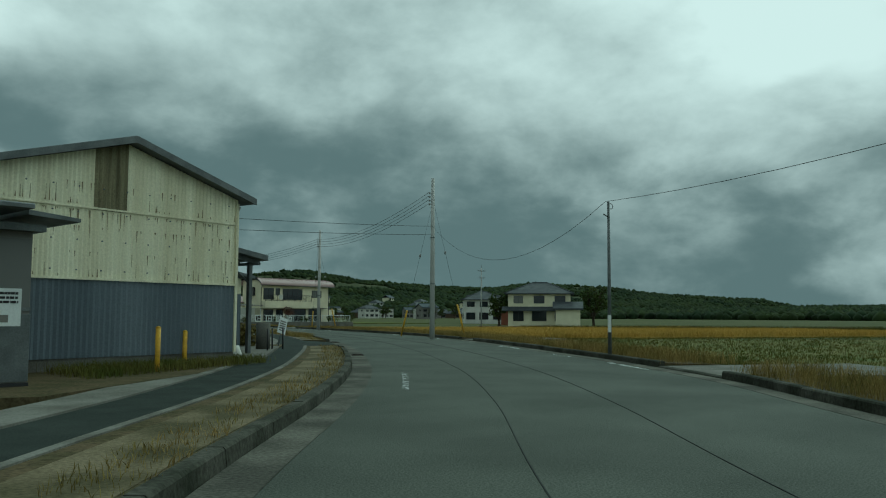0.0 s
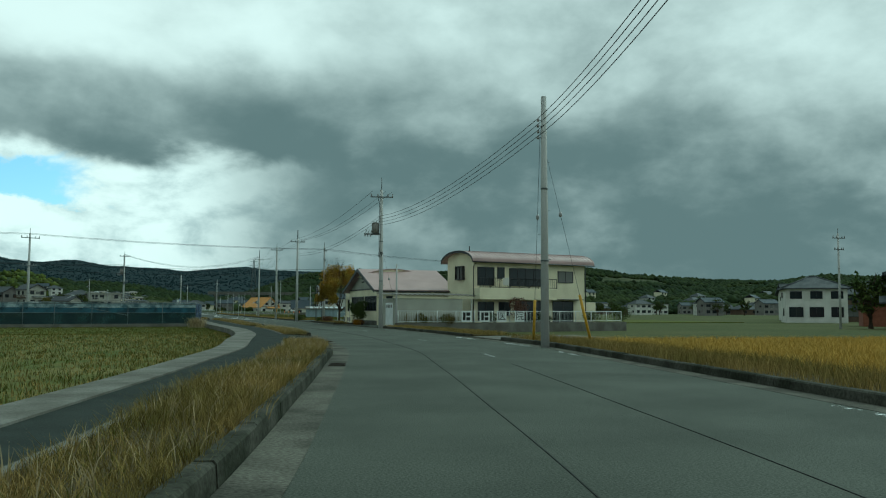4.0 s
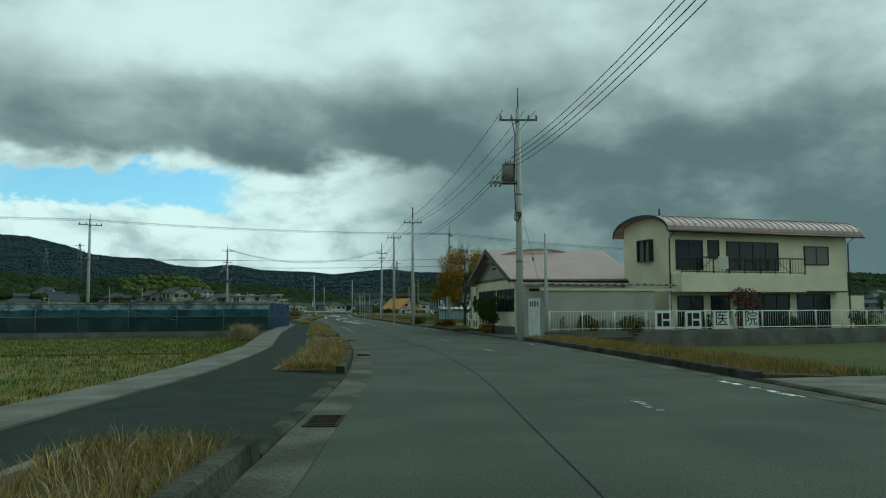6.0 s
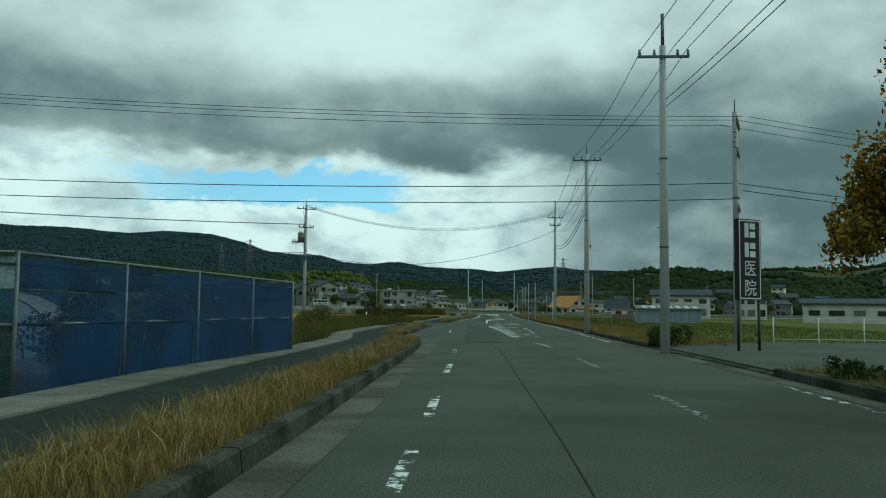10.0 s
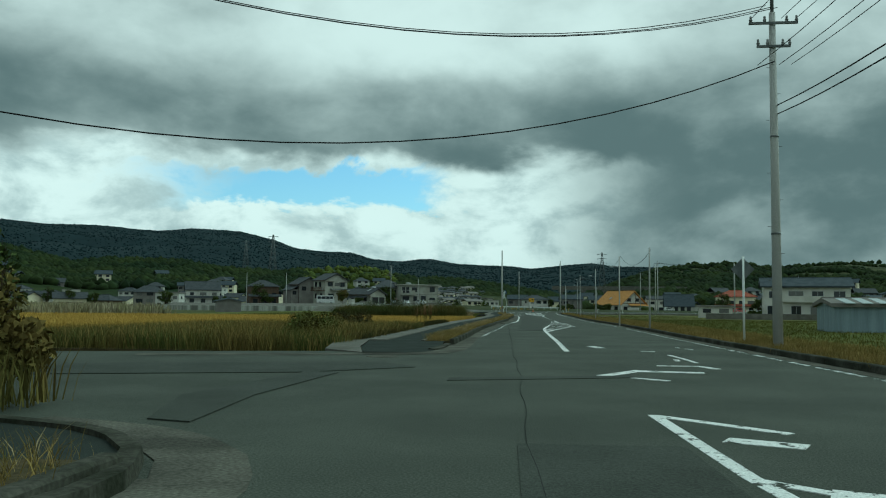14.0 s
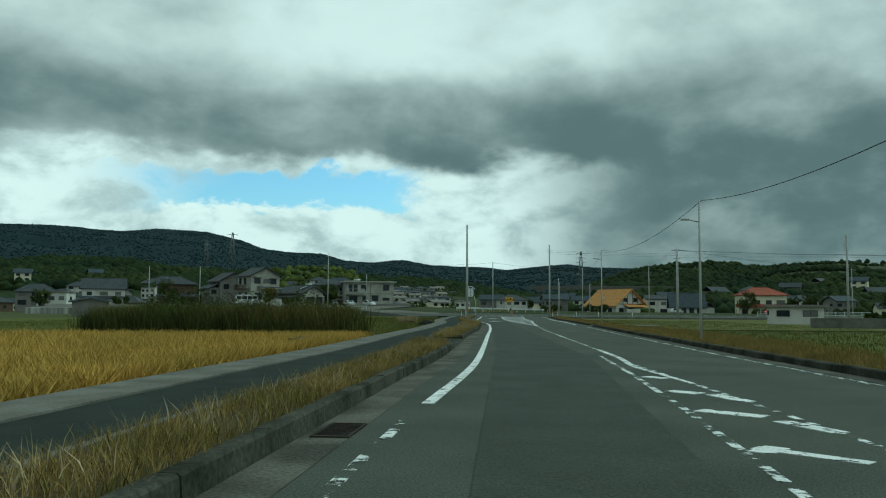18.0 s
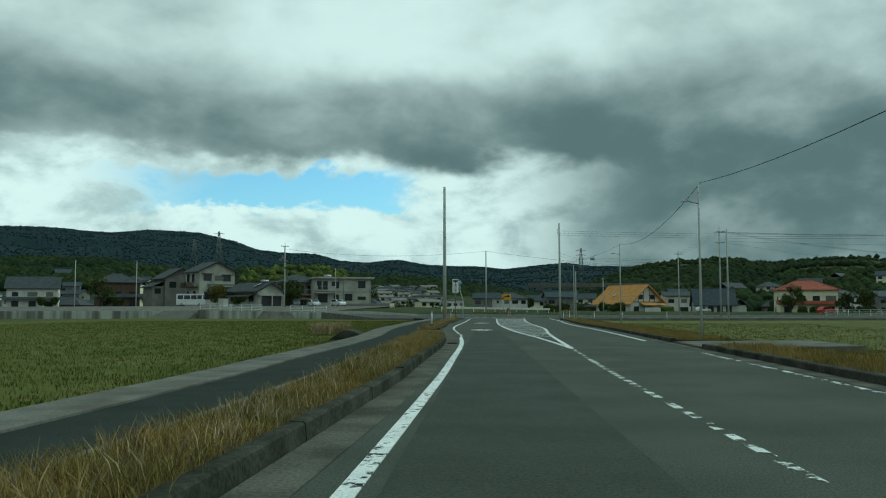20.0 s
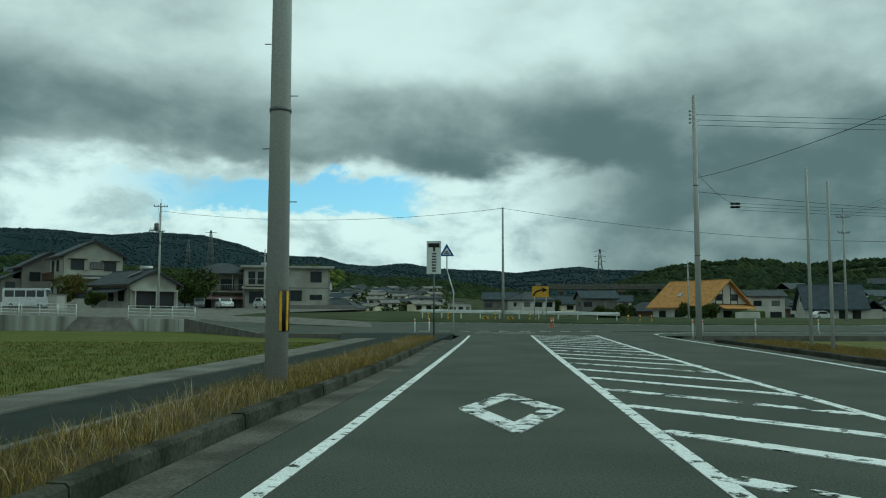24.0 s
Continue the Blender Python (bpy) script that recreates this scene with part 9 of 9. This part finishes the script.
for a, b in ((0.2, 6.9), (12.3, 18.1), (18.4, 24.2)):
    fe = thing("fence", WL @ pose(-a, 0, wall_top(a)), "white pipe fence on the retaining wall", "fence", "white pipe fences")
    n = 3
    rise_ = 0.022 * (b - a)
    for k in range(n + 1):
        part("post", Shape().tube([(0, 0, -0.05), (0, 0, 1.2)], 0.045, 7), WHITE, fe, m=pose(-(b - a) * k / n, 0, rise_ * k / n))
    for z in (0.3, 0.6, 0.9, 1.17):
        part("rail", Shape().tube([(a - b, 0, z + rise_), (0, 0, z)], 0.03, 6), WHITE, fe)
utility_pole(-36.6, 446, 13.1, 0.16, arms=((12.7, 0.8), (9.6, 0.5)), gear="transformer", yaw=20, z=1.9)
utility_pole(-78, 470, 11.0, 0.14, steps=False, z=2.2)
utility_pole(-92, 468, 11.0, 0.14, steps=False, z=2.2)
utility_pole(-30, 470, 9.0, 0.13, steps=False, z=2.2)


def car(x, y, yaw, l, w, h, paint, label, kind="car", z=0.0, van=False):
    root = thing(kind, pose(x, y, z, 0, 0, yaw), label, kind, "parked vehicles")
    hl = l / 2
    if van:
        side = [(-hl, 0.28), (hl * 0.98, 0.28), (hl, 0.7), (hl * 0.93, h * 0.55), (hl * 0.86, h * 0.96), (hl * 0.8, h), (-hl * 0.96, h), (-hl, h * 0.93)]
        glassz = (h * 0.55, h * 0.88)
    else:
        side = [(-hl, 0.3), (hl * 0.97, 0.3), (hl, 0.6), (hl * 0.9, h * 0.58), (hl * 0.45, h * 0.66), (hl * 0.12, h * 0.98), (-hl * 0.62, h), (-hl * 0.9, h * 0.66), (-hl, h * 0.6)]
        glassz = (h * 0.66, h * 0.93)
    part("body", Shape().prism(side, -w / 2, w / 2), paint, root)
    for sy in (-1, 1):
        if van:
            for a, b in ((-0.9, -0.5), (-0.45, 0.0), (0.05, 0.45), (0.5, 0.82)):
                part("side_window", Shape().box(hl * a, sy * w / 2 - 0.006, glassz[0], hl * b, sy * w / 2 + 0.006, glassz[1]), GLASS, root)
        else:
            part("side_window", Shape().prism([(-hl * 0.8, glassz[0]), (hl * 0.3, glassz[0]), (hl * 0.08, glassz[1]), (-hl * 0.6, glassz[1])], sy * w / 2 - 0.006, sy * w / 2 + 0.006), GLASS, root)
    xg = hl * (0.97 if van else 0.4)
    fr = Shape().add([(hl * 0.935, -w * 0.43, h * 0.56), (hl * 0.935, w * 0.43, h * 0.56), (hl * 0.868, w * 0.4, h * 0.92), (hl * 0.868, -w * 0.4, h * 0.92)] if van else
                     [(hl * 0.46, -w * 0.42, h * 0.68), (hl * 0.46, w * 0.42, h * 0.68), (hl * 0.145, w * 0.38, h * 0.965), (hl * 0.145, -w * 0.38, h * 0.965)], [(0, 1, 2, 3)])
    fr.v = [(a + 0.012, b, c + 0.012) for a, b, c in fr.v]
    part("windscreen", fr, GLASS, root)
    for sx in (-0.62, 0.64):
        for sy in (-1, 1):
            wheel = part("wheel", Shape().tube([(0, -0.09, 0), (0, 0.09, 0)], 0.3, 16), RUBBER, root, m=pose(hl * sx, sy * (w / 2 - 0.08), 0.3))
            part("rim", Shape().tube([(0, -0.1, 0), (0, 0.1, 0)], 0.19, 12), SILVER, wheel)
    for sy in (-1, 1):
        part("headlight", Shape().box(hl * 0.965, sy * w * 0.36 - 0.14, 0.62, hl * 1.0 + 0.006, sy * w * 0.36 + 0.14, 0.76, 0.02), SILVER, root)
        part("tail_light", Shape().box(-hl - 0.006, sy * w * 0.4 - 0.08, 0.65, -hl + 0.02, sy * w * 0.4 + 0.08, 0.85), CARRED, root)
    part("bumper", Shape().box(hl * 0.95, -w * 0.46, 0.32, hl * 1.01, w * 0.46, 0.5, 0.03), paint, root)
    return root


car(-61.5, 461, 8, 6.2, 2.1, 2.75, CARWHITE, "white microbus parked before the houses", "van", 2.3, True)
car(-33.5, 462, -60, 4.2, 1.7, 1.5, CARWHITE, "white hatchback parked on the yard", "car", 2.2)
car(-28.5, 465, -50, 4.3, 1.7, 1.55, CARWHITE, "white estate car parked on the yard", "car", 2.25)
car(-38.5, 466, -70, 3.4, 1.5, 1.6, STEEL, "grey small car beside the white cars", "car", 2.2)
car(78, 455, 20, 3.9, 1.6, 1.5, CARRED, "red car parked by the lots", "car", 0.42)
car(64, 500, 10, 3.9, 1.6, 1.5, CARWHITE, "white car parked by the dark-roofed house", "car", 0.6)
solid("storage_box", Shape().box(-2, -1, 0, 2, 1, 1.9, 0.05), WALLWHITE, "white storage container beside the road", "container", m=pose(50.6, 500, 0.0, 0, 0, -6))
house(43, 345, -12, 6.5, 2.5, 2.1, "flat", 0.2, WALLWHITE, WALLGREY, label="white site cabin beside the meadow", rows=((0.9, 0.8),), cols=2, name="site_cabin", group="sheds", z=-0.2)
solid("block_wall", Shape().box(-9, -0.1, 0, 9, 0.1, 1.0, 0.02), CONCRETE, "low grey block wall round a lot", "wall", kind="structure", m=pose(44, 318, -0.3, 0, 0, -14))
# canal bank and lots beyond the right-hand field
solid("canal_wall", Shape().box(-10, -0.15, -0.4, 130, 0.15, 0.16, 0.03), CONCRETE, "low concrete canal wall beyond the field", "wall", kind="structure", m=pose(22, 409, 0, 0, 0, 1.5))
rail = thing("fence", pose(60, 411.5, 0.3, 0, 0, 1.5), "white pipe fence along the canal", "fence", "white pipe fences")
for k in range(14):
    part("post", Shape().tube([(0, 0, 0), (0, 0, 1.0)], 0.04, 7), WHITE, rail, m=pose(1.8 * k, 0, 0))
for z in (0.3, 0.65, 0.98):
    part("rail", Shape().tube([(0, 0, z), (23.4, 0, z)], 0.035, 6), WHITE, rail)
for x, y, hh, aa in ((44.5, 416, 15.0, 0.9), (43.8, 442, 13.0, 0.8), (42, 327, 9.9, 0.0), (41, 400, 13.6, 0.0), (33, 470, 9.0, 0.5), (92, 440, 12, 0.9)):
    utility_pole(x, y, hh, 0.15, arms=((hh - 0.4, aa), (hh - 2.2, aa * 0.8)) if aa else (), gear="" if aa else "spools", steps=False, z=-0.2)
for x, y, hh in ((15.5, 377.5, 6.9), (15.5, 375.6, 6.1)):
    utility_pole(x, y, hh, 0.07, steps=False, label="slim grey steel pole on the verge", z=-0.1)
wires((44.5, 416, 14.6), (92, 440, 11.8), [(-0.7, 0), (0, 0), (0.7, 0), (0, -1.8)], 0.6)
wires((44.5, 416, 14.6), (43.8, 442, 12.6), [(-0.7, 0), (0, 0), (0.7, 0)], 0.4)
wires((15.3, 393.0, 12.6), (85, 397, 12.6), [(0, 0), (0, -0.3), (0, -0.6)], 0.5)
wires((92, 440, 11.8), (190, 420, 12), [(-0.7, 0), (0, 0), (0.7, 0)], 1.0)
wires((44.5, 416, 14.4), (150, 402, 14.5), [(-0.7, 0), (0, 0), (0.7, 0), (0, -1.5)], 1.4)
wires((22.2, 409.1, 9.7), (80, 425, 10.5), [(0, 0), (0, -0.25), (0, -0.5)], 0.5)
wires((15.3, 393.0, 9.4), (22.2, 409.1, 9.6), [(0, 0)], 0.3)
box_ = thing("line_clamps", pose(22.0, 409.1, 0), "cluster of four dark line clamps on the wires", "line clamps")
for k in range(4):
    part("clamp", Shape().tube([(-0.16, 0, 0), (0.16, 0, 0)], 0.09, 8), BLACK, box_, m=pose(0.36 * (k % 2), 0, 9.4 + 0.26 * (k // 2)))
utility_pole(58, 108, 9.8, 0.14, arms=((9.3, 0.8), (8.1, 0.6)), steps=False, z=-0.3)

# ---------------------------------------------------------------- far things
vi = thing("viaduct", pose(36, 800, 0.0, 0, 0, -4), "long grey concrete railway viaduct", "viaduct")
part("deck", Shape().box(0, -4, 15.2, 110, 4, 16.6).box(0, -4.2, 16.6, 110, -3.9, 17.8), CONCRETE, vi)
for k in range(7):
    part("pier", Shape().box(6 + 16 * k, -1.6, -1, 8.4 + 16 * k, 1.6, 15.2).box(5 + 16 * k, -3.4, 13.6, 9.4 + 16 * k, 3.4, 15.2), CONCRETE, vi)


def pylon(x, y, z, h, label="steel lattice power pylon on the hill"):
    root = thing("pylon", pose(x, y, z), label, "pylon", "pylons")
    w_ = h * 0.09
    s = Shape()
    corner_ = lambda q, k: ((1 if k in (0, 3) else -1) * w_ * (1 - 0.86 * q), (1 if k < 2 else -1) * w_ * (1 - 0.86 * q), h * q)
    for k in range(4):
        s.tube([corner_(0, k), corner_(1, k)], h * 0.006, 4)
        for j in range(7):
            s.tube([corner_(j / 7, k), corner_((j + 1) / 7, (k + 1) % 4)], h * 0.0035, 3)
            s.tube([corner_(j / 7, (k + 1) % 4), corner_((j + 1) / 7, k)], h * 0.0035, 3)
    part("lattice", s, STEEL, root)
    for q in (0.7, 0.82, 0.94):
        part("arm", Shape().tube([(-h * 0.13, 0, h * q), (0, 0, h * (q + 0.02)), (h * 0.13, 0, h * q)], h * 0.006, 4), STEEL, root)


pylon(130, 1290, 28, 48)
pylon(-310, 1270, 45, 52)
pylon(-420, 1500, 60, 48)
# small woods behind the village, and garden trees among the houses
r_ = random.Random(77)
kinds_t = [tree(-150 - 9 * k, 470, 6 + k, 2.6 + 0.4 * k, LEAF, "dark garden tree among the houses", 90 + k, 1500, 0.22, 0.14, 0.2, 0.0) for k in range(3)]
for k in range(70):
    a = r_.uniform(-60, 60)
    rad = r_.uniform(270, 430)
    x, y = -math.sin(radians(a)) * rad, 200 + math.cos(radians(a)) * rad
    if (-60 < x < 60 and y < 575):
        continue
    copy_thing(kinds_t[k % 3], pose(x, y, hill_z(x, y) - 0.3 if rad > 390 else -0.3, 0, 0, r_.uniform(0, 360)))
for k, (x, y) in enumerate(((-44.0, 475), (-42.2, 477), (-52, 484), (-57, 496), (-84, 503), (-90, 478), (88, 468), (96, 476), (76, 470), (62, 108), (75, 98))):
    copy_thing(kinds_t[k % 3], pose(x, y, 2.2 if y > 400 and x < 0 else -0.3, 0, 0, 40 * k))

for k, (x, y, rx_, ry_, hh, mt) in enumerate(((55.5, 518, 4.2, 1.4, 2.4, LEAF), (80, 470, 4.0, 1.6, 2.2, LEAF), (92, 470, 4.5, 1.6, 2.4, LEAF), (-55.6, 462, 2.7, 2.2, 5.6, WEED), (-40.0, 467, 2.6, 2.2, 4.6, LEAF),
                                                  (-49.0, 455, 2.4, 1.0, 2.4, LEAF), (-88, 480, 3.5, 1.5, 2.4, LEAF), (-108, 486, 4.0, 1.6, 2.6, LEAF), (22, 470, 5, 2, 1.8, LEAF),
                                                  (36, 476, 4, 2, 2.2, LEAF), (100, 462, 5, 2, 2.6, LEAF), (47, 330, 3.0, 1.2, 1.3, LEAF), (58, 326, 2.5, 1.2, 1.6, LEAF))):
    bush(x, y, rx_, ry_, hh, mt, "dense garden shrubs before a house", 130 + k, 3400, 0.16, 2.3 if x < -15 and y > 440 else (0.9 if -15 < x < 40 and y > 440 else -0.2))
for x in (3.4, 6.0):
    cb = thing("chevron_board", pose(x, 434.2, 0.1, 0, 0, 3), "yellow board with a black chevron on the rail", "road sign", "chevron boards")
    part("board", Shape().box(-0.35, -0.05, 0.55, 0.35, -0.02, 1.05), YELLOW, cb)
    part("chevron", Shape().prism([(-0.2, 0.58), (-0.02, 0.58), (0.22, 0.8), (-0.02, 1.02), (-0.2, 1.02), (0.02, 0.8)], -0.062, -0.051), BLACK, cb)

for k, (x, y, rr_, hh_) in enumerate(((-6.3, 131.0, 0.9, 1.7), (-6.1, 134.0, 0.9, 1.9), (-6.0, 136.8, 0.8, 1.6), (-8.6, 128.6, 1.1, 1.7), (-12.5, 127.9, 1.2, 1.5))):
    bush(x, y, rr_, rr_, hh_, WEED, "dark overgrown shrub inside the net enclosure", 160 + k, 2600, 0.05, 0.0)
